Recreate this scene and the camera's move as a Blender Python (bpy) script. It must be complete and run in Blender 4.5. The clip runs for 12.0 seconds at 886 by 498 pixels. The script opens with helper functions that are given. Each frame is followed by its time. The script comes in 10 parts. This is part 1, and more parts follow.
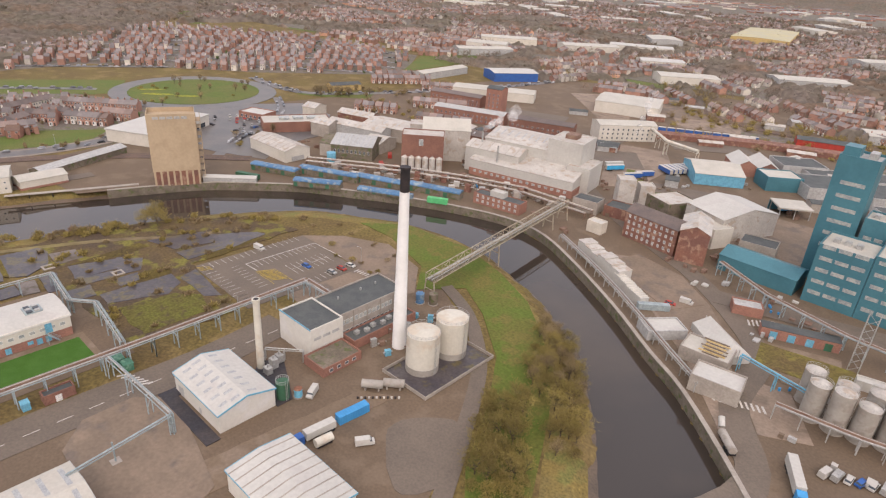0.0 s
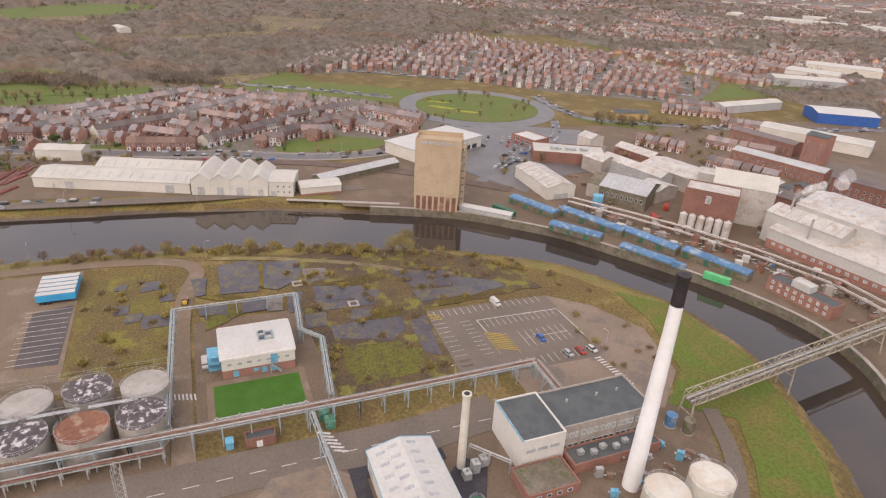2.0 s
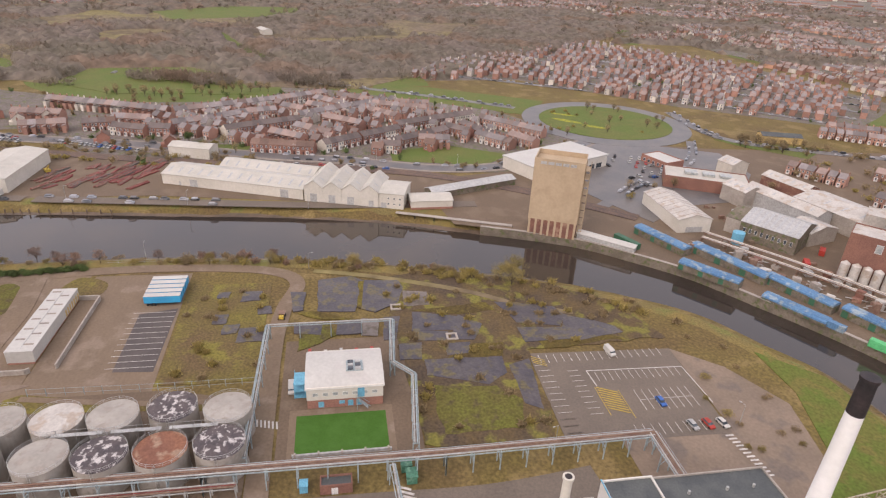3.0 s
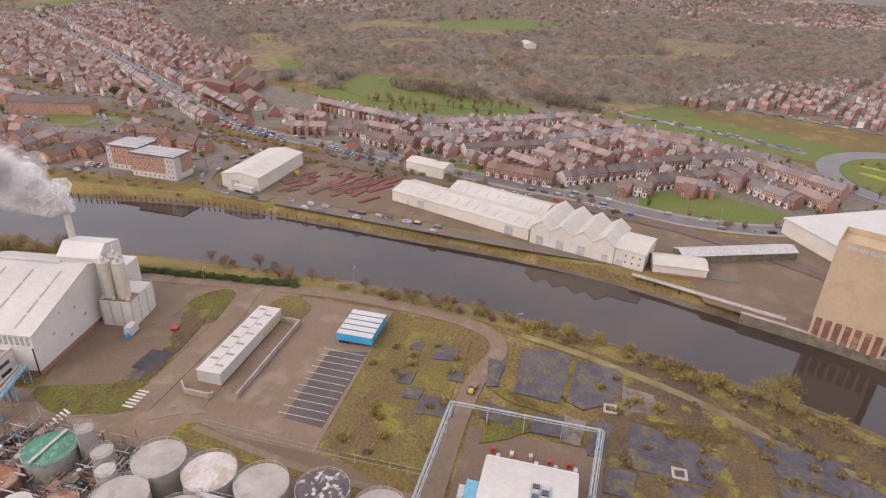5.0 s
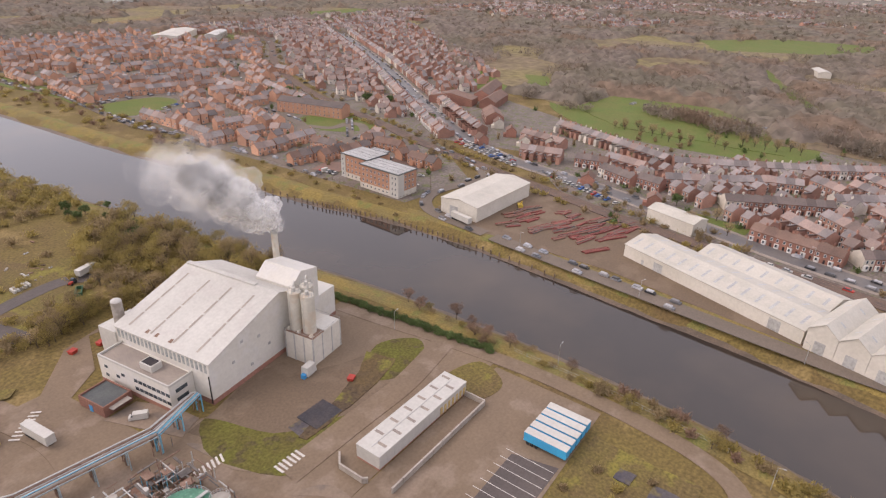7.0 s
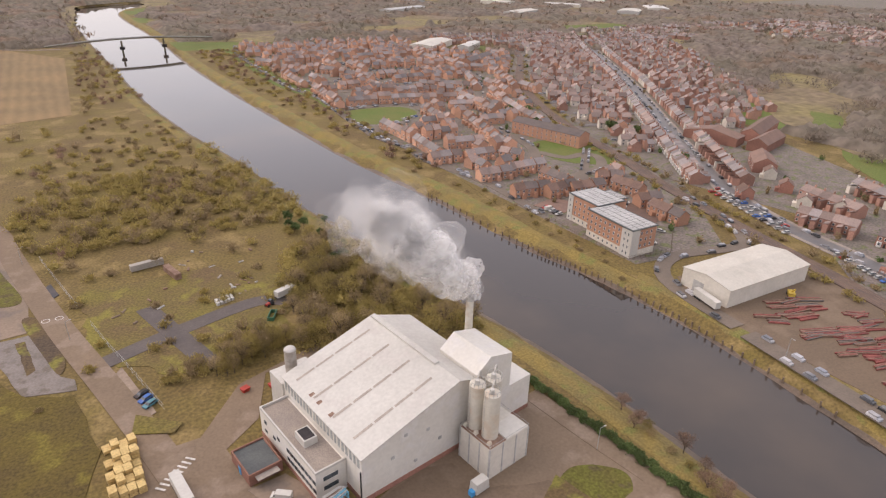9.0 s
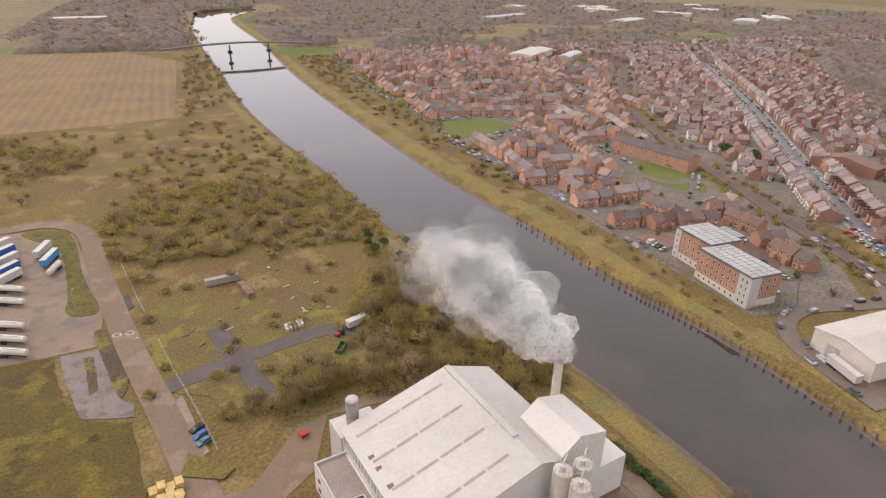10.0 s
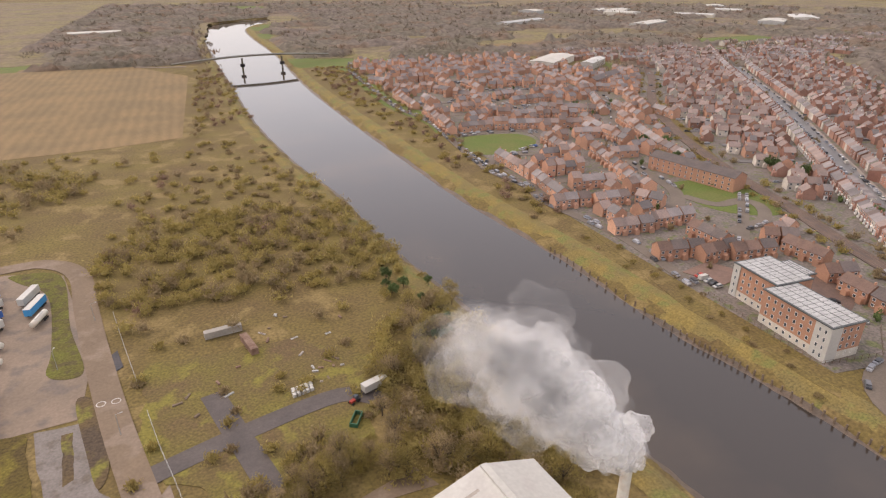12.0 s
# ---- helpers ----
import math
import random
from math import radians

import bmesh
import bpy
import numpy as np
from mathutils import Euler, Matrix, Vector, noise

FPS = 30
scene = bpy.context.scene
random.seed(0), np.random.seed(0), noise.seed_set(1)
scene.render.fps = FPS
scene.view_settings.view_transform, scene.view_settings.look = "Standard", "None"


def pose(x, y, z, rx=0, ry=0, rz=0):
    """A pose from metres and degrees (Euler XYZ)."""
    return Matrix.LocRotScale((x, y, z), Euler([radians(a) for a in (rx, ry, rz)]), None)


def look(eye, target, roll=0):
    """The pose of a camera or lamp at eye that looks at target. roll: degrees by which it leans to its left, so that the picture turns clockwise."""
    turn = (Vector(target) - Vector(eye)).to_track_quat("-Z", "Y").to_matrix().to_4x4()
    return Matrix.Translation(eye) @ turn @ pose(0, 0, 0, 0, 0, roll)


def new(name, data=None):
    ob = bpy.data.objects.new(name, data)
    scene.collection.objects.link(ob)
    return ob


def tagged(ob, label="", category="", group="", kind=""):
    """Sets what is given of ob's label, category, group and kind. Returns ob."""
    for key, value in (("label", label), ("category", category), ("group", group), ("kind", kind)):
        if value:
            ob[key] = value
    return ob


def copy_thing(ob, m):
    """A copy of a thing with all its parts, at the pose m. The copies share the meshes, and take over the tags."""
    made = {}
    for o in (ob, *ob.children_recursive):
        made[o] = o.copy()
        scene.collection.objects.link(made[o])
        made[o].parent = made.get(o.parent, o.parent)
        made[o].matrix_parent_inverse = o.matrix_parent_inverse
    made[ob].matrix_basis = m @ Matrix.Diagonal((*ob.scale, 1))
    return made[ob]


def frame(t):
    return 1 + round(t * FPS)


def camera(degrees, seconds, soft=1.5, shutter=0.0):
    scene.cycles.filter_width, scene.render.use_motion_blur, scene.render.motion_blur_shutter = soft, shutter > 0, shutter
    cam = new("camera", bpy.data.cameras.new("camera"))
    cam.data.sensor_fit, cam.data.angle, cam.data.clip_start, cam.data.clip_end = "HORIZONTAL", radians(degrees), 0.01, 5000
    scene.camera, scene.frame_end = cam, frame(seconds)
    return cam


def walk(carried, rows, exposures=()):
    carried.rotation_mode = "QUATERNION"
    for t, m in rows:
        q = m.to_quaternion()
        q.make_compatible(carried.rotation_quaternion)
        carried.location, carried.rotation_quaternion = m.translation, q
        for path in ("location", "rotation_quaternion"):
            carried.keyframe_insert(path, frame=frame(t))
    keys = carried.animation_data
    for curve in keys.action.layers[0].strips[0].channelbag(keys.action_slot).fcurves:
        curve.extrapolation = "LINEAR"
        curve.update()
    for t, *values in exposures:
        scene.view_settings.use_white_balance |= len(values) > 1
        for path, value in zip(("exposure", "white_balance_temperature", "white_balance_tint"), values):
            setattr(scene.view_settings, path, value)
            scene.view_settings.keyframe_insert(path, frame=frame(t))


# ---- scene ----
scene.cycles.transparent_max_bounces = 48
cam = camera(71.6, 12.0, soft=1.25)
METRES, EYE, TILT, LEAN, TURN = 264.0, 118.0, 0.0, 0.0, 41.5
ROWS = [
    (0.0, 0.0, 0.0, 0.0, 1.66, -25.29, -3.53),
    (0.5, -0.0002, 0.0397, 0.0088, 8.22, -25.53, -3.43),
    (1.0, -0.0053, 0.081, 0.015, 15.3, -25.76, -3.3),
    (1.5, -0.0147, 0.1197, 0.0175, 22.11, -25.92, -3.21),
    (2.0, -0.029, 0.1609, 0.0193, 27.53, -26.0, -3.0),
    (2.5, -0.0466, 0.1975, 0.0196, 33.07, -26.11, -2.83),
    (3.0, -0.0693, 0.2342, 0.0191, 39.02, -26.17, -2.73),
    (5.0, -0.1911, 0.3551, 0.0161, 62.43, -26.14, -2.07),
    (5.5, -0.2276, 0.3761, 0.0153, 67.91, -26.1, -1.93),
    (6.0, -0.2698, 0.3944, 0.0139, 74.04, -26.03, -1.76),
    (6.5, -0.3111, 0.4065, 0.0121, 79.57, -25.97, -1.71),
    (7.0, -0.3555, 0.4149, 0.0112, 84.95, -25.89, -1.62),
    (9.0, -0.5367, 0.4046, 0.0111, 107.18, -25.51, -1.35),
    (9.5, -0.579, 0.3912, 0.0112, 111.76, -25.35, -1.26),
    (10.0, -0.6235, 0.3729, 0.0107, 115.96, -25.16, -1.23),
    (10.5, -0.6628, 0.3537, 0.011, 117.93, -24.96, -1.1),
    (11.0, -0.7014, 0.331, 0.0119, 117.83, -24.69, -0.86),
    (11.5, -0.724, 0.3141, 0.0126, 117.45, -24.71, -0.42),
    (12.0, -0.7295, 0.306, 0.0135, 117.15, -24.75, 0.04),
]
walk(cam, [(t, pose(0, 0, EYE, TILT, LEAN, TURN) @ pose(METRES * x, METRES * y, METRES * z, 90 + pitch, roll, yaw)) for t, x, y, z, yaw, pitch, roll in ROWS],
     [(0.0, 0.57, 6550, 16), (5.0, 0.60, 6450, 20), (12.0, 0.63, 6700, 16)])

# ---- world and sun: bright overcast ----
world = bpy.data.worlds.new("overcast_sky")
scene.world = world
world.use_nodes = True
wn, wl = world.node_tree.nodes, world.node_tree.links
sky = wn.new("ShaderNodeTexSky")
sky.sky_type, sky.sun_disc = "NISHITA", False
sky.sun_elevation, sky.sun_rotation = radians(46), radians(138)
sky.air_density, sky.dust_density, sky.ozone_density = 1.0, 5.0, 0.6
deck = wn.new("ShaderNodeMix")
deck.data_type = "RGBA"
# an even deck of cloud over most of the sky
deck.inputs[0].default_value, deck.inputs[7].default_value = 0.68, (6.0, 5.9, 6.05, 1)
wl.new(sky.outputs[0], deck.inputs[6])
wl.new(deck.outputs[2], wn["Background"].inputs[0])
wn["Background"].inputs[1].default_value = 0.15
sun = new("sun", bpy.data.lights.new("sun", "SUN"))
sun.data.energy, sun.data.angle, sun.data.color = 0.5, radians(50), (1.0, 0.95, 0.88)
sun.matrix_world = look((0, 0, 0), (-math.sin(radians(138)) * math.cos(radians(46)), -math.cos(radians(138)) * math.cos(radians(46)), -math.sin(radians(46))))

# ---- materials ----
def surf(name, c1, c2=None, scale=0.08, rough=0.8, bump=0.15, grain=2.5, metal=0.0, spread=0.0, grit=0.25, c3=None, soft=0.1, island=False):
    """A worn surface: two colours in patches, fine grain, some spread from thing to thing, and a third colour in rarer stains."""
    m = bpy.data.materials.new(name)
    m.use_nodes = True
    n, l = m.node_tree.nodes, m.node_tree.links
    bsdf = n["Principled BSDF"]
    geo = n.new("ShaderNodeNewGeometry")
    big, fine = n.new("ShaderNodeTexNoise"), n.new("ShaderNodeTexNoise")
    big.inputs["Scale"].default_value, big.inputs["Detail"].default_value, big.inputs["Roughness"].default_value = scale, 5, 0.62
    fine.inputs["Scale"].default_value, fine.inputs["Detail"].default_value = grain, 4
    for t in (big, fine):
        l.new(geo.outputs["Position"], t.inputs["Vector"])
    ramp = n.new("ShaderNodeMapRange")
    ramp.inputs[1].default_value, ramp.inputs[2].default_value = 0.5 - soft, 0.5 + soft
    l.new(big.outputs[0], ramp.inputs[0])
    mix = n.new("ShaderNodeMix")
    mix.data_type = "RGBA"
    mix.inputs[6].default_value, mix.inputs[7].default_value = (*c1, 1), (*(c2 or [0.75 * v for v in c1]), 1)
    l.new(ramp.outputs[0], mix.inputs[0])
    col = mix.outputs[2]
    if c3:
        third = n.new("ShaderNodeTexNoise")
        third.inputs["Scale"].default_value, third.inputs["Detail"].default_value = scale * 2.3, 6
        shift = n.new("ShaderNodeVectorMath")
        shift.inputs[1].default_value = (37, 11, 5)
        l.new(geo.outputs["Position"], shift.inputs[0])
        l.new(shift.outputs[0], third.inputs["Vector"])
        gate, over = n.new("ShaderNodeMapRange"), n.new("ShaderNodeMix")
        gate.inputs[1].default_value, gate.inputs[2].default_value = 0.53, 0.63
        over.data_type = "RGBA"
        over.inputs[7].default_value = (*c3, 1)
        l.new(third.outputs[0], gate.inputs[0])
        l.new(gate.outputs[0], over.inputs[0])
        l.new(col, over.inputs[6])
        col = over.outputs[2]
    hsv = n.new("ShaderNodeHueSaturation")
    l.new(col, hsv.inputs["Color"])
    val = n.new("ShaderNodeMapRange")
    val.inputs[1].default_value, val.inputs[2].default_value = 0.25, 0.75
    val.inputs[3].default_value, val.inputs[4].default_value = 1 - grit, 1 + grit
    l.new(fine.outputs[0], val.inputs[0])
    if spread:
        info, each, mul = n.new("ShaderNodeObjectInfo"), n.new("ShaderNodeMapRange"), n.new("ShaderNodeMath")
        each.inputs[3].default_value, each.inputs[4].default_value = 1 - spread, 1 + spread
        mul.operation = "MULTIPLY"
        l.new(geo.outputs["Random Per Island"] if island else info.outputs["Random"], each.inputs[0])
        l.new(each.outputs[0], mul.inputs[0])
        l.new(val.outputs[0], mul.inputs[1])
        l.new(mul.outputs[0], hsv.inputs["Value"])
    else:
        l.new(val.outputs[0], hsv.inputs["Value"])
    l.new(hsv.outputs[0], bsdf.inputs["Base Color"])
    bsdf.inputs["Roughness"].default_value, bsdf.inputs["Metallic"].default_value = rough, metal
    bsdf.inputs["Specular IOR Level"].default_value = 0.3
    if bump:
        b = n.new("ShaderNodeBump")
        b.inputs["Strength"].default_value, b.inputs["Distance"].default_value = bump, 0.3
        l.new(fine.outputs[0], b.inputs["Height"])
        l.new(b.outputs[0], bsdf.inputs["Normal"])
    return m


SCRUB = surf("scrub_grass", (0.158, 0.118, 0.035), (0.128, 0.086, 0.036), 0.03, 0.95, 0.5, 0.9, grit=0.4, c3=(0.205, 0.145, 0.058), soft=0.16)
ROUGH = surf("rough_ground", (0.148, 0.12, 0.03), (0.128, 0.085, 0.042), 0.05, 0.95, 0.5, 1.2, grit=0.4, c3=(0.185, 0.155, 0.036), soft=0.16)
LAWN = surf("mown_lawn", (0.045, 0.115, 0.012), (0.055, 0.13, 0.018), 0.2, 0.9, 0.2, 4, grit=0.15)
MEADOW = surf("green_meadow", (0.105, 0.138, 0.03), (0.13, 0.138, 0.038), 0.04, 0.95, 0.3, 1.0, grit=0.25)
LAWN_ROUGH = surf("rough_green_grass", (0.10, 0.135, 0.022), (0.125, 0.125, 0.028), 0.06, 0.95, 0.3, 1.0, grit=0.28, c3=(0.15, 0.13, 0.035))
FLOWERS = surf("daffodils", (0.36, 0.33, 0.03), (0.16, 0.19, 0.03), 0.5, 0.9, 0.3, 2, grit=0.4)
PALE_YELLOW = surf("pale_yellow_sheet", (0.46, 0.40, 0.22), (0.42, 0.38, 0.25), 0.02, 0.6, 0.05, 0.5, grit=0.08)
STUBBLE = surf("stubble_field", (0.235, 0.158, 0.075), (0.19, 0.132, 0.066), 0.02, 0.95, 0.3, 0.6, grit=0.15)
n_, l_ = STUBBLE.node_tree.nodes, STUBBLE.node_tree.links
geo_, furrow, lines_, mul_ = (n_.new("ShaderNode" + k) for k in ("NewGeometry", "TexWave", "MapRange", "Mix"))
furrow.inputs["Scale"].default_value, furrow.inputs["Distortion"].default_value, furrow.inputs["Detail"].default_value = 0.035, 3.0, 3.0
lines_.inputs[3].default_value, lines_.inputs[4].default_value = 0.9, 1.03
mul_.data_type, mul_.blend_type = "RGBA", "MULTIPLY"
mul_.inputs[0].default_value = 1.0
l_.new(geo_.outputs["Position"], furrow.inputs["Vector"])
l_.new(furrow.outputs["Fac"], lines_.inputs[0])
l_.new(n_["Hue/Saturation/Value"].outputs[0], mul_.inputs[6])
l_.new(lines_.outputs[0], mul_.inputs[7])
l_.new(mul_.outputs[2], n_["Principled BSDF"].inputs["Base Color"])
REED = surf("reed_bank", (0.215, 0.155, 0.047), (0.165, 0.128, 0.05), 0.06, 0.95, 0.6, 1.4, grit=0.4, c3=(0.16, 0.15, 0.045))
MUD = surf("river_mud", (0.14, 0.10, 0.07), (0.10, 0.075, 0.055), 0.1, 0.5, 0.3, 1.5)
TOWN = surf("town_ground", (0.185, 0.15, 0.13), (0.14, 0.12, 0.098), 0.09, 0.9, 0.2, 0.8, grit=0.45, c3=(0.13, 0.135, 0.06))
YARD = surf("worn_yard", (0.165, 0.116, 0.076), (0.136, 0.098, 0.066), 0.04, 0.85, 0.1, 1.2, grit=0.14, c3=(0.18, 0.13, 0.088), soft=0.2)
TRACKS = surf("dusty_track", (0.207, 0.149, 0.099), (0.168, 0.122, 0.083), 0.05, 0.9, 0.1, 1.2, grit=0.14, c3=(0.228, 0.17, 0.124), soft=0.2)
PALE_YARD = surf("pale_concrete_yard", (0.235, 0.175, 0.127), (0.195, 0.146, 0.106), 0.06, 0.85, 0.1, 1.0, grit=0.14, c3=(0.165, 0.13, 0.104))
APRON = surf("pale_apron", (0.29, 0.22, 0.165), (0.235, 0.178, 0.134), 0.06, 0.85, 0.1, 1.0, grit=0.16, c3=(0.19, 0.145, 0.11))
ASPHALT = surf("asphalt", (0.145, 0.116, 0.091), (0.168, 0.133, 0.103), 0.06, 0.8, 0.1, 1.5, grit=0.15)
WET = surf("wet_asphalt", (0.12, 0.112, 0.108), (0.155, 0.138, 0.125), 0.06, 0.45, 0.05, 1.5, grit=0.15)
DARK_TAR = surf("black_tarmac", (0.038, 0.036, 0.042), (0.06, 0.05, 0.05), 0.12, 0.6, 0.1, 1.5)
PAD = surf("damp_slab", (0.06, 0.052, 0.06), (0.09, 0.076, 0.074), 0.12, 0.3, 0.15, 1.2, grit=0.3, c3=(0.12, 0.095, 0.045))
CONCRETE_DAMP = surf("damp_concrete", (0.185, 0.155, 0.135), (0.15, 0.125, 0.108), 0.1, 0.6, 0.1, 1.4, grit=0.2, c3=(0.12, 0.095, 0.07))
BAY_TAR = surf("dark_bay_asphalt", (0.085, 0.07, 0.064), (0.108, 0.088, 0.078), 0.1, 0.7, 0.1, 1.5, grit=0.15)
PAVE = surf("paving", (0.30, 0.25, 0.205), (0.25, 0.21, 0.18), 0.2, 0.85, 0.1, 3)
PAINT = surf("road_paint", (0.62, 0.58, 0.52), (0.45, 0.42, 0.38), 0.8, 0.7, 0, 3)
YELLOW = surf("yellow_paint", (0.55, 0.38, 0.05), (0.40, 0.29, 0.06), 0.8, 0.7, 0, 3)
BALLAST = surf("rail_ballast", (0.15, 0.105, 0.08), (0.115, 0.085, 0.07), 0.1, 0.95, 0.4, 2)
WHITE = surf("white_cladding", (0.515, 0.492, 0.445), (0.455, 0.433, 0.39), 0.07, 0.5, 0.05, 1.0, grit=0.08, c3=(0.47, 0.44, 0.40), soft=0.18)
# brighter copy of the white cladding: light on the walls put into the colour
LIT_WHITE = surf("white_cladding_lit", (0.66, 0.625, 0.56), (0.585, 0.55, 0.485), 0.07, 0.5, 0.03, 1.0, grit=0.06, c3=(0.64, 0.61, 0.565), soft=0.2)
STACK_WHITE = surf("white_chimney_paint", (0.82, 0.80, 0.77), (0.77, 0.75, 0.71), 0.1, 0.5, 0.02, 1.0, grit=0.04)
CREAM = surf("cream_cladding", (0.62, 0.575, 0.50), (0.55, 0.51, 0.435), 0.08, 0.6, 0.03, 1.0, grit=0.07)
PALE_ROOF = surf("pale_sheet_roof", (0.50, 0.465, 0.40), (0.435, 0.405, 0.345), 0.09, 0.55, 0.05, 1.2, grit=0.08, c3=(0.48, 0.44, 0.375))
STAINED = surf("stained_white_roof", (0.51, 0.475, 0.425), (0.43, 0.39, 0.345), 0.1, 0.6, 0.1, 1.2, grit=0.14, c3=(0.40, 0.33, 0.265))
GREY_CLAD = surf("grey_sheet", (0.42, 0.41, 0.39), (0.36, 0.35, 0.33), 0.1, 0.55, 0.05, 1)
ROOFLIGHT = surf("rooflight", (0.40, 0.40, 0.39), (0.33, 0.33, 0.33), 0.5, 0.3, 0, 3)
FELT = surf("dark_felt_roof", (0.10, 0.105, 0.10), (0.075, 0.08, 0.08), 0.15, 0.75, 0.08, 2, grit=0.15)
SLATE = surf("slate_roof", (0.15, 0.115, 0.10), (0.12, 0.096, 0.087), 0.15, 0.6, 0.1, 2, spread=0.25, grit=0.2)
TILE = surf("brown_tile_roof", (0.195, 0.122, 0.092), (0.16, 0.104, 0.082), 0.15, 0.8, 0.1, 2, spread=0.25, grit=0.2)
BRICK = surf("red_brick", (0.30, 0.15, 0.108), (0.25, 0.125, 0.094), 0.12, 0.9, 0.1, 2, spread=0.25, grit=0.22)
ORANGE_BRICK = surf("orange_brick", (0.43, 0.235, 0.15), (0.38, 0.21, 0.14), 0.12, 0.9, 0.1, 2, spread=0.18, grit=0.15)
OLD_BRICK = surf("sooty_brick", (0.24, 0.115, 0.08), (0.18, 0.09, 0.07), 0.15, 0.9, 0.1, 2, grit=0.2, c3=(0.33, 0.20, 0.14))
RENDER = surf("cream_render", (0.62, 0.56, 0.47), (0.54, 0.49, 0.41), 0.3, 0.85, 0.05, 2, spread=0.12, grit=0.1)
TAN = surf("tan_concrete", (0.46, 0.35, 0.23), (0.41, 0.31, 0.20), 0.06, 0.85, 0.05, 0.8, grit=0.07, c3=(0.42, 0.315, 0.205))
CONCRETE = surf("concrete", (0.38, 0.335, 0.285), (0.31, 0.27, 0.23), 0.15, 0.85, 0.1, 1.5, grit=0.15)
DARK_CONCRETE = surf("stained_concrete", (0.20, 0.165, 0.125), (0.14, 0.115, 0.085), 0.2, 0.85, 0.15, 1.5, grit=0.2, c3=(0.11, 0.12, 0.05))
STEEL = surf("galvanised_steel", (0.46, 0.45, 0.42), (0.36, 0.35, 0.33), 0.5, 0.45, 0.05, 3, metal=0.3)
PALE_STEEL = surf("pale_blue_steel", (0.34, 0.395, 0.40), (0.27, 0.315, 0.32), 0.5, 0.5, 0.05, 3)
BLUE_STEEL = surf("light_blue_steel", (0.16, 0.42, 0.55), (0.13, 0.33, 0.45), 0.5, 0.5, 0.05, 3)
RUST = surf("rusty_pipe", (0.18, 0.105, 0.075), (0.25, 0.165, 0.12), 0.5, 0.8, 0.1, 3)
RUST_ROOF = surf("rusty_tank_roof", (0.25, 0.112, 0.065), (0.19, 0.085, 0.055), 0.12, 0.8, 0.1, 1.5, c3=(0.33, 0.22, 0.15))
BRIDGE_PAINT = surf("buff_steel_paint", (0.42, 0.37, 0.28), (0.34, 0.285, 0.20), 0.5, 0.6, 0.05, 3, c3=(0.24, 0.16, 0.10))
GRATING = surf("dark_steel_grating", (0.16, 0.14, 0.125), (0.11, 0.095, 0.085), 0.5, 0.7, 0.1, 3)
PEEL = surf("peeling_black_roof", (0.075, 0.062, 0.064), (0.11, 0.088, 0.084), 0.3, 0.7, 0.1, 2, c3=(0.50, 0.46, 0.43))
TANK_GREY = surf("grey_tank", (0.38, 0.345, 0.30), (0.31, 0.28, 0.24), 0.15, 0.6, 0.05, 1.2, grit=0.12, c3=(0.30, 0.26, 0.22))
TANK_CREAM = surf("cream_tank", (0.60, 0.56, 0.475), (0.535, 0.495, 0.415), 0.1, 0.5, 0.03, 1, grit=0.07, c3=(0.54, 0.46, 0.36))
BLUE = surf("blue_paint", (0.06, 0.30, 0.58), (0.05, 0.25, 0.50), 0.2, 0.45, 0.02, 2, spread=0.1, grit=0.06)
STEEL_BLUE = surf("faded_blue_sheet", (0.075, 0.165, 0.29), (0.10, 0.20, 0.32), 0.15, 0.55, 0.05, 1.5, spread=0.12, c3=(0.24, 0.29, 0.31))
SKYBLUE = surf("sky_blue_curtain", (0.05, 0.36, 0.60), (0.05, 0.31, 0.54), 0.3, 0.45, 0.02, 2, grit=0.06)
DEEP_BLUE = surf("deep_blue_paint", (0.04, 0.12, 0.36), (0.04, 0.10, 0.30), 0.3, 0.45, 0.02, 2, grit=0.06)
TEAL = surf("teal_cladding", (0.068, 0.19, 0.225), (0.056, 0.16, 0.195), 0.06, 0.45, 0.03, 1, grit=0.06)
GREEN = surf("green_paint", (0.045, 0.14, 0.08), (0.05, 0.115, 0.065), 0.3, 0.5, 0.03, 2, grit=0.1)
JADE = surf("green_tank_roof", (0.085, 0.22, 0.145), (0.07, 0.18, 0.12), 0.3, 0.6, 0.05, 2, c3=(0.15, 0.29, 0.20))
LIME = surf("lime_green_paint", (0.12, 0.50, 0.20), (0.10, 0.43, 0.17), 0.3, 0.5, 0.03, 2)
RED = surf("red_paint", (0.42, 0.05, 0.035), (0.34, 0.045, 0.03), 0.3, 0.5, 0.03, 2)
RED_OXIDE = surf("red_oxide_steel", (0.26, 0.075, 0.06), (0.19, 0.06, 0.05), 0.3, 0.65, 0.05, 2)
TIMBER = surf("yellow_timber", (0.55, 0.40, 0.17), (0.48, 0.34, 0.14), 0.4, 0.8, 0.05, 2)
WOOD = surf("weathered_wood", (0.20, 0.145, 0.10), (0.15, 0.11, 0.08), 0.4, 0.9, 0.1, 3)
BLACK = surf("black_paint", (0.02, 0.018, 0.018), (0.04, 0.03, 0.03), 0.3, 0.6, 0.05, 2)
GLASS = surf("dark_window_glass", (0.05, 0.06, 0.07), (0.09, 0.10, 0.11), 0.6, 0.12, 0, 2, spread=0.3)
PALE_WINDOW = surf("pale_window_band", (0.42, 0.42, 0.38), (0.26, 0.28, 0.28), 0.6, 0.3, 0, 3)
UPVC = surf("white_window_frame", (0.72, 0.70, 0.66), (0.62, 0.60, 0.57), 0.6, 0.5, 0, 3)
TYRE = surf("tyre_rubber", (0.025, 0.025, 0.025), (0.03, 0.03, 0.03), 1, 0.85, 0, 4)
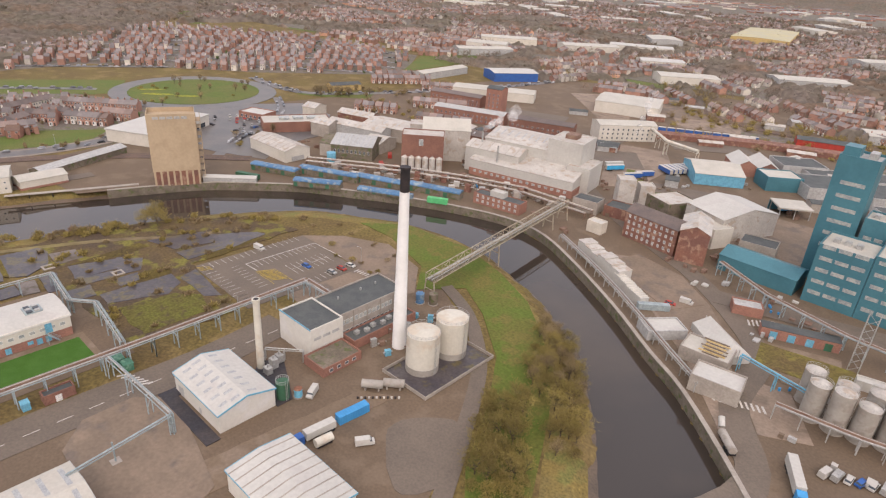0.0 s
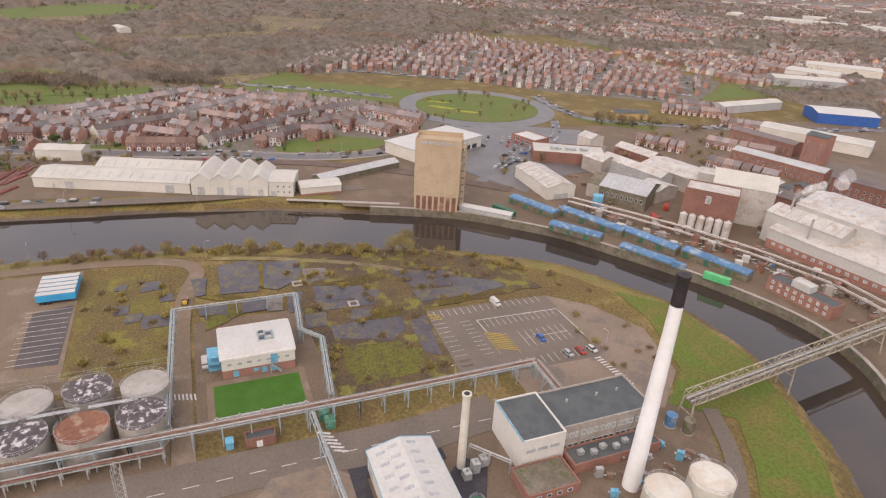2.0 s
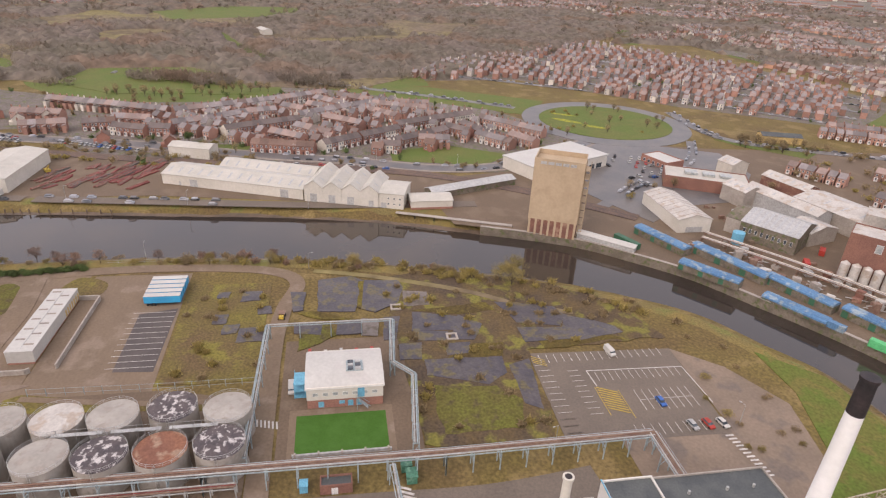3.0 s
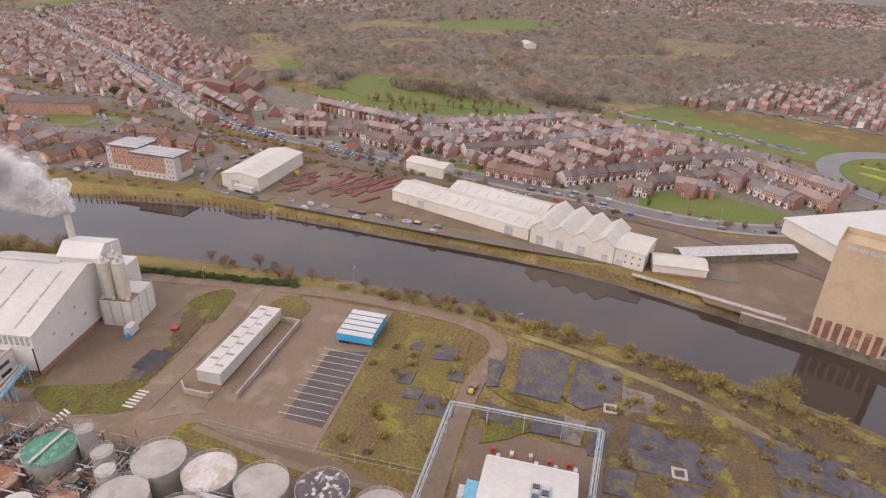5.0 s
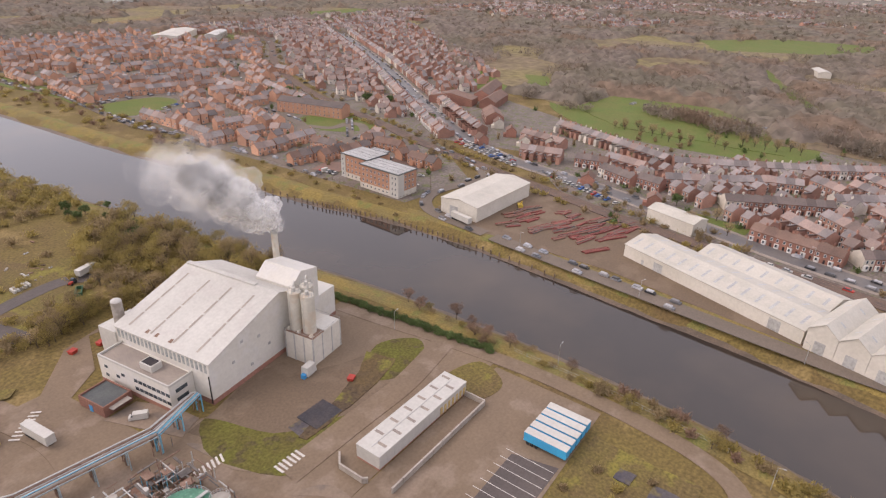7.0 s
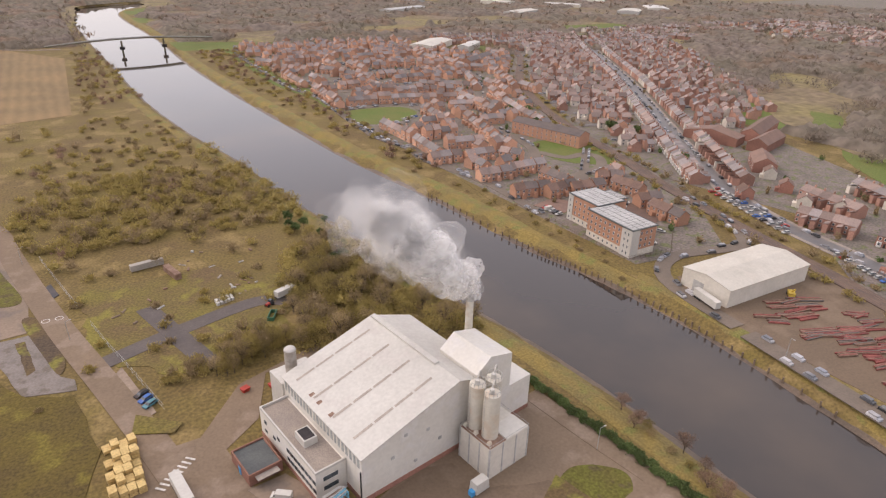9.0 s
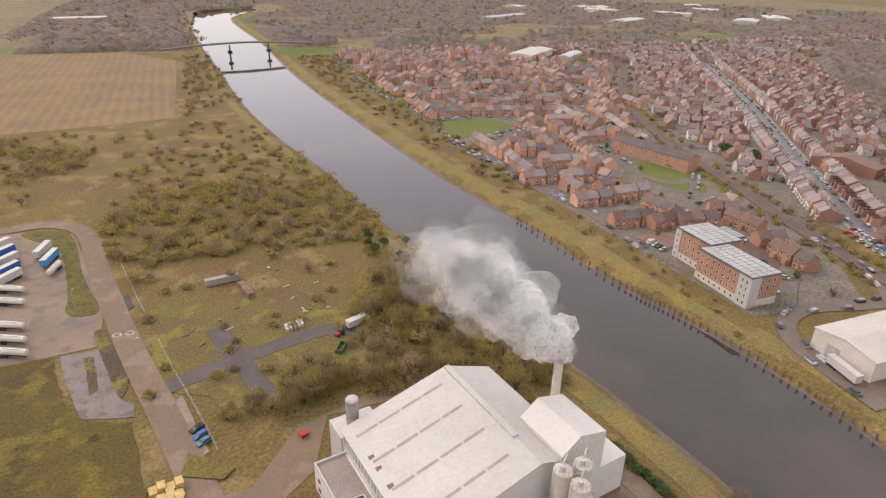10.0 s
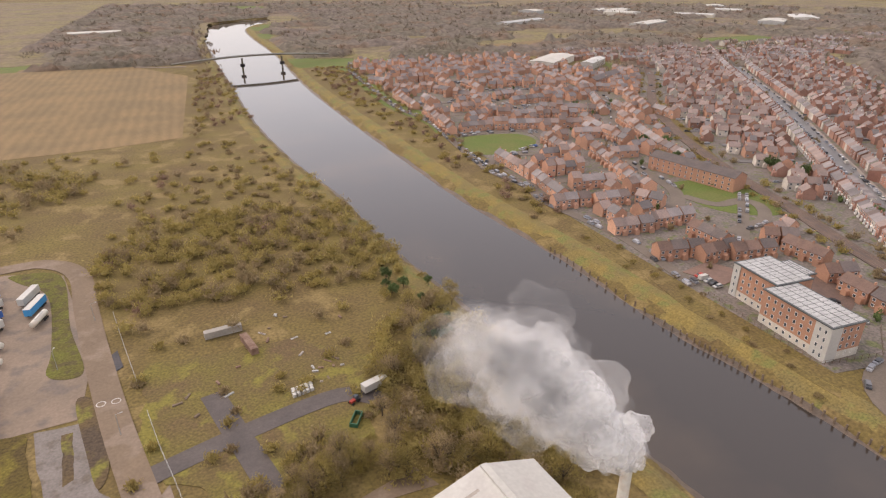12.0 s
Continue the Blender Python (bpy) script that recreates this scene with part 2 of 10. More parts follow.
BARK = surf("bark", (0.10, 0.075, 0.055), (0.08, 0.06, 0.045), 0.5, 0.9, 0.1, 4)
TWIG_OLIVE = surf("olive_twigs", (0.335, 0.265, 0.088), (0.285, 0.22, 0.08), 0.12, 0.95, 0, 1.5, spread=0.25, grit=0.3)
TWIG_BROWN = surf("brown_twigs", (0.33, 0.245, 0.135), (0.285, 0.215, 0.118), 0.12, 0.95, 0, 1.5, spread=0.25, grit=0.3)
TWIG_RUST = surf("reddish_twigs", (0.27, 0.178, 0.125), (0.23, 0.152, 0.108), 0.12, 0.95, 0, 1.5, spread=0.2, grit=0.3)
EVERGREEN = surf("evergreen_leaves", (0.075, 0.105, 0.03), (0.095, 0.13, 0.04), 0.2, 0.8, 0, 1.5, spread=0.25, grit=0.3)
# haze over the far woods is put into this paled, greyed brown
WOODLAND = surf("hazy_woodland_twigs", (0.265, 0.213, 0.174), (0.226, 0.193, 0.141), 0.006, 0.95, 0.6, 0.1, grit=0.4, c3=(0.265, 0.19, 0.135), soft=0.12)
WOOD_FLOOR = surf("woodland_floor", (0.175, 0.128, 0.085), (0.195, 0.158, 0.066), 0.008, 0.95, 0.4, 0.12, grit=0.4, c3=(0.14, 0.105, 0.06))
BROWN_GRASS = surf("brown_dead_grass", (0.118, 0.08, 0.036), (0.082, 0.058, 0.038), 0.06, 0.95, 0.5, 1.2, grit=0.35, c3=(0.17, 0.15, 0.035))
MOSS = surf("mossy_grass", (0.115, 0.086, 0.017), (0.074, 0.05, 0.019), 0.05, 0.95, 0.5, 1.2, grit=0.4, c3=(0.14, 0.11, 0.022), soft=0.18)
MOSS_GREEN = surf("olive_green_turf", (0.12, 0.118, 0.022), (0.105, 0.085, 0.024), 0.12, 0.95, 0.5, 1.2, grit=0.4, c3=(0.09, 0.07, 0.03), soft=0.18)
for m_ in (TWIG_OLIVE, TWIG_BROWN, TWIG_RUST, WOODLAND):
    # thin buds and twigs let some light through
    n_, l_ = m_.node_tree.nodes, m_.node_tree.links
    thin, both = n_.new("ShaderNodeBsdfTranslucent"), n_.new("ShaderNodeMixShader")
    l_.new(n_["Hue/Saturation/Value"].outputs[0], thin.inputs[0])
    both.inputs[0].default_value = 0.4
    l_.new(n_["Principled BSDF"].outputs[0], both.inputs[1])
    l_.new(thin.outputs[0], both.inputs[2])
    l_.new(both.outputs[0], n_["Material Output"].inputs[0])


def steam(name, amount):
    """Fine white droplets that scatter light through and let some of it pass."""
    m = surf(name, (0.97, 0.955, 0.93), (0.96, 0.945, 0.92), 0.3, 1.0, 0, 1, grit=0.02)
    n, l = m.node_tree.nodes, m.node_tree.links
    through_, half, clear, veil = (n.new("ShaderNode" + k) for k in ("BsdfTranslucent", "MixShader", "BsdfTransparent", "MixShader"))
    through_.inputs[0].default_value = (0.97, 0.955, 0.93, 1)
    where, wisp, gate = (n.new("ShaderNode" + k) for k in ("NewGeometry", "TexNoise", "MapRange"))
    wisp.inputs["Scale"].default_value, wisp.inputs["Detail"].default_value = 0.22, 6
    gate.inputs[1].default_value, gate.inputs[2].default_value = 0.35, 0.70
    gate.inputs[3].default_value, gate.inputs[4].default_value = amount * 0.35, amount * 1.5
    l.new(where.outputs["Position"], wisp.inputs["Vector"])
    l.new(wisp.outputs[0], gate.inputs[0])
    l.new(gate.outputs[0], veil.inputs[0])
    l.new(n["Principled BSDF"].outputs[0], half.inputs[1])
    l.new(through_.outputs[0], half.inputs[2])
    l.new(clear.outputs[0], veil.inputs[1])
    l.new(half.outputs[0], veil.inputs[2])
    l.new(veil.outputs[0], n["Material Output"].inputs[0])
    return m


STEAM, SOFT_STEAM, THIN_STEAM = steam("white_steam", 0.36), steam("soft_steam", 0.15), steam("thin_steam", 0.035)

WATER = bpy.data.materials.new("river_water")
WATER.use_nodes = True
n_, l_ = WATER.node_tree.nodes, WATER.node_tree.links
b_ = n_["Principled BSDF"]
b_.inputs["Base Color"].default_value = (0.05, 0.038, 0.032, 1)
b_.inputs["Specular IOR Level"].default_value = 0.6
b_.inputs["Roughness"].default_value, b_.inputs["IOR"].default_value = 0.02, 1.45
geo_, slow, quick, add_, bump_ = (n_.new("ShaderNode" + k) for k in ("NewGeometry", "TexNoise", "TexNoise", "Math", "Bump"))
slow.inputs["Scale"].default_value, quick.inputs["Scale"].default_value = 0.06, 0.7
for t_ in (slow, quick):
    l_.new(geo_.outputs["Position"], t_.inputs["Vector"])
l_.new(slow.outputs[0], add_.inputs[0])
l_.new(quick.outputs[0], add_.inputs[1])
l_.new(add_.outputs[0], bump_.inputs["Height"])
bump_.inputs["Strength"].default_value, bump_.inputs["Distance"].default_value = 0.02, 0.3
l_.new(bump_.outputs[0], b_.inputs["Normal"])
# slow drifts of pale silt
silt_, gate_, blend_ = (n_.new("ShaderNode" + k) for k in ("TexNoise", "MapRange", "Mix"))
silt_.inputs["Scale"].default_value, silt_.inputs["Detail"].default_value = 0.014, 4
gate_.inputs[1].default_value, gate_.inputs[2].default_value = 0.48, 0.72
blend_.data_type = "RGBA"
blend_.inputs[6].default_value, blend_.inputs[7].default_value = (0.042, 0.033, 0.027, 1), (0.075, 0.054, 0.037, 1)
l_.new(geo_.outputs["Position"], silt_.inputs["Vector"])
l_.new(silt_.outputs[0], gate_.inputs[0])
l_.new(gate_.outputs[0], blend_.inputs[0])
l_.new(blend_.outputs[2], b_.inputs["Base Color"])


# ---- mesh helpers ----
class G:
    """Collects faces and links them as one mesh object."""

    def __init__(self):
        self.v, self.f = [], []

    def poly(self, pts):
        k = len(self.v)
        self.v += [tuple(p) for p in pts]
        self.f.append(tuple(range(k, k + len(pts))))
        return self

    def prism(self, pts, z0, z1, top=None):
        """A solid on a plan outline (anticlockwise); top: another outline for its upper end."""
        k, n = len(self.v), len(pts)
        self.v += [(p[0], p[1], z0) for p in pts] + [(p[0], p[1], z1) for p in (top or pts)]
        self.f += [tuple(reversed(range(k, k + n))), tuple(range(k + n, k + 2 * n))]
        self.f += [(k + i, k + (i + 1) % n, k + n + (i + 1) % n, k + n + i) for i in range(n)]
        return self

    def box(self, x0, x1, y0, y1, z0, z1, taper=0.0):
        t = taper
        return self.prism([(x0, y0), (x1, y0), (x1, y1), (x0, y1)], z0, z1, [(x0 + t, y0 + t), (x1 - t, y0 + t), (x1 - t, y1 - t), (x0 + t, y1 - t)])

    def cyl(self, x, y, r, z0, z1, n=24, r2=None):
        ring = lambda q: [(x + q * math.cos(2 * math.pi * i / n), y + q * math.sin(2 * math.pi * i / n)) for i in range(n)]
        return self.prism(ring(r), z0, z1, ring(r if r2 is None else r2))

    def dome(self, x, y, r, z0, h, n=24, k=4):
        last = None
        for j in range(k):
            a, b = math.pi / 2 * j / k, math.pi / 2 * (j + 1) / k
            self.cyl(x, y, r * math.cos(a), z0 + h * math.sin(a), z0 + h * math.sin(b), n, max(r * math.cos(b), 0.01))
        return self

    def tube(self, a, b, r, n=6, r2=None):
        """A round bar from a to b."""
        a, b = Vector(a), Vector(b)
        u = (b - a).normalized()
        s = u.orthogonal().normalized()
        w = u.cross(s)
        k = len(self.v)
        for p, q in ((a, r), (b, r if r2 is None else r2)):
            self.v += [tuple(p + q * (s * math.cos(2 * math.pi * i / n) + w * math.sin(2 * math.pi * i / n))) for i in range(n)]
        self.f += [tuple(reversed(range(k, k + n))), tuple(range(k + n, k + 2 * n))]
        self.f += [(k + i, k + (i + 1) % n, k + n + (i + 1) % n, k + n + i) for i in range(n)]
        return self

    def beam(self, a, b, w, h):
        """A square bar from a to b, w wide and h high."""
        a, b = Vector(a), Vector(b)
        u = (b - a).normalized()
        s = u.cross(Vector((0, 0, 1)))
        s = (Vector((1, 0, 0)) if s.length < 1e-3 else s.normalized()) * w / 2
        t = s.cross(u).normalized() * h / 2
        k = len(self.v)
        for p in (a, b):
            self.v += [tuple(p - s - t), tuple(p + s - t), tuple(p + s + t), tuple(p - s + t)]
        self.f += [(k, k + 1, k + 2, k + 3), (k + 7, k + 6, k + 5, k + 4)] + [(k + i, k + 4 + i, k + 4 + (i + 1) % 4, k + (i + 1) % 4) for i in range(4)]
        return self

    def mesh(self, name, mat):
        me = bpy.data.meshes.new(name)
        me.from_pydata(self.v, [], self.f)
        me.materials.append(mat)
        me.update()
        return me

    def link(self, name, mat, parent=None, label=""):
        ob = new(name, self.mesh(name, mat))
        ob.parent = parent
        if label:
            ob["label"] = label
        return ob


def thing(name, label, category, x=0.0, y=0.0, z=0.0, rz=0.0, group="", kind=""):
    ob = tagged(new(name), label, category, group, kind)
    ob.matrix_basis = pose(x, y, z, 0, 0, rz)
    return ob


def smooth(pts, step=4):
    """A finer line through the points (Catmull-Rom)."""
    out = []
    for i in range(len(pts) - 1):
        p0, p1, p2, p3 = (Vector(pts[max(0, min(len(pts) - 1, j))]) for j in (i - 1, i, i + 1, i + 2))
        for s in range(step):
            t = s / step
            out.append(0.5 * (2 * p1 + (p2 - p0) * t + (2 * p0 - 5 * p1 + 4 * p2 - p3) * t * t + (3 * p1 - p0 - 3 * p2 + p3) * t ** 3))
    return [tuple(p) for p in out] + [tuple(pts[-1])]


def offsets(pts, d):
    out = []
    for i, p in enumerate(pts):
        a, b = Vector(pts[max(i - 1, 0)][:2]), Vector(pts[min(i + 1, len(pts) - 1)][:2])
        u = (b - a).normalized()
        out.append((p[0] - u.y * d, p[1] + u.x * d))
    return out


LIFT = [0.0]


def lift(z):
    """A little more height for every sheet, so that no two lie in one plane."""
    LIFT[0] += 0.0022
    return z + LIFT[0]


def strip(name, pts, width, z, mat, label, category="road", kind="structure", thick=0.25):
    """A road or path along a line."""
    a, b = offsets(pts, width / 2), offsets(pts, -width / 2)
    z = lift(z)
    g, n = G(), len(pts)
    g.v = [(p[0], p[1], z) for p in a] + [(p[0], p[1], z) for p in b] + [(p[0], p[1], z - thick) for p in a] + [(p[0], p[1], z - thick) for p in b]
    for i in range(n - 1):
        g.f += [(i, n + i, n + i + 1, i + 1), (2 * n + i, i, i + 1, 2 * n + i + 1), (n + i, 3 * n + i, 3 * n + i + 1, n + i + 1)]
    return tagged(g.link(name, mat), label, category, kind=kind)


def patch(name, pts, z, mat, label, category="ground", thick=0.25):
    z = lift(z)
    area = sum(pts[i - 1][0] * pts[i][1] - pts[i][0] * pts[i - 1][1] for i in range(len(pts)))
    return tagged(G().prism(pts if area > 0 else pts[::-1], z - thick, z).link(name, mat), label, category, kind="structure")


def rounded(pts, step=5):
    """A closed outline with its corners smoothed away."""
    n = len(pts)
    out = []
    for i in range(n):
        p0, p1, p2, p3 = (Vector(pts[(i + j) % n][:2]) for j in (-1, 0, 1, 2))
        for s in range(step):
            t = s / step
            out.append(tuple(0.5 * (2 * p1 + (p2 - p0) * t + (2 * p0 - 5 * p1 + 4 * p2 - p3) * t * t + (3 * p1 - p0 - 3 * p2 + p3) * t ** 3)))
    return out


def ragged(pts, amount=1.2, step=3.0, seed=0):
    """A closed outline broken up by small bays and tufts."""
    out = []
    for (ax, ay), (bx, by) in zip(pts, pts[1:] + pts[:1]):
        n = max(1, int(math.dist((ax, ay), (bx, by)) / step))
        for i in range(n):
            x, y = ax + (bx - ax) * i / n, ay + (by - ay) * i / n
            v = noise.noise_vector(Vector((x * 0.13, y * 0.13, seed))) * amount + noise.noise_vector(Vector((x * 0.5, y * 0.5, seed))) * amount * 0.4
            out.append((x + v.x, y + v.y))
    return out


def rect(x0, x1, y0, y1):
    return [(x0, y0), (x1, y0), (x1, y1), (x0, y1)]

# ---- ground and river ----
NEAR_A = [(60, -40), (10, 20), (-20, 75), (-46, 120), (-61, 142), (-75, 159), (-91, 173), (-110, 187), (-134, 197), (-159, 205), (-196, 203), (-218, 191), (-245, 173), (-268, 137), (-281, 107), (-295, 58), (-304, 14), (-309, -38), (-309, -80), (-307, -126)]
NEAR_B = [(-302, -164), (-294, -204), (-284, -278), (-275, -330), (-267, -417), (-253, -499), (-240, -635), (-234, -837), (-226, -1100), (-224, -1420), (-240, -1680), (-420, -1850)]
FAR_A = [(120, -10), (40, 70), (0, 120), (-21, 144), (-46, 169), (-64, 182), (-87, 200), (-115, 219), (-145, 236), (-170, 239), (-199, 230), (-225, 217), (-247, 203), (-270, 188), (-289, 168), (-308, 143), (-328, 91), (-341, 52), (-350, 3), (-354, -42), (-360, -110)]
FAR_B = [(-360, -150), (-355, -190), (-349, -220), (-344, -286), (-338, -332), (-330, -392), (-324, -486), (-316, -630), (-311, -808), (-315, -1070), (-314, -1560), (-440, -1700)]
BANK_NEAR, BANK_FAR = smooth(NEAR_A + NEAR_B), smooth(FAR_A + FAR_B)
loop = np.array(BANK_NEAR + BANK_FAR[::-1])


def river_distance(x, y):
    """Metres from the water's edge; below nought inside the river."""
    x, y = np.asarray(x, float), np.asarray(y, float)
    best, inside = np.full(x.shape, 1e9), np.zeros(x.shape, bool)
    for (ax, ay), (bx, by) in zip(loop, np.roll(loop, -1, 0)):
        dx, dy = bx - ax, by - ay
        t = np.clip(((x - ax) * dx + (y - ay) * dy) / (dx * dx + dy * dy + 1e-9), 0, 1)
        best = np.minimum(best, np.hypot(x - ax - t * dx, y - ay - t * dy))
        inside ^= ((ay > y) != (by > y)) & (x < dx * (y - ay) / (dy + 1e-12) + ax)
    return np.where(inside, -best, best)


def axis(*runs):
    return np.array(sorted({round(float(v), 2) for a, b, s in runs for v in np.arange(a, b, s)}))


gx = axis((-96600, -16600, 20000), (-16600, -4600, 1500), (-4600, -1200, 200), (-1200, -460, 30), (-460, 60, 4.6), (60, 300, 16), (300, 4700, 200), (4700, 16000, 1500), (16700, 100000, 20000))
gy = axis((-96600, -16600, 20000), (-16600, -4600, 1500), (-4600, -1900, 200), (-1900, -700, 9), (-700, 290, 5), (290, 700, 30), (700, 4700, 200), (4700, 16000, 1500), (16700, 100000, 20000))
X, Y = np.meshgrid(gx, gy)
D = river_distance(X, Y)
run = np.where((Y > 120) & (X > -320), 6.5, 9.0)
Z = np.where(D > run, 0.0, -4.3 * (1 - np.clip(D / run, 0, 1)) ** 1.3)
Z = np.where(D < 0, np.maximum(-4.3 + D * 0.25, -7), Z)
lump = np.array([noise.noise(Vector((x * 0.05, y * 0.05, 0))) for x, y in zip(X.ravel(), Y.ravel())]).reshape(X.shape)
Z = Z + np.where((D > 0) & (D < run), lump * 0.5, 0)
cols = len(gx)
idx = np.arange(X.size).reshape(X.shape)
quads = np.stack([idx[:-1, :-1], idx[:-1, 1:], idx[1:, 1:], idx[1:, :-1]], -1).reshape(-1, 4)
g = G()
g.v, g.f = list(zip(X.ravel().tolist(), Y.ravel().tolist(), (Z.ravel() - np.where(D.ravel() < 14, 0.45, 0.12)).tolist())), [tuple(q) for q in quads.tolist()]
ground = tagged(g.link("ground", SCRUB), "rough olive and brown winter grass over flat land", "ground", kind="structure")
wet = quads[(D.ravel()[quads].min(1) < 3.5)]
used, inv = np.unique(wet.ravel(), return_inverse=True)
g = G()
g.v = [(float(X.ravel()[i]), float(Y.ravel()[i]), -4.0) for i in used]
g.f = [tuple(q) for q in inv.reshape(-1, 4).tolist()]
tagged(g.link("water", WATER), "calm brown tidal river reflecting a pale sky", "river", kind="structure")


def bank(name, line, side, steps, mat, label, keep):
    """A ribbon of bank along the water: steps are (metres from the water's edge, height)."""
    rows = [offsets(line, side * d) for d, _ in steps]
    g, n = G(), len(line)
    for r, (d, h) in zip(rows, steps):
        g.v += [(p[0], p[1], h + (0.22 * noise.noise(Vector((p[0] * 0.15, p[1] * 0.15, d))) if h < -0.2 else 0)) for p in r]
    for k in range(len(steps) - 1):
        for i in range(n - 1):
            if keep(line[i]):
                a = k * n + i
                g.f.append((a, a + 1, a + n + 1, a + n) if side < 0 else (a, a + n, a + n + 1, a + 1))
    return tagged(g.link(name, mat), label, "river bank", kind="structure")


fine_near, fine_far = smooth(BANK_NEAR, 2), smooth(BANK_FAR, 2)
soft_bank = lambda p: not (p[1] > 128 and p[0] > -322) and p[1] > -1800
for line, side, keep in ((fine_near, 1, lambda p: p[1] > -1800), (fine_far, -1, soft_bank)):
    bank("mud_bank", line, side, ((-5, -5.5), (-1, -4.3), (1.0, -3.8), (3.2, -3.1)), MUD, "bare brown tidal mud at the water's edge", keep)
    bank("reed_bank", line, side, ((3.0, -3.15), (5.5, -1.8), (8, -0.55), (10, -0.02), (13.5, 0.0), (15.5, -0.15)), REED, "straw-coloured reeds and rough grass on the bank", keep)

# ---- land patches, yards and roads ----
outer = offsets(BANK_FAR, 8)
k0 = min(range(len(outer)), key=lambda i: math.dist(outer[i], (-330, 95)))
k1 = min(range(len(outer)), key=lambda i: math.dist(outer[i], (30, 95)))
far_edge = [p for p in offsets(BANK_FAR, -1.0)][k1:k0 + 1]
far_edge = [(x, y) for x, y in far_edge]
patch("far_works_yard", far_edge + [(-392, 80), (-412, 165), (-470, 225), (-452, 300), (-440, 420), (-420, 620), (-200, 720), (120, 680), (260, 300), (160, 60)], 0.0, YARD, "worn brown-grey yards of the works across the river", "yard")
patch("steel_yard", [(-372, -140), (-374, -60), (-360, 30), (-352, 100), (-395, 95), (-412, 30), (-428, -60), (-445, -120), (-440, -155), (-385, -158)], 0.0, YARD, "grey stockyard ground between railway and river", "yard")
patch("near_works_yard", [(-166, -60), (-164, 60), (-160, 100), (-156, 150), (-140, 160), (-122, 150), (-104, 136), (-92, 122), (-80, 101), (-73, 85), (-44, 20), (-100, -60)], 0.0, YARD, "worn brown asphalt works yard with damp stains", "yard")
patch("tank_farm_yard", [(-212, -62), (-162, -62), (-162, 9), (-205, 9), (-212, -20)], 0.0, YARD, "stained concrete ground under the tank farm", "yard")
patch("turning_yard", [(-217, 148), (-177, 147), (-176, 112), (-156, 112), (-146, 150), (-160, 166), (-185, 172), (-205, 162)], 0.01, PALE_YARD, "pinkish gravel turning area beside the car park", "yard")
patch("house_yard", rect(-234, -176, 16, 56), 0.0, YARD, "brown gravel apron round the office house", "yard")
patch("trailer_yard", [(-212, -60), (-286, -60), (-286, -24), (-212, -22)], 0.0, TRACKS, "worn concrete trailer yard", "yard")
patch("plant_yard", [(-150, -110), (-160, -62), (-214, -60), (-288, -62), (-288, -110), (-275, -132), (-215, -112), (-200, -120), (-195, -150), (-206, -158), (-214, -178), (-240, -178), (-236, -186), (-205, -176), (-190, -158), (-172, -158)], 0.01, TRACKS, "brown asphalt yard round the white plant", "yard")
patch("town_ground", [(-424, -95), (-412, 40), (-402, 160), (-470, 215), (-515, 195), (-570, 165), (-640, 70), (-650, -60), (-600, -190), (-500, -170)], -0.02, TOWN, "back yards and small gardens among terraces", "town ground")
patch("town_ground", [(-684, 102), (-698, 228), (-583, 349), (-500, 480), (-600, 600), (-789, 580), (-990, 430), (-880, 270), (-790, 160)], -0.02, TOWN, "back yards and small gardens among terraces", "town ground")
patch("town_ground", [(-392, -930), (-384, -600), (-372, -330), (-378, -175), (-430, -168), (-485, -235), (-500, -366), (-590, -516), (-700, -692), (-630, -930)], -0.02, TOWN, "paved courts and gardens of a housing estate", "town ground")
patch("town_ground", [(-505, -160), (-600, -185), (-660, -330), (-800, -480), (-1100, -800), (-900, -1000), (-705, -700), (-595, -516), (-505, -340), (-486, -250)], -0.02, TOWN, "back yards and small gardens along the high street", "town ground")
patch("grass_bank", [(-372, -320), (-362, -225), (-368, -165), (-378, -172), (-384, -240)], -0.03, SCRUB, "rough grass bank below the flats", "grass")

patch("lawn_border", rect(-198.5, -179.6, 19, 48.5), 0.03, TRACKS, "tan gravel border round the lawn", "path")
patch("lawn", rect(-196, -181, 21, 46.5), 0.06, LAWN, "bright green mown lawn with a low kerb", "lawn")
patch("car_park", [(-219, 97), (-217, 148), (-175, 146), (-176.5, 96)], 0.03, ASPHALT, "asphalt car park with white marked bays", "car park")
patch("trailer_bays", [(-256, -36.5), (-259, -24), (-221.5, -23.8), (-222.5, -36)], 0.03, BAY_TAR, "dark asphalt strip with white bay lines", "car park")
patch("lorry_park", [(-40, -352), (-108, -356), (-131, -347), (-143, -300), (-150, -262), (-150, -240), (-128, -238), (-40, -236)], 0.02, PALE_YARD, "pale concrete lorry park", "yard")
patch("grass_island", rounded([(-110, -354), (-130, -347), (-140, -298), (-148, -268), (-144, -263), (-137, -268), (-136, -284), (-128, -328), (-114, -346)]), 0.14, MOSS_GREEN, "green kerbed grass island in the lorry park", "grass")
patch("old_slab", ragged([(-138.5, -238), (-150.9, -237.6), (-158.4, -207.2), (-162, -203), (-162.5, -197), (-148.5, -201), (-142.1, -221.8)], 0.4), 0.05, CONCRETE_DAMP, "cracked damp grey concrete slab with weeds", "slab")
patch("moss_strip", ragged([(-146, -234), (-149, -234), (-152, -214), (-149.5, -212)], 0.7, 1.2), 0.07, BROWN_GRASS, "dark moss and mud in a cracked slab", "grass")
patch("verge", rounded([(-147.9, -248.7), (-152.3, -249.2), (-155.5, -236.6), (-160, -216.7), (-158, -208.1), (-153.8, -222.9)]), 0.09, BROWN_GRASS, "brown weedy verge between slab and road", "grass")
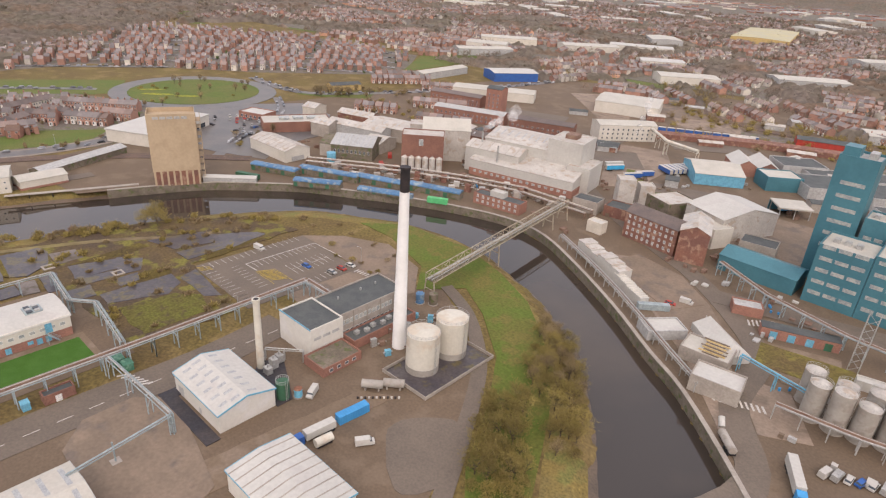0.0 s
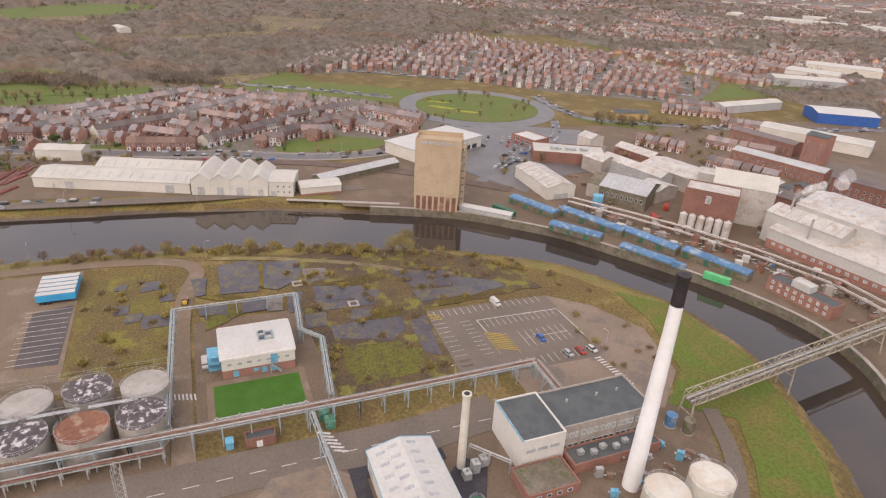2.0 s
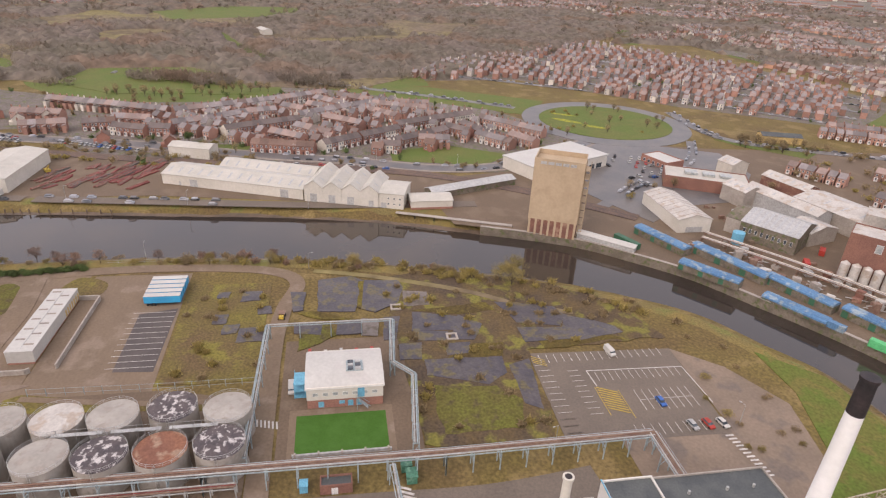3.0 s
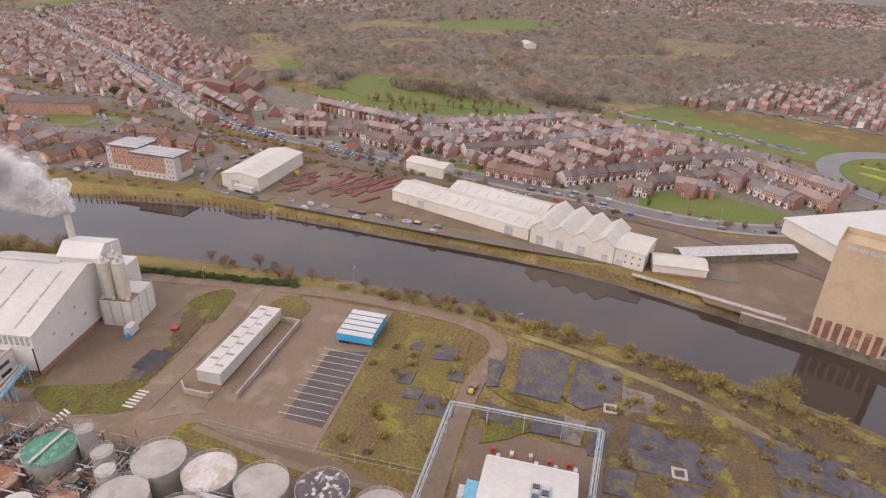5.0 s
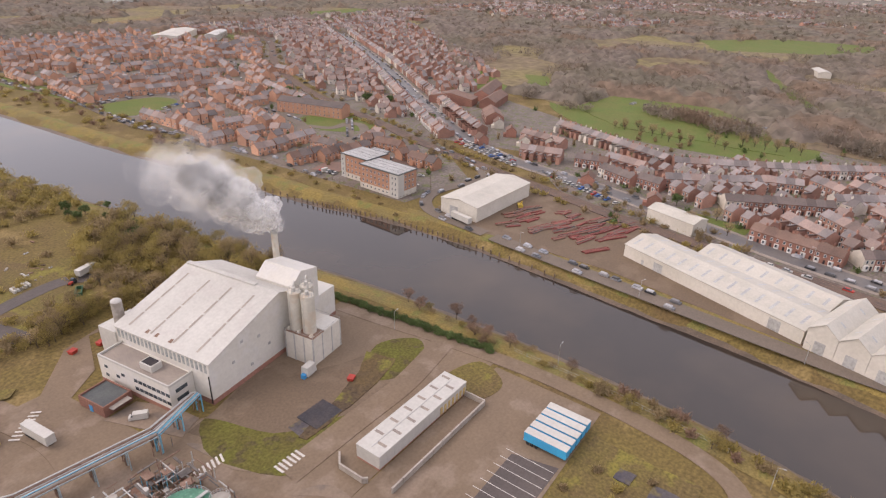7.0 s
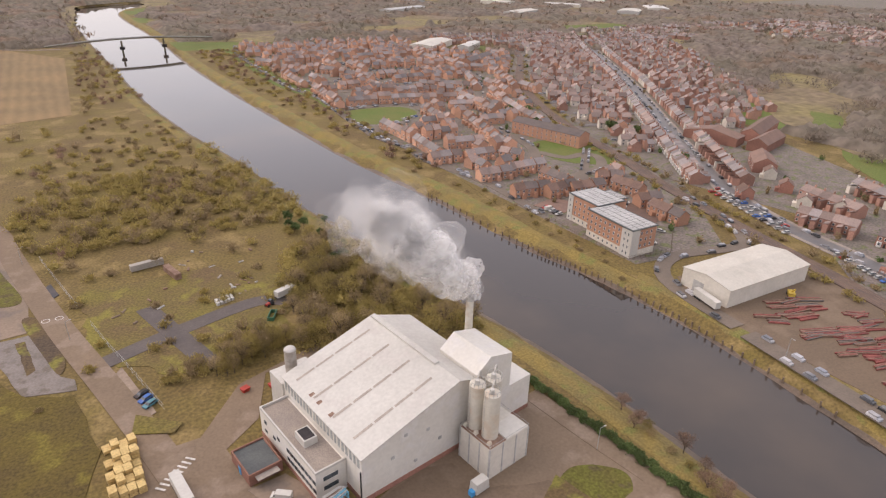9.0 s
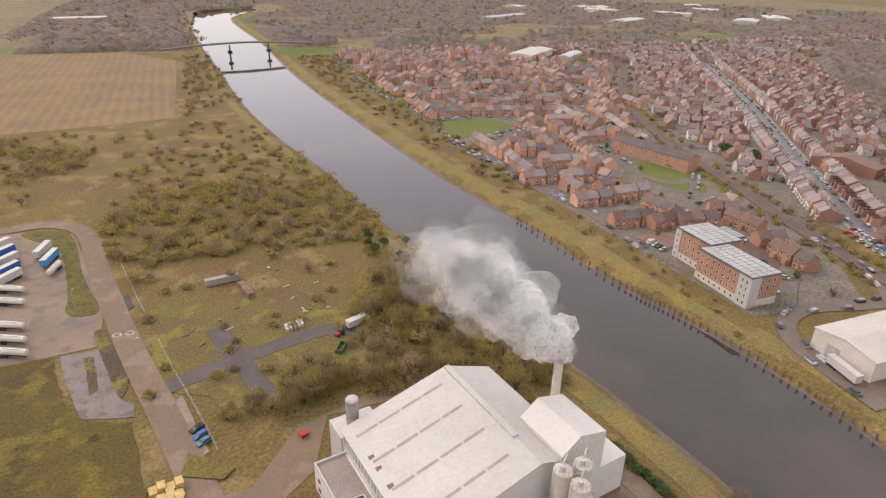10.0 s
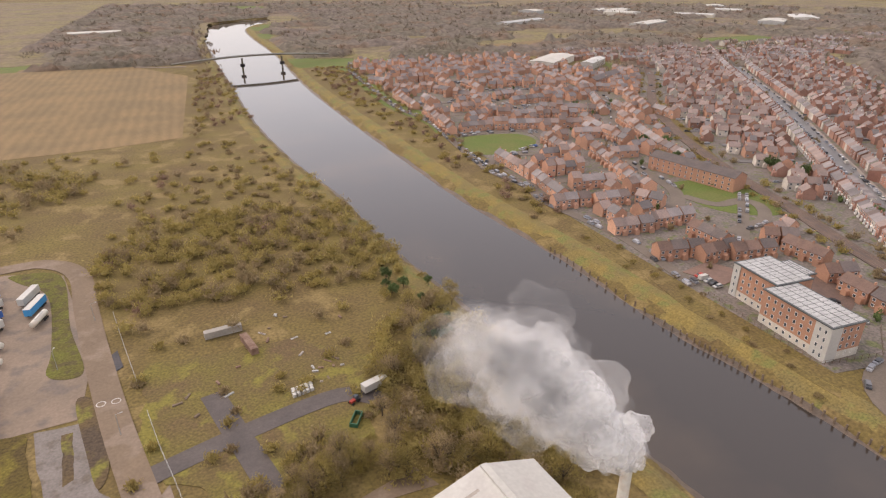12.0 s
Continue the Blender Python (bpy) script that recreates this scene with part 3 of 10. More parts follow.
patch("gravel_strip", [(-172.2, -198.3), (-175.2, -203.1), (-181.3, -174.8), (-176.8, -173.2)], 0.11, APRON, "pale gravel parking strip beside the access road", "yard")
patch("dark_patch", [(-154.6, -271.5), (-157.5, -275.2), (-160.1, -264.2), (-157.1, -261)], 0.16, DARK_TAR, "small dark tarmac patch at the gateway", "slab")
patch("field", [(120, -1050), (-86, -1053), (-188, -895), (-180, -580), (-132, -567), (-63, -559), (150, -540)], -0.03, STUBBLE, "bare straw-brown field", "field")
patch("meadow", [(-640, 66), (-612, 150), (-570, 196), (-545, 200), (-590, 120), (-622, 60), (-690, -60), (-720, -60)], 0.0, MEADOW, "green verge beside the ring road", "grass")
patch("meadow", [(-640, 70), (-628, 74), (-582, 144), (-553, 181), (-560, 205), (-600, 225), (-653, 128), (-668, 74)], 0.01, MEADOW, "broad green verge beside the ring road", "grass")
patch("park", rounded([(-590, -160), (-583, -85), (-600, -25), (-660, -20), (-720, -120), (-700, -230), (-640, -225)]), 0.0, MEADOW, "green park behind the terraces", "grass")
patch("park", [(-735, -310), (-720, -270), (-790, -240), (-800, -300)], 0.0, MEADOW, "small green among winter woods", "grass")
patch("grass_verge", [(-476, 322), (-449, 398), (-426, 366), (-455, 335)], 0.03, MEADOW, "green verge beside the roundabout", "grass")
patch("grass_verge", [(-515, 490), (-530, 665), (-612, 700), (-600, 610)], 0.0, MEADOW, "green sports field beyond the town", "grass")
patch("play_green", rounded([(-379, -500), (-423, -498), (-434, -478), (-420, -456), (-390, -448), (-375, -455), (-372, -478)]), 0.03, MEADOW, "green with a play area beside the estate", "grass")
patch("green", rounded([(-458, -350), (-449, -325), (-455, -300), (-480, -288), (-496, -318), (-482, -348)]), 0.03, MEADOW, "grass round a turning circle", "grass")
patch("green", rounded([(-384, -900), (-382, -740), (-378, -640), (-385, -600), (-380, -530), (-370, -520), (-372, -560), (-361, -640), (-366, -760), (-372, -880)]), 0.0, MEADOW, "green strip along the estate", "grass")
patch("front_green", [(-428, 70), (-418, 128), (-440, 150), (-462, 110), (-448, 70)], 0.02, MEADOW, "grass plot by the main road", "grass")
patch("front_green", [(-441, -45), (-440, -22), (-462, -20), (-466, -48)], 0.02, MEADOW, "grass plot beside terraces", "grass")
patch("plant_verge", ragged(rounded([(-214, -112), (-222, -92), (-240, -80), (-216, -76), (-206, -98)]), 0.8), 0.05, MOSS_GREEN, "mossy green verge beside the plant", "grass")
patch("green_mound", ragged(rounded([(-261.4, -94.8), (-272.4, -98.3), (-282.1, -91.3), (-278.4, -83.9), (-263.1, -81.1), (-255.9, -87.5)]), 0.5, 1.5), 0.08, MOSS_GREEN, "kerbed oval of rough green grass", "grass")
patch("green_mound", rounded([(-285, -66), (-270, -70), (-269, -56), (-280, -54)]), 0.05, ROUGH, "patch of rough yellow grass", "grass")
patch("rough_field", ragged(rect(-276, -214, -22, 8), 0.8), 0.0, ROUGH, "overgrown brown and yellow rough grass", "grass")
patch("tank_verge", [(-212, -62), (-214, -58), (-206, -22), (-206, 8), (-200, 8), (-203, -20), (-206, -62)], 0.05, ROUGH, "rough grass beside storage tanks", "grass")
patch("near_bank_grass", [(-147, 152), (-160, 168), (-190, 178), (-212, 178), (-196, 194), (-160, 197), (-134, 189), (-112, 178), (-96, 164), (-80, 148), (-68, 128), (-54, 100), (-62, 84), (-72, 96), (-84, 120), (-97, 140), (-118, 158), (-135, 168)], 0.02, LAWN_ROUGH, "bright green riverside grass", "grass")


patch("rough_field", ragged([(-30, -234), (-136, -239), (-142, -214), (-149, -200), (-162, -195), (-166, -165), (-150, -112), (-30, -105)]), 0.0, MOSS, "mossy olive rough grass beside the access road", "grass")
patch("rough_field", ragged([(-166, -212), (-188, -192), (-204, -186), (-230, -204), (-244, -236), (-214, -262), (-168, -262)], 3.5), -0.02, ROUGH, "mossy rough plots with worn soil", "grass")

patch("rough_field", ragged([(-238.7, -117.5), (-244.4, -115.9), (-248.7, -103.5), (-263.3, -98.1), (-261.0, -78.1), (-240.3, -79.0), (-225.9, -78.8), (-218.1, -81.7), (-211.7, -94.5), (-207.8, -110.9), (-221.0, -113.2)], 0.9), 0.0, YARD, "damp brown gravel ground beside the plant", "grass")
patch("worn_patch", rounded([(-205.1, -107.6), (-211.6, -95.1), (-217.1, -80.6), (-210.2, -85.1), (-206.7, -90.9), (-206.1, -97.7)]), 0.03, PALE_YARD, "pale worn concrete in the yard road", "yard")
patch("worn_patch", rounded([(-210.4, -72.2), (-216.8, -69.1), (-219.1, -64.3), (-218.0, -57.6), (-215.0, -65.6)]), 0.03, PALE_YARD, "pale worn concrete in the yard road", "yard")
patch("gravel_bay", [(-196.0, -133.1), (-205.8, -133.8), (-211.2, -123.6), (-212.9, -113.5), (-205.5, -110.4), (-200.5, -122.5)], 0.06, PALE_YARD, "tan gravel bay beside the plant offices", "yard")
patch("old_pad", [(-225.8, -91.0), (-239.8, -89.5), (-239.6, -84.8), (-225.3, -84.8)], 0.03, PAD, "small dark concrete pad in rough grass", "slab")

patch("concrete_apron", [(-104.2, 249.3), (-78.2, 231.1), (-60.0, 224.2), (-41.8, 198.1), (-24.3, 168.0), (-31.3, 160.5), (-51.9, 186.9), (-72.8, 207.0), (-111.8, 244.7)], 0.03, APRON, "pale worn concrete apron in the works", "yard")
patch("concrete_apron", [(-81.4, 306.7), (-79.5, 347.5), (-56.9, 342.4), (-46.4, 312.4), (-54.2, 295.8), (-73.2, 291.4)], 0.03, APRON, "pale worn concrete apron in the works", "yard")
patch("concrete_apron", [(-214.3, 425.4), (-174.0, 436.5), (-152.7, 398.9), (-150.6, 346.1), (-166.1, 325.5)], 0.03, APRON, "pale worn concrete apron in the works", "yard")
patch("concrete_apron", [(-340.6, 568.7), (-295.8, 619.0), (-221.2, 465.3), (-234.4, 461.3)], 0.03, APRON, "pale worn concrete apron in the works", "yard")
patch("concrete_apron", [(-254.2, 610.6), (-194.5, 616.7), (-155.4, 548.3), (-204.2, 524.3)], 0.03, APRON, "pale worn concrete apron in the works", "yard")
patch("concrete_apron", [(-38.0, 192.9), (-20.9, 194.4), (-9.2, 174.1), (-22.3, 166.7)], 0.03, APRON, "pale worn concrete apron in the works", "yard")


patch("worn_patch", ragged([(-119.4, 44.8), (-118, 55), (-114, 96.5), (-105, 102), (-107.7, 52), (-109, 42.4)], 1.0), 0.03, TRACKS, "paler worn lane across the works yard", "yard")
patch("damp_patch", ragged(rounded([(-95.6, 91), (-91.4, 102.5), (-82.3, 105.5), (-71.5, 90), (-78.6, 77.5)]), 1.0), 0.03, ASPHALT, "dark damp asphalt in the works yard", "yard")
patch("concrete_apron", [(-103.9, 254), (-80, 248), (-62, 232), (-52, 219), (-58, 206), (-61.6, 200), (-92, 224), (-108, 240)], 0.05, PALE_YARD, "pinkish brown concrete apron on the quay", "yard")
patch("worn_patch", ragged([(-36, 221), (-14, 229), (-9, 206), (-25, 199), (-32, 208)], 0.8), 0.06, TRACKS, "tan bare ground beside brick stores", "yard")


ROADS = []


def road(name, pts, width, mat, label, z=0.06, walk_width=0.0):
    line = smooth(pts, 5)
    ROADS.append((name, line, width))
    if walk_width:
        strip("pavement", line, width + 2 * walk_width, z + 0.08, PAVE, "grey pavement along the road", "pavement", thick=0.2)
        z += 0.12
    return strip(name, line, width, z, mat, label)


road("road", [(-159, -110), (-159, -40), (-159, 30), (-158, 70), (-161, 100)], 14, ASPHALT, "dark works road with white dashes")
road("track", [(-166, 12.5), (-200, 12), (-234, 12), (-256, 14), (-274, 18), (-284, 10), (-289, -10), (-291, -45), (-288, -80), (-284, -105), (-281, -128)], 6, TRACKS, "brown gravel track along the river", 0.05)
road("track", [(-214, -78), (-240, -78), (-262, -78), (-288, -82)], 8, TRACKS, "brown concrete road beside the cabins", 0.05)
road("path", [(-212, -58), (-206, -20), (-205, 10)], 2.2, TRACKS, "narrow brown path beside the fence", 0.07)
road("path", [(-66, 78), (-78, 100), (-92, 124), (-103, 138), (-122, 154), (-141, 163)], 5, ASPHALT, "riverside asphalt path", 0.07)
road("road", [(-20, -345), (-104, -362), (-124, -361), (-137, -345), (-143, -315), (-150, -280), (-160, -235), (-171, -192), (-180, -155), (-184, -130), (-178, -100)], 8.5, TRACKS, "straight worn access road", 0.07)
road("dark_track", [(-168, -207), (-194, -216), (-224, -223), (-236, -216)], 7, BAY_TAR, "dark tarmac service road", 0.05)
road("dark_track", [(-187, -238), (-193, -216), (-201, -188)], 7, BAY_TAR, "dark tarmac service road", 0.06)
road("road", [(-980, -860), (-846, -683), (-719, -503), (-611, -364), (-521, -247), (-484, -183), (-468, -103), (-452, -50), (-438, 0), (-430, 40), (-414, 90), (-414, 130), (-430, 170), (-468, 215)], 10, WET, "wet main road past the terraces", 0.0, 2.5)
road("road", [(-700, -180), (-690, -60), (-655, 40), (-610, 130), (-572, 190)], 8, WET, "wet ring road beside green verges")
road("road", [(-560, 330), (-480, 330), (-440, 390), (-400, 520), (-380, 700), (-360, 1000)], 9, WET, "wet road between the works and town")
road("road", [(-470, 300), (-420, 270), (-380, 215), (-345, 175)], 7, WET, "works access road from the roundabout")
road("road", [(-30, 110), (-17, 145), (-32, 175), (-35, 207), (-50, 228), (-76, 252), (-102, 268), (-153, 303), (-190, 345), (-210, 420), (-216, 480)], 9, ASPHALT, "asphalt works road beside the quay")
road("road", [(-378, -240), (-381, -294), (-371, -349), (-374, -379), (-367, -418), (-372, -493), (-378, -561), (-369, -628), (-374, -740), (-380, -851), (-400, -940)], 6, ASPHALT, "estate road along the river bank")
road("road", [(-372, -120), (-378, -158), (-400, -172), (-440, -165), (-458, -190), (-470, -228)], 7, ASPHALT, "access road round the white shed")
road("road", [(-354, 108), (-356, 30), (-364, -50), (-371, -115)], 8, ASPHALT, "quayside road beside warehouses")
road("estate_road", [(-435, -279), (-424, -298), (-430, -312), (-446, -330), (-455, -350), (-462, -400), (-478, -440), (-500, -470), (-545, -530), (-580, -600), (-600, -690)], 8, ASPHALT, "estate road with parked cars")
road("estate_road", [(-435, -279), (-462, -284), (-478, -300), (-476, -312), (-458, -312), (-450, -330)], 7, ASPHALT, "estate turning loop")
road("estate_road", [(-365, -420), (-390, -445), (-425, -440), (-440, -500), (-380, -506)], 7, ASPHALT, "estate road round the play green")
road("estate_road", [(-376, -378), (-408, -380), (-436, -376), (-455, -360)], 7, ASPHALT, "estate court road")
road("estate_road", [(-385, -725), (-440, -728), (-520, -735), (-580, -735)], 8, ASPHALT, "estate road with parked cars")
road("estate_road", [(-470, -520), (-475, -580), (-463, -660), (-470, -730)], 8, ASPHALT, "estate road with parked cars")
road("estate_road", [(-380, -640), (-420, -630), (-470, -650), (-540, -655), (-580, -650)], 8, ASPHALT, "estate road with parked cars")
road("estate_road", [(-380, -580), (-430, -575), (-480, -585), (-550, -570)], 7, ASPHALT, "estate road")
road("estate_road", [(-402, -255), (-425, -262), (-455, -290), (-485, -320)], 6, ASPHALT, "estate road by the flats")
road("far_road", [(-85, -1380), (-105, -1180), (-117, -1010), (-187, -975)], 9, PALE_YARD, "pale lane beyond the field", 0.03)
patch("court", [(-382, -252), (-400, -256), (-408, -240), (-390, -236)], 0.09, TILE, "red block-paved parking court", "car park")
patch("court", [(-408, -226), (-432, -236), (-436, -210), (-410, -196)], 0.09, TILE, "red block-paved parking court", "car park")
# the roundabout
ring = [(-526 + 70 * math.cos(a), 254 + 68 * math.sin(a)) for a in np.linspace(0, 2 * math.pi, 41)[:-1]]
patch("roundabout_road", ring, 0.08, WET, "wet roundabout carriageway", "road")
isle = [(-526 + 53 * math.cos(a), 254 + 54 * math.sin(a)) for a in np.linspace(0, 2 * math.pi, 41)[:-1]]
patch("roundabout_island", isle, 0.3, MEADOW, "green roundabout island with yellow flowers", "grass", 0.5)
for cx, cy, w, d, turn in ((-548, 226, 22, 5, 60), (-528, 222, 26, 7, 50), (-510, 238, 20, 6, 55)):
    c_, s_ = math.cos(radians(turn)), math.sin(radians(turn))
    patch("flower_bed", [(cx + c_ * w * math.cos(a) / 2 - s_ * d * math.sin(a) / 2, cy + s_ * w * math.cos(a) / 2 + c_ * d * math.sin(a) / 2) for a in np.linspace(0, 6.0, 18)], 0.36, FLOWERS, "strip of yellow daffodils on the roundabout", "flower bed", 0.3)
# the retail car park beside the roundabout
patch("retail_car_park", [(-395, 165), (-352, 182), (-324, 196), (-345, 224), (-350, 262), (-395, 300), (-440, 305), (-470, 240), (-455, 190)], 0.02, WET, "wet grey retail car park", "car park")
# railways
for line in ([(-330, 190), (-372, 140), (-400, 90), (-417, 31), (-424, -17), (-431, -70), (-445, -127), (-460, -190), (-474, -243), (-491, -291), (-510, -352), (-546, -444), (-612, -560), (-723, -705), (-800, -860)],
             [(-420, 900), (-339, 830), (-247, 655), (-180, 585), (-64, 590), (120, 640)]):
    bed = smooth(line, 6)
    track = strip("railway", bed, 9, 0.25, BALLAST, "brown ballasted railway track", "railway", thick=0.6)
    for off in (-2.9, -1.45, 1.45, 2.9):
        a = offsets(bed, off)
        g = G()
        for p, q in zip(a, a[1:]):
            g.beam((*p, 0.42), (*q, 0.42), 0.14, 0.18)
        g.link("rail", RUST, track)

# overgrown pads of cleared buildings
patch("rough_field", ragged([(-180, 56), (-276, 52), (-283, 70), (-266, 118), (-250, 142), (-224, 150), (-221, 97), (-178, 94)], 2.5), -0.01, BROWN_GRASS, "brown dead grass over cleared building plots", "grass")
PADS = (
    [(-274.4, 27), (-277.2, 38.8), (-273.1, 43.2), (-252.7, 39.1), (-253.8, 27.1)], [(-273, 45), (-272, 56.8), (-266.3, 58.5), (-256.6, 55.3), (-251.2, 47.4), (-253.6, 43.3)],
    [(-266.4, 15.8), (-265.9, 21.1), (-254.4, 20.5), (-253.9, 17.4)], [(-244.7, 18.3), (-243.1, 27.4), (-237.4, 26.9), (-238.9, 18.7)], [(-244, 33.8), (-244.1, 40.8), (-236.7, 41.5), (-236.8, 33.3)],
    [(-245.1, 50.1), (-245.4, 55.3), (-232.2, 53), (-232.5, 49.1)], [(-247.9, 61.9), (-243.8, 76.8), (-236, 76.2), (-236.7, 60.5)], [(-235.6, 60.8), (-234.6, 71.4), (-229.4, 70.5), (-230.4, 60.1)],
    [(-243.7, 77.7), (-238.1, 84.6), (-229.5, 80.2), (-230.3, 72.7)], [(-228, 54.1), (-227.9, 61.4), (-219.9, 60.3), (-220, 53.7)], [(-227.1, 70.1), (-227, 78.1), (-221.5, 76.2), (-221.2, 70.1)],
    [(-218.1, 62.9), (-217.4, 85.8), (-209.7, 85.8), (-205.2, 79.1), (-208.3, 71.4), (-210.6, 62.7)], [(-251.9, 95.5), (-247.3, 114.6), (-241, 117), (-235.5, 112.9), (-238.6, 99.7)],
    [(-240.9, 118.1), (-232.5, 132.7), (-228.6, 134.4), (-225.8, 119.1), (-229.8, 114.2)], [(-234.2, 98.5), (-232.7, 115.2), (-226.3, 114), (-226, 99.2)], [(-212.3, 89.3), (-214.8, 95.9), (-192.3, 93.6), (-195.4, 89.2)])
for k, pts in enumerate(PADS):
    cx, cy = sum(p[0] for p in pts) / len(pts), sum(p[1] for p in pts) / len(pts)
    patch("slab", ragged([(cx + 1.14 * (x - cx), cy + 1.14 * (y - cy)) for x, y in pts], 0.55, 1.6, k), 0.05 + 0.025 * (k % 5), PAD, "damp dark concrete slab edged with moss", "slab", 0.35)
for pts in ([(-245.9, 41.9), (-244.9, 48.4), (-234.1, 47.2), (-235, 41.8)], [(-265, 58.8), (-262.8, 68.3), (-253.4, 68), (-252.3, 58.1)]):
    patch("slab", ragged(pts, 0.5, 1.5, 3), 0.06, CONCRETE_DAMP, "pale broken concrete slab among weeds", "slab", 0.35)
strip("dark_track", smooth([(-284, 24), (-278.8, 43.5), (-268.6, 70.3), (-259.3, 89.3), (-249.2, 104), (-243, 122)], 5), 3.0, 0.03, WOOD_FLOOR, "dark muddy footpath along the river bank", "path")
for k, pts in enumerate(([(-251, 19), (-252, 26), (-245, 41), (-246, 28)], [(-228, 20), (-236, 33), (-246, 30), (-236, 20)], [(-250, 60), (-253, 90), (-247, 92), (-246, 78)], [(-219, 69), (-218, 88), (-227, 90), (-226, 79)], [(-206, 62), (-203, 82), (-196, 88), (-184, 86), (-184, 62)], [(-236, 117), (-224, 135), (-221, 104), (-226, 102)], [(-274, 42), (-275, 48), (-254, 45), (-253, 41)])):
    patch("moss_bank", ragged(pts, 1.2, 2.0, k + 20), 0.02, MOSS_GREEN if k % 3 == 1 else MOSS, "yellow-green moss and rough grass between slabs", "grass")
for x, y in ((-252.5, 55), (-231.3, 72.8)):
    t = thing("manhole_frame", "square pale concrete chamber rim in rough grass", "chamber", x, y)
    for a in ((-2, 2, -2, -1.3), (-2, 2, 1.3, 2), (-2, -1.3, -1.3, 1.3), (1.3, 2, -1.3, 1.3)):
        G().box(*a, 0, 0.6).link("rim", CONCRETE, t)


# ---- markings ----
def marks(name, label, rows, mat=PAINT, z=0.07):
    """Painted bars, each from a point to a point with a width, as one sheet of markings."""
    g = G()
    z = z + 0.2 if z < 0.2 else z + 0.1
    for x0, y0, x1, y1, w in rows:
        u = (Vector((x1, y1)) - Vector((x0, y0))).normalized() * w / 2
        g.poly([(x0 + u.y, y0 - u.x, z), (x1 + u.y, y1 - u.x, z), (x1 - u.y, y1 + u.x, z), (x0 - u.y, y0 + u.x, z)])
    return tagged(g.link(name, mat), label, "road marking", kind="structure")


bays = []
for i in range(17):
    bays += [(-217.5, 100 + 2.7 * i, -213, 100 + 2.7 * i, 0.16)]
for i in range(12):
    bays += [(-212 + 2.9 * i, 97.2, -212 + 2.9 * i, 101.8, 0.16), (-208 + 2.6 * i, 107, -208 + 2.6 * i, 111, 0.16) if i < 9 else (-212 + 2.9 * i, 97.2, -212 + 2.9 * i, 101.8, 0.16)]
for i in range(13):
    bays += [(-206.5, 116 + 2.35 * i, -202, 116 + 2.35 * i, 0.16)]
for i in range(8):
    bays += [(-196.5, 125 + 2.5 * i, -187, 125 + 2.5 * i, 0.16)]
for i in range(9):
    bays += [(-181.3, 118 + 2.6 * i, -176.8, 118 + 2.6 * i, 0.16)]
bays += [(-207.5, 113.5, -206.5, 147, 0.35), (-207.5, 113.5, -199.5, 114, 0.35), (-206.5, 147, -188, 147.5, 0.35), (-191.8, 125, -191.8, 143, 0.16)]
marks("bay_marking", "white car park bay lines", bays)
hatch = [(-199 + 1.2 * i, 113.5, -196 + 1.2 * i, 119.5, 0.4) for i in range(9)] + [(-199, 113, -186, 113, 0.2), (-197, 120, -184, 120, 0.2)] + [(-217 + 1.1 * i, 97.3, -214.5 + 1.1 * i, 101.5, 0.3) for i in range(4)]
marks("hatching", "worn yellow hatched box", hatch, YELLOW)
marks("trailer_bay_lines", "white trailer bay lines", [(-256.5 + 3.25 * i, -38.5, -256.5 + 3.25 * i, -24.2, 0.2) for i in range(11)])
marks("road_dashes", "white dashed centre line", [(-157.5, -60 + 8 * i, -157.5, -56 + 8 * i, 0.25) for i in range(20)])
marks("zebra", "white zebra crossing", [(-221 + 1.4 * i, -82.5, -221 + 1.4 * i, -79, 0.7) for i in range(6)] + [(-208 + i * 1.3, -97, -207 + i * 1.3, -94, 0.6) for i in range(7)]
      + [(-167 + 1.6 * i, 47 + i * 0.6, -165.5 + 1.6 * i, 50.5 + i * 0.6, 0.7) for i in range(6)] + [(-196 + 0.3 * i, 9 + 1.1 * i, -193 + 0.3 * i, 9.3 + 1.1 * i, 0.5) for i in range(7)], z=0.1)
marks("zebra", "white crossing stripes beside silos", [(-37 + 1.5 * i, 172.5 + 0.6 * i, -39 + 1.5 * i, 175.5 + 0.6 * i, 0.7) for i in range(10)] + [(-47 + 1.2 * i, 232 + i, -45 + 1.2 * i, 228 + i, 0.7) for i in range(7)]
      + [(-187 + 1.2 * i, -150 + i, -185 + 1.2 * i, -152 + i, 0.6) for i in range(8)] + [(-174 + 1.4 * i, 143 + 0.2 * i, -174 + 1.4 * i, 145.5 + 0.2 * i, 0.6) for i in range(12)], z=0.22)
marks("speed_marking", "white painted circles on the access road", [(-157.5 + 1.3 * math.cos(a) + dx, -245 + 1.3 * math.sin(a), -157.5 + 1.3 * math.cos(a + 0.5) + dx, -245 + 1.3 * math.sin(a + 0.5), 0.3) for dx in (-2, 2.2) for a in np.arange(0, 6.2, 0.5)], z=0.1)

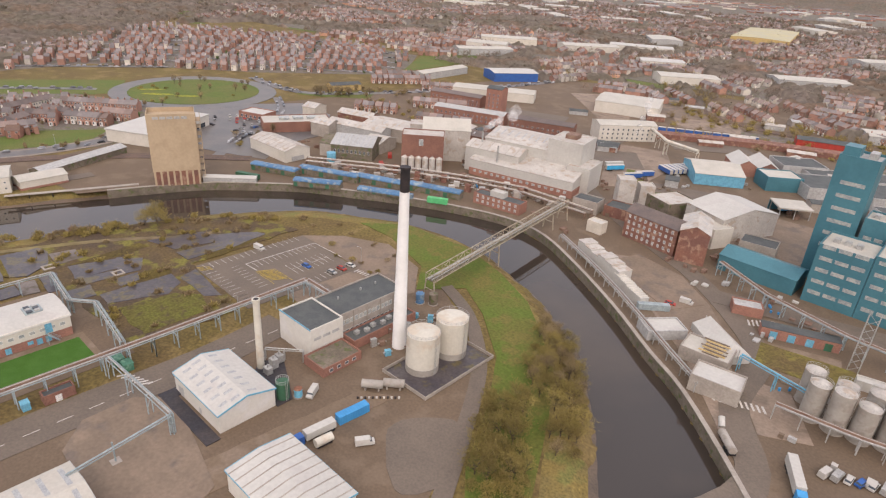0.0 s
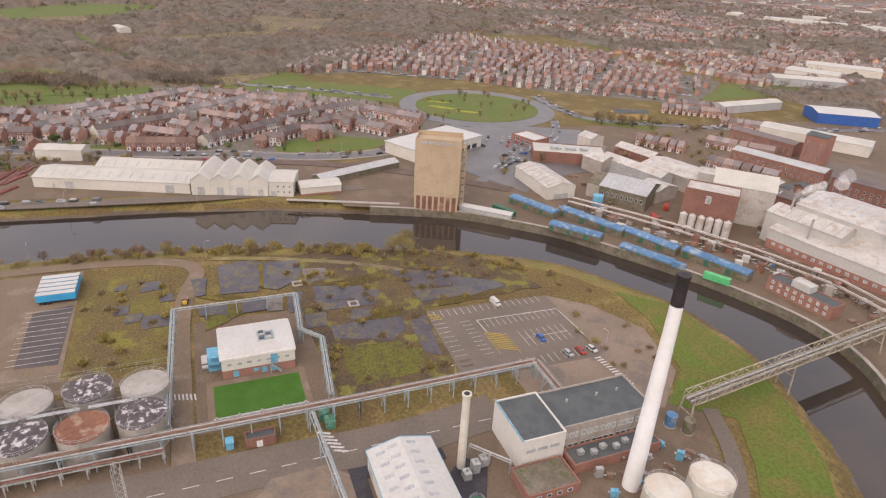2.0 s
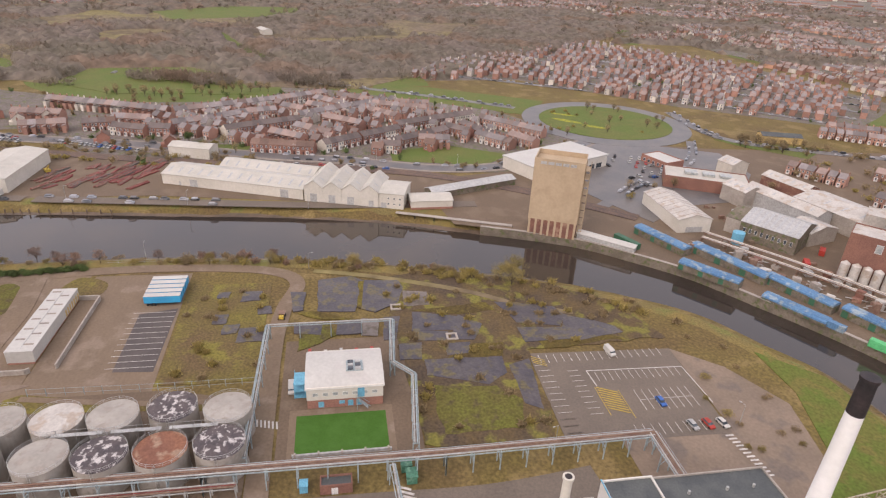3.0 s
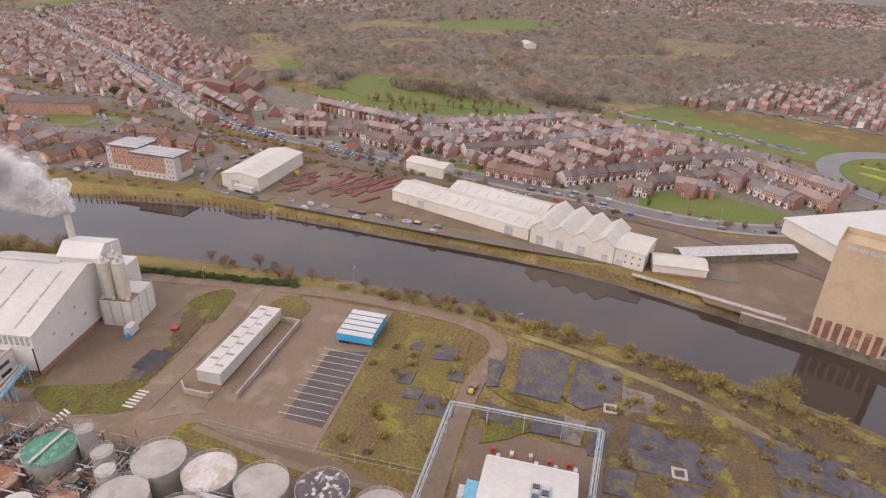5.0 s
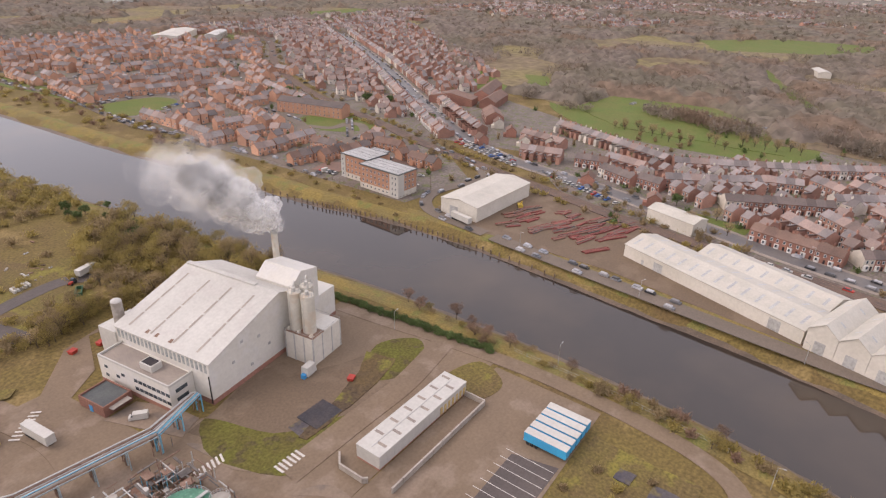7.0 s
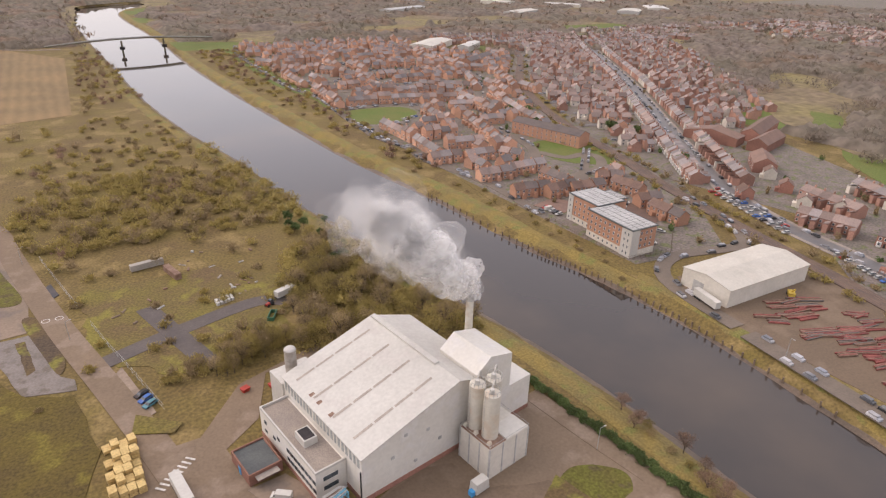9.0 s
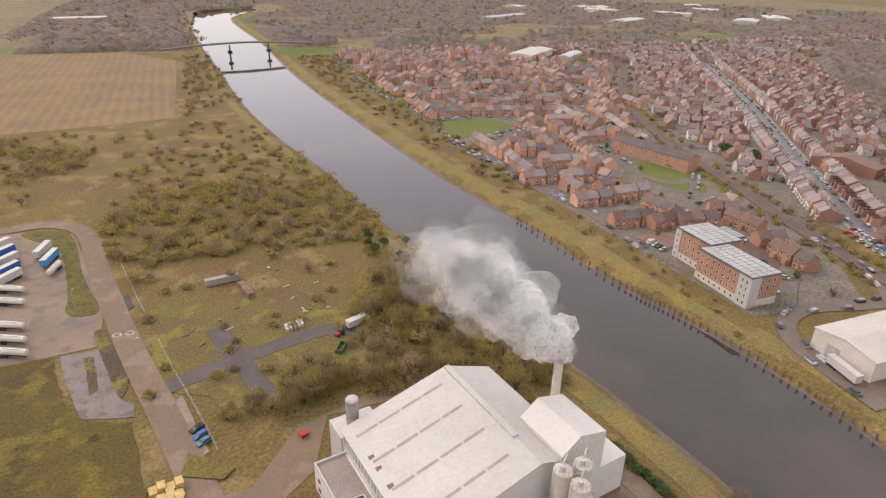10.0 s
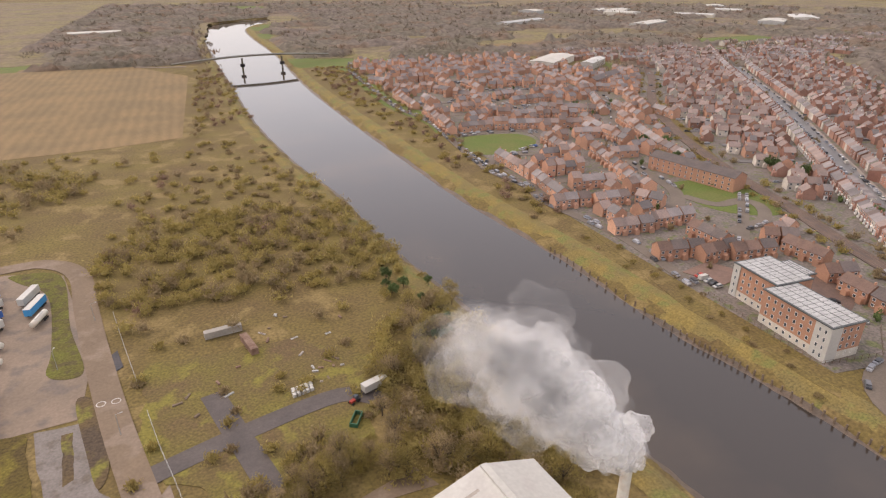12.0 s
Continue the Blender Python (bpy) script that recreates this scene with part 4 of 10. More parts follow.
# ---- building kit ----
def windows(parent, name, line, z, w, h, n, mat=GLASS, face=(0, -1), proud=0.06, rows=1, step=3.0, frame_mat=UPVC):
    """n windows evenly along a line on a wall, in so many rows; each has a frame round a pane."""
    (x0, y0), (x1, y1) = line
    u = (Vector((x1, y1)) - Vector((x0, y0))).normalized()
    turn = math.degrees(math.atan2(u.y, u.x))
    rim, pane = G(), G().box(-w / 2 + 0.1, w / 2 - 0.1, -proud * 0.7, 0.02, 0.1, h - 0.1)
    for a in ((-w / 2, w / 2, 0, 0.1), (-w / 2, w / 2, h - 0.1, h), (-w / 2, -w / 2 + 0.1, 0.1, h - 0.1), (w / 2 - 0.1, w / 2, 0.1, h - 0.1)):
        rim.box(a[0], a[1], -proud, 0.02, a[2], a[3])
    k, faces = len(rim.v), len(rim.f)
    rim.v += pane.v
    rim.f += [tuple(k + i for i in f) for f in pane.f]
    rim = rim.mesh("window", frame_mat)
    rim.materials.append(mat)
    rim.polygons.foreach_set("material_index", [0] * faces + [1] * (len(rim.polygons) - faces))
    for r in range(rows):
        for i in range(n):
            s = (i + 0.5) / n
            ob = new(name, rim)
            ob.parent = parent
            ob.matrix_basis = pose(x0 + (x1 - x0) * s, y0 + (y1 - y0) * s, z + r * step, 0, 0, turn)


def block(name, label, category, x, y, rz, w, d, h, wall=BRICK, roof=FELT, group="", z=0.0, rim=0.5, plinth=None):
    """A flat-roofed block: walls with a parapet, and the roof deck inside it. Local x runs along w, y along d."""
    t = thing(name, label, category, x, y, z, rz, group)
    a, b = w / 2, d / 2
    g = G()
    for q in ((-a, a, -b, -b + 0.35), (-a, a, b - 0.35, b), (-a, -a + 0.35, -b + 0.35, b - 0.35), (a - 0.35, a, -b + 0.35, b - 0.35)):
        g.box(*q, 0, h)
    g.link("wall", wall, t)
    G().box(-a + 0.35, a - 0.35, -b + 0.35, b - 0.35, h - rim - 0.3, h - rim).link("roof", roof, t)
    if plinth:
        G().box(-a - 0.06, a + 0.06, -b - 0.06, b + 0.06, 0, 1.2).link("plinth", plinth, t)
    return t


def shed(name, label, category, x, y, rz, w, d, h, rise, wall=WHITE, roof=PALE_ROOF, lights=0, doors=(), group="", plinth=None, ribs=0, trim=None, rows=(0.3, 0.7), off=0.5):
    """A pitched shed: ridge along local x. lights: rooflights a slope; doors: (face, along, width, height)."""
    t = thing(name, label, category, x, y, 0, rz, group)
    a, b, r = w / 2, d / 2, -d / 2 + d * off
    g = G()
    k = len(g.v)
    sect = [(-b, 0), (b, 0), (b, h), (r, h + rise), (-b, h)]
    g.v = [(-a, q, z) for q, z in sect] + [(a, q, z) for q, z in sect]
    g.f = [(4, 3, 2, 1, 0), (5, 6, 7, 8, 9), (0, 1, 6, 5), (1, 2, 7, 6), (4, 0, 5, 9), (2, 3, 8, 7), (3, 4, 9, 8)]
    g.link("wall", wall, t)
    for s, edge in ((-1, -b), (1, b)):
        run, e = edge - r, 0.35
        fall = rise / abs(run)
        lo, hi = edge + s * e, r
        zl, zh = h - fall * e, h + rise
        g = G()
        g.v = [(q, yy, zz + dz) for q in (-a - e, a + e) for yy, zz in ((lo, zl), (hi, zh)) for dz in (0.03, 0.23)]
        g.f = [(0, 4, 6, 2), (1, 3, 7, 5), (0, 1, 5, 4), (2, 6, 7, 3), (0, 2, 3, 1), (4, 5, 7, 6)]
        if s > 0:
            g.f = [f[::-1] for f in g.f]
        sheet = g.link("roof", roof, t)
        for i in range(lights):
            c = -a + w * (i + 0.5) / lights
            p, q = (r + run * rows[0], h + rise * (1 - rows[0])), (r + run * rows[1], h + rise * (1 - rows[1]))
            G().poly([(c - 0.55, p[0], p[1] + 0.26), (c + 0.55, p[0], p[1] + 0.26), (c + 0.55, q[0], q[1] + 0.26), (c - 0.55, q[0], q[1] + 0.26)][::-s]).link("rooflight", ROOFLIGHT, sheet)
        for i in range(ribs):
            c = -a + w * (i + 0.5) / ribs
            G().beam((c, r, h + rise + 0.27), (c, lo, zl + 0.27), 0.3, 0.12).link("rib", CONCRETE, sheet)
        if trim:
            for q in (-a - 0.36, a + 0.36):
                G().beam((q, r, h + rise + 0.1), (q, lo, zl + 0.1), 0.12, 0.5).link("trim", trim, t)
            G().beam((-a - 0.3, lo, zl), (a + 0.3, lo, zl), 0.2, 0.35).link("gutter", trim, t)
    for face, along, dw, dh in doors:
        bx = {"s": (along - dw / 2, along + dw / 2, -b - 0.08, -b + 0.02), "n": (along - dw / 2, along + dw / 2, b - 0.02, b + 0.08),
              "e": (a - 0.02, a + 0.08, along - dw / 2, along + dw / 2), "w": (-a - 0.08, -a + 0.02, along - dw / 2, along + dw / 2)}[face]
        G().box(*bx, 0.05, dh).link("door", GREY_CLAD, t)
    if plinth:
        G().box(-a - 0.07, a + 0.07, -b - 0.07, b + 0.07, 0, 1.1).link("plinth", plinth, t)
    return t


def tank(name, label, x, y, r, h, wall, roof, cone=0.5, rail=True, group="", z=0.0, n=40):
    t = thing(name, label, "tank", x, y, z, 0, group)
    G().cyl(0, 0, r, 0, h, n).link("shell", wall, t)
    G().cyl(0, 0, r + 0.05, h, h + 0.1, n).cyl(0, 0, r, h + 0.1, h + 0.1 + cone, n, 0.2).link("roof", roof, t)
    G().cyl(0, 0, r * 1.0 + 0.25, 0, 0.3, n).link("footing", CONCRETE, t)
    if rail:
        g = G()
        for i in range(n // 2):
            p, q = ((r * math.cos(b), r * math.sin(b)) for b in (4 * math.pi * i / n, 4 * math.pi * (i + 1) / n))
            g.beam((*p, h + 0.1), (*p, h + 1.2), 0.07, 0.07).beam((*p, h + 1.2), (*q, h + 1.2), 0.07, 0.07).beam((*p, h + 0.65), (*q, h + 0.65), 0.05, 0.05)
        g.link("handrail", STEEL, t)
        g = G()
        for i in range(2):
            g.beam((r + 0.2, -0.3 + 0.6 * i, 0), (r + 0.2, -0.3 + 0.6 * i, h + 1), 0.07, 0.07)
        for i in range(int(h / 0.5)):
            g.beam((r + 0.2, -0.3, 0.4 + 0.5 * i), (r + 0.2, 0.3, 0.4 + 0.5 * i), 0.05, 0.05)
        g.link("ladder", STEEL, t)
    return t


def stack(name, label, x, y, h, r0, r1, mat, cap=None, cap_h=0.0, z=0.0, n=32):
    t = thing(name, label, "chimney", x, y, z)
    rc = r0 + (r1 - r0) * (1 - cap_h / h)
    G().cyl(0, 0, r0, 0, h - cap_h, n, rc).link("shaft", mat, t)
    if cap:
        G().cyl(0, 0, rc + 0.03, h - cap_h, h, n, r1 + 0.03).link("cap", cap, t)
        g = G().cyl(0, 0, r1 + 0.25, h - 0.5, h + 0.15, n)
        g.link("rim", cap, t)
    # solid black disc painted for the shade inside the flue
    G().cyl(0, 0, r1 * 0.8, h, h + 0.16, n).link("flue_mouth", BLACK, t)
    return t


def rack(name, label, line, z, width, mat, pipes, span=10.0, levels=1, leg=0.28):
    """A pipe rack along a line: trestles with legs and cross beams, side rails, and pipes laid on it. pipes: (offset, radius, material, lift)."""
    t = thing(name, label, "pipe rack")
    for (x0, y0), (x1, y1) in zip(line, line[1:]):
        u = Vector((x1 - x0, y1 - y0, 0))
        n = max(1, round(u.length / span))
        u.normalize()
        s = Vector((-u.y, u.x, 0))
        for i in range(n + 1):
            c = Vector((x0, y0, 0)).lerp(Vector((x1, y1, 0)), i / n)
            for k in (-1, 1):
                G().beam(c + s * k * width / 2, c + s * k * width / 2 + Vector((0, 0, z)), leg, leg).link("leg", mat, t)
            g = G()
            for lv in range(levels):
                zz = z - 1.8 * lv
                g.beam(c - s * width / 2 + Vector((0, 0, zz)), c + s * width / 2 + Vector((0, 0, zz)), leg, leg)
            g.beam(c - s * width / 2 + Vector((0, 0, z * 0.35)), c + s * width / 2 + Vector((0, 0, z * 0.9)), leg * 0.5, leg * 0.5)
            g.link("cross_beam", mat, t)
        for k in (-1, 1):
            G().beam(Vector((x0, y0, z + 0.1)) + s * k * width / 2, Vector((x1, y1, z + 0.1)) + s * k * width / 2, 0.18, 0.3).link("rail", mat, t)
        for off, r, pm, lift in pipes:
            G().tube(Vector((x0, y0, z + 0.25 + r + lift)) + s * off, Vector((x1, y1, z + 0.25 + r + lift)) + s * off, r, 8).link("pipe", pm, t)
    return t


def truss_bridge(name, label, a, b, width, height, mat, deck=None, cells=16):
    """A lattice footbridge or pipe bridge from a to b."""
    t = thing(name, label, "bridge")
    a, b = Vector(a), Vector(b)
    s = (b - a).cross(Vector((0, 0, 1))).normalized() * width / 2
    up = Vector((0, 0, height))
    for k in (-1, 1):
        for q in (Vector(), up):
            G().beam(a + k * s + q, b + k * s + q, 0.3, 0.3).link("chord", mat, t)
        for i in range(cells + 1):
            p = a.lerp(b, i / cells)
            G().beam(p + k * s, p + k * s + up, 0.18, 0.18).link("post", mat, t)
            if i < cells:
                q = a.lerp(b, (i + 1) / cells)
                G().beam(p + k * s + (up if i % 2 else Vector()), q + k * s + (Vector() if i % 2 else up), 0.16, 0.16).link("brace", mat, t)
    G().beam(a, b, width * 0.9, 0.2).link("deck", deck or CONCRETE, t)
    for i in range(cells + 1):
        p = a.lerp(b, i / cells) + up
        G().beam(p - s, p + s, 0.15, 0.15).link("top_beam", mat, t)
    for k, r in ((-0.4, 0.35), (0.35, 0.28)):
        G().tube(a + s * k + Vector((0, 0, 0.6)), b + s * k + Vector((0, 0, 0.6)), r, 8).link("pipe", STEEL, t)
    return t


# ---- vehicles ----
def wheel_mesh(r=0.33, w=0.22):
    return G().tube((0, -w / 2, 0), (0, w / 2, 0), r, 12).mesh("wheel", TYRE)


WHEEL, BIG_WHEEL = wheel_mesh(), wheel_mesh(0.5, 0.3)
CARS = {}


def profile(pts, w, inset=0.0):
    """A body from a side outline (x, z), w wide."""
    g = G()
    n = len(pts)
    cx = sum(p[0] for p in pts) / n
    g.v = [(x, -w / 2 + (inset if z > 1.0 else 0), z) for x, z in pts] + [(x, w / 2 - (inset if z > 1.0 else 0), z) for x, z in pts]
    g.f = [tuple(range(n)), tuple(reversed(range(n, 2 * n)))] + [(i, i + n, (i + 1) % n + n, (i + 1) % n) for i in range(n)]
    return g


def car(colour, word, x, y, rz, van=False, z=0.07, wheels=True):
    key = (word, van, wheels)
    m = pose(x, y, z, 0, 0, rz)
    if key in CARS:
        return copy_thing(CARS[key], m)
    if van:
        t = profile([(-2.6, 0.3), (2.55, 0.3), (2.6, 0.95), (1.9, 1.25), (1.3, 2.1), (-2.6, 2.15)], 1.95, 0.1).link("van", colour)
        profile([(1.32, 1.32), (1.86, 1.32), (1.4, 1.95), (1.32, 1.97)], 1.97, 0.1).link("windscreen", GLASS, t)
    else:
        t = profile([(-2.15, 0.3), (2.15, 0.28), (2.15, 0.72), (1.2, 0.88), (-2.1, 0.95)], 1.78).link("car", colour)
        profile([(-1.95, 0.94), (1.15, 0.88), (0.45, 1.36), (-1.5, 1.4)], 1.62, 0.16).link("window_band", GLASS, t)
        profile([(-1.55, 1.385), (0.5, 1.345), (0.3, 1.45), (-1.4, 1.47)], 1.4, 0.05).link("roof", colour, t)
    tagged(t, f"{word} {'panel van' if van else 'car'} parked beside others", "van" if van else "car", "parked vehicles")
    for wx in () if not wheels else (-1.35, 1.35) if not van else (-1.6, 1.7):
        for wy in (-0.82, 0.82):
            w = new("wheel", WHEEL)
            w.parent, w.location = t, (wx, wy, 0.33)
    CARS[key] = t
    t.matrix_basis = m
    return t


TRAILERS = {}


def trailer(side, roof_mat, word, x, y, rz, length=12.6, height=4.0, cab=None):
    """A box trailer; local x runs along it, with the doors at its -x end."""
    m = pose(x, y, 0.05, 0, 0, rz)
    if (word, length) in TRAILERS:
        return copy_thing(TRAILERS[word, length], m)
    t = thing("lorry" if cab else "trailer", f"{word} {'articulated lorry' if cab else 'box trailer'} parked on worn ground", "lorry" if cab else "trailer", group="parked trailers")
    a = length / 2
    G().box(-a, a, -1.27, 1.27, 1.15, height - 0.12).link("body", side, t)
    G().box(-a - 0.03, a + 0.03, -1.29, 1.29, height - 0.12, height).link("roof", roof_mat, t)
    G().box(-a + 0.1, a - 0.3, -0.5, 0.5, 0.75, 1.15).link("chassis", BLACK, t)
    for i in range(2):
        G().box(-a - 0.07, -a - 0.01, -1.2 + 1.22 * i, -0.02 + 1.22 * i, 1.2, height - 0.2).link("door", PALE_ROOF, t)
    for wx in (-a + 1.2, -a + 2.5, -a + 3.8):
        for wy in (-1.05, 1.05):
            w = new("wheel", BIG_WHEEL)
            w.parent, w.location = t, (wx, wy, 0.5)
    if cab:
        profile([(a + 0.5, 0.5), (a + 2.9, 0.5), (a + 2.9, 1.9), (a + 2.6, 3.2), (a + 0.5, 3.5)], 2.45).link("cab", cab, t)
        profile([(a + 2.87, 1.9), (a + 2.95, 1.9), (a + 2.68, 2.9), (a + 2.6, 2.9)], 2.2).link("windscreen", GLASS, t)
        for wx in (a + 0.3, a + 2.1):
            for wy in (-1.05, 1.05):
                w = new("wheel", BIG_WHEEL)
                w.parent, w.location = t, (wx, wy, 0.5)
    TRAILERS[word, length] = t
    t.matrix_basis = m
    return t


def container(mat, word, x, y, rz, length=12.2, w=2.45, h=2.6, z=0.02):
    t = thing("shipping_container", f"{word} steel shipping container on the ground", "container", x, y, z, rz, "containers")
    a = length / 2
    G().box(-a, a, -w / 2, w / 2, 0.12, h).link("body", mat, t)
    n = int(length / 0.8)
    g = G()
    for i in range(n):
        c = -a + length * (i + 0.5) / n
        for k in (-1, 1):
            g.box(c - 0.18, c + 0.18, k * w / 2 - 0.03, k * w / 2 + 0.03, 0.25, h - 0.15)
        g.box(c - 0.18, c + 0.18, -w / 2 + 0.1, w / 2 - 0.1, h, h + 0.04)
    g.link("corrugation", mat, t)
    for k in range(2):
        G().box(-a - 0.05, -a, -w / 2 + 0.05 + k * w / 2, -0.05 + k * w / 2, 0.2, h - 0.1).link("door", mat, t)
    return t


def trough(name, label, category, x, y, rz, w, d, h, mat):
    t = thing(name, label, category, x, y, 0, rz)
    a, b = w / 2, d / 2
    for q in ((-a, a, -b, -b + 0.25), (-a, a, b - 0.25, b), (-a, -a + 0.25, -b + 0.25, b - 0.25), (a - 0.25, a, -b + 0.25, b - 0.25)):
        G().box(*q, 0, h).link("side", mat, t)
    return t

# ---- near works: sheds, office, chimney, tanks ----
shed("white_shed", "white gabled steel shed with blue verge trim and rooflights", "shed", -137.5, 65.5, 0, 25, 17, 6, 2.2, LIT_WHITE, WHITE, 7, (("w", 3, 4, 4.2), ("s", -9, 3, 3), ("s", 2, 1.2, 2.2)), trim=BLUE_STEEL, rows=(0.15, 0.45))
for k in range(6):
    c = -10 + 4 * k
    G().poly([(c - 0.55, -7, 6.66), (c + 0.55, -7, 6.66), (c + 0.55, -4.6, 7.28), (c - 0.55, -4.6, 7.28)]).link("rooflight", ROOFLIGHT, bpy.data.objects["white_shed"])
shed("white_warehouse", "white low-pitched warehouse with ribbed roof and blue fascia", "warehouse", -93, 57.5, 0, 26, 17.5, 6.5, 1.0, LIT_WHITE, WHITE, 0, (("w", 0, 4, 4),), ribs=9, trim=BLUE_STEEL)
shed("pale_shed", "pale sheet-roofed shed with long rooflights", "shed", -124, 15, 90, 18, 20, 5.5, 1.6, CREAM, PALE_ROOF, 4, trim=GREY_CLAD, rows=(0.1, 0.9))
patch("tar_apron", [(-151, 52), (-151, 78), (-147, 78), (-147, 56), (-123, 56), (-123, 52)], 0.05, DARK_TAR, "fresh black tarmac apron round a white shed", "apron")
patch("tar_apron", [(-124, 74), (-124, 79), (-142, 88), (-146, 82), (-140, 75)], 0.05, DARK_TAR, "fresh black tarmac patch", "apron")
patch("pale_slab", [(-154, 33), (-154.5, 46.4), (-147, 55), (-126.7, 51), (-109.5, 47), (-108, 44), (-114, 25), (-126.6, 24), (-145.6, 25.4)], 0.04, PALE_YARD, "pale brown concrete slab", "slab")

office = block("office_block", "two-storey works office with white clad end and dark felt roof", "office building", -145, 101, 0, 17, 13, 10.6, LIT_WHITE, FELT)
for s in range(3):
    G().box(8.5, 8.58, -5.2 + 3.6 * s, -2.4 + 3.6 * s, 6.2, 7.2).link("louvre", GREY_CLAD, office)
wing = block("office_wing", "long grey concrete office wing with window bands and dark roof", "office building", -146, 122.5, 0, 15, 30, 10, CONCRETE, FELT)
windows(wing, "window", ((7.5, -14.5), (7.5, 14.5)), 5.6, 1.5, 1.8, 15, PALE_WINDOW)
windows(wing, "window", ((7.5, -14.5), (7.5, 14.5)), 1.6, 1.5, 1.8, 15, GLASS)
for s in range(6):
    G().box(7.5, 7.85, -15 + 6 * s - 0.2, -15 + 6 * s + 0.2, 0, 10).link("pier", CONCRETE, wing)
for s in (-8, 2, 9):
    G().cyl(-2, s, 0.35, 9.5, 10.4, 10).link("roof_vent", STEEL, wing)
G().box(-8.6, 8.6, -6.6, -6.4, 10.5, 10.9).link("roof_trim", BLUE_STEEL, office)
annexe = block("brick_annexe", "low brick annexe with junk on its flat roof", "annexe", -131, 99, 0, 10, 15, 3.2, BRICK, DARK_CONCRETE)
windows(annexe, "window", ((5, -6), (5, 6)), 1, 1.4, 1.2, 4)
low = block("brick_annexe", "long low brick lean-to beside the office wing", "annexe", -134.5, 122, 0, 6.5, 28, 3.4, BRICK, FELT)
for i in range(7):
    G().box(-1 + (i % 2), 0.4 + (i % 2), -11 + 3.6 * i, -9.3 + 3.6 * i, 3.0, 4.2).link("roof_unit", STEEL, low)

stack("chimney", "tall tapered white chimney with a black top", -123.3, 120.5, 62.5, 2.35, 1.35, STACK_WHITE, BLACK, 7.5)
stack("steel_stack", "slim pale steel boiler stack", -143, 80.5, 24.5, 1.15, 1.0, TANK_CREAM, TANK_CREAM, 1.0)
for dx, dy, h in ((2.5, 3, 3.5), (4, 0, 2.5), (1, 6, 2.8)):
    b = thing("boiler_unit", "grey boiler house unit with pipes beside the stack", "boiler", -143 + dx, 80.5 + dy)
    G().box(-1.2, 1.2, -1, 1, 0, h).link("casing", STEEL, b)
    G().tube((0, 0, h), (0, 0, h + 1), 0.3, 10).link("flue", STEEL, b)
tank("green_tank", "dark green upright storage tank on slab", -126.5, 77.5, 1.9, 5.6, GREEN, GREEN, 0.3)
tank("blue_tank", "small blue upright tank with rusty roof", -124, 81, 1.2, 2.8, BLUE_STEEL, RUST_ROOF, 0.3, False)
tank("storage_tank", "large cream storage tank with grey lower band", -109.5, 117.5, 5.3, 13.6, TANK_CREAM, TANK_CREAM, 0.7, group="cream tanks")
tank("storage_tank", "large cream storage tank with grey lower band", -109.2, 130.5, 5.3, 13.6, TANK_CREAM, TANK_CREAM, 0.7, group="cream tanks")
for i, yy in enumerate((117.5, 130.5)):
    band = G().cyl(0, 0, 5.34, 0.1, 2.6, 40).link("lower_band", TANK_GREY, bpy.data.objects["storage_tank" if i == 0 else "storage_tank.001"])
trough("bund", "concrete bund wall round the cream tanks", "bund", -107, 123, 0, 19, 32, 1.2, CONCRETE)
patch("bund_floor", rect(-116, -98, 108, 138), 0.06, PAD, "damp mossy bund floor", "slab")
for i, (xx, yy, mat) in enumerate(((-112, 99, TANK_GREY), (-108, 104, TANK_GREY))):
    t = thing("drum_vessel", "rusty horizontal vessel on saddles", "vessel", xx, yy, 0, 40)
    G().tube((-3.2, 0, 2), (3.2, 0, 2), 1.3, 18).link("shell", mat, t)
    for s in (-2, 2):
        G().box(s - 0.25, s + 0.25, -1, 1, 0, 1.2).link("saddle", CONCRETE, t)
t = thing("loading_bay", "striped concrete kerb with pallets", "kerb", -109, 99, 0, 48)
for i in range(12):
    G().box(-6.5 + 1.1 * i, -5.9 + 1.1 * i, -2.4, -1.9, 0, 0.7).link("kerb_block", PAINT if i % 2 else BLACK, t)
rng = random.Random(3)
for i in range(26):
    p = thing("plant_item", "steel pump and pipework unit on a slab", "machinery", rng.uniform(-134, -116), rng.uniform(112, 146), 0, rng.uniform(0, 90))
    h = rng.uniform(0.8, 3)
    G().box(-1, 1, -0.6, 0.6, 0, h).link("casing", rng.choice((STEEL, TANK_GREY, BLUE_STEEL, RUST)), p)
    G().tube((-1.6, 0, h * 0.6), (1.6, 0, h * 0.6), 0.25, 8).link("pipe", rng.choice((STEEL, RUST)), p)
tank("blue_tank", "short blue tank beside the river bridge", -139, 146, 1.6, 4, STEEL_BLUE, STEEL_BLUE, 0.3, False)
tank("dark_tank", "short dark tank beside the river bridge", -135, 149, 1.6, 4.5, DARK_CONCRETE, DARK_CONCRETE, 0.3, False)
container(BLUE, "bright blue", -106.6, 87, 84, 9.8, 2.5, 2.8)
tk = thing("tank_trailer", "white road tanker with blue cab", "tanker", -107, 76, 0, 84)
G().box(-4.5, 4.5, -1.2, 1.2, 1.0, 3.2).link("tank", WHITE, tk)
G().box(-4.5, 4.5, -0.5, 0.5, 0.6, 1.0).link("chassis", BLACK, tk)
G().box(-7.2, -5, -1.2, 1.2, 0.5, 2.9, 0.15).link("cab", DEEP_BLUE, tk)
for wx in (-6.2, 1, 2.3, 3.6):
    for wy in (-1, 1):
        w = new("wheel", BIG_WHEEL)
        w.parent, w.location = tk, (wx, wy, 0.5)
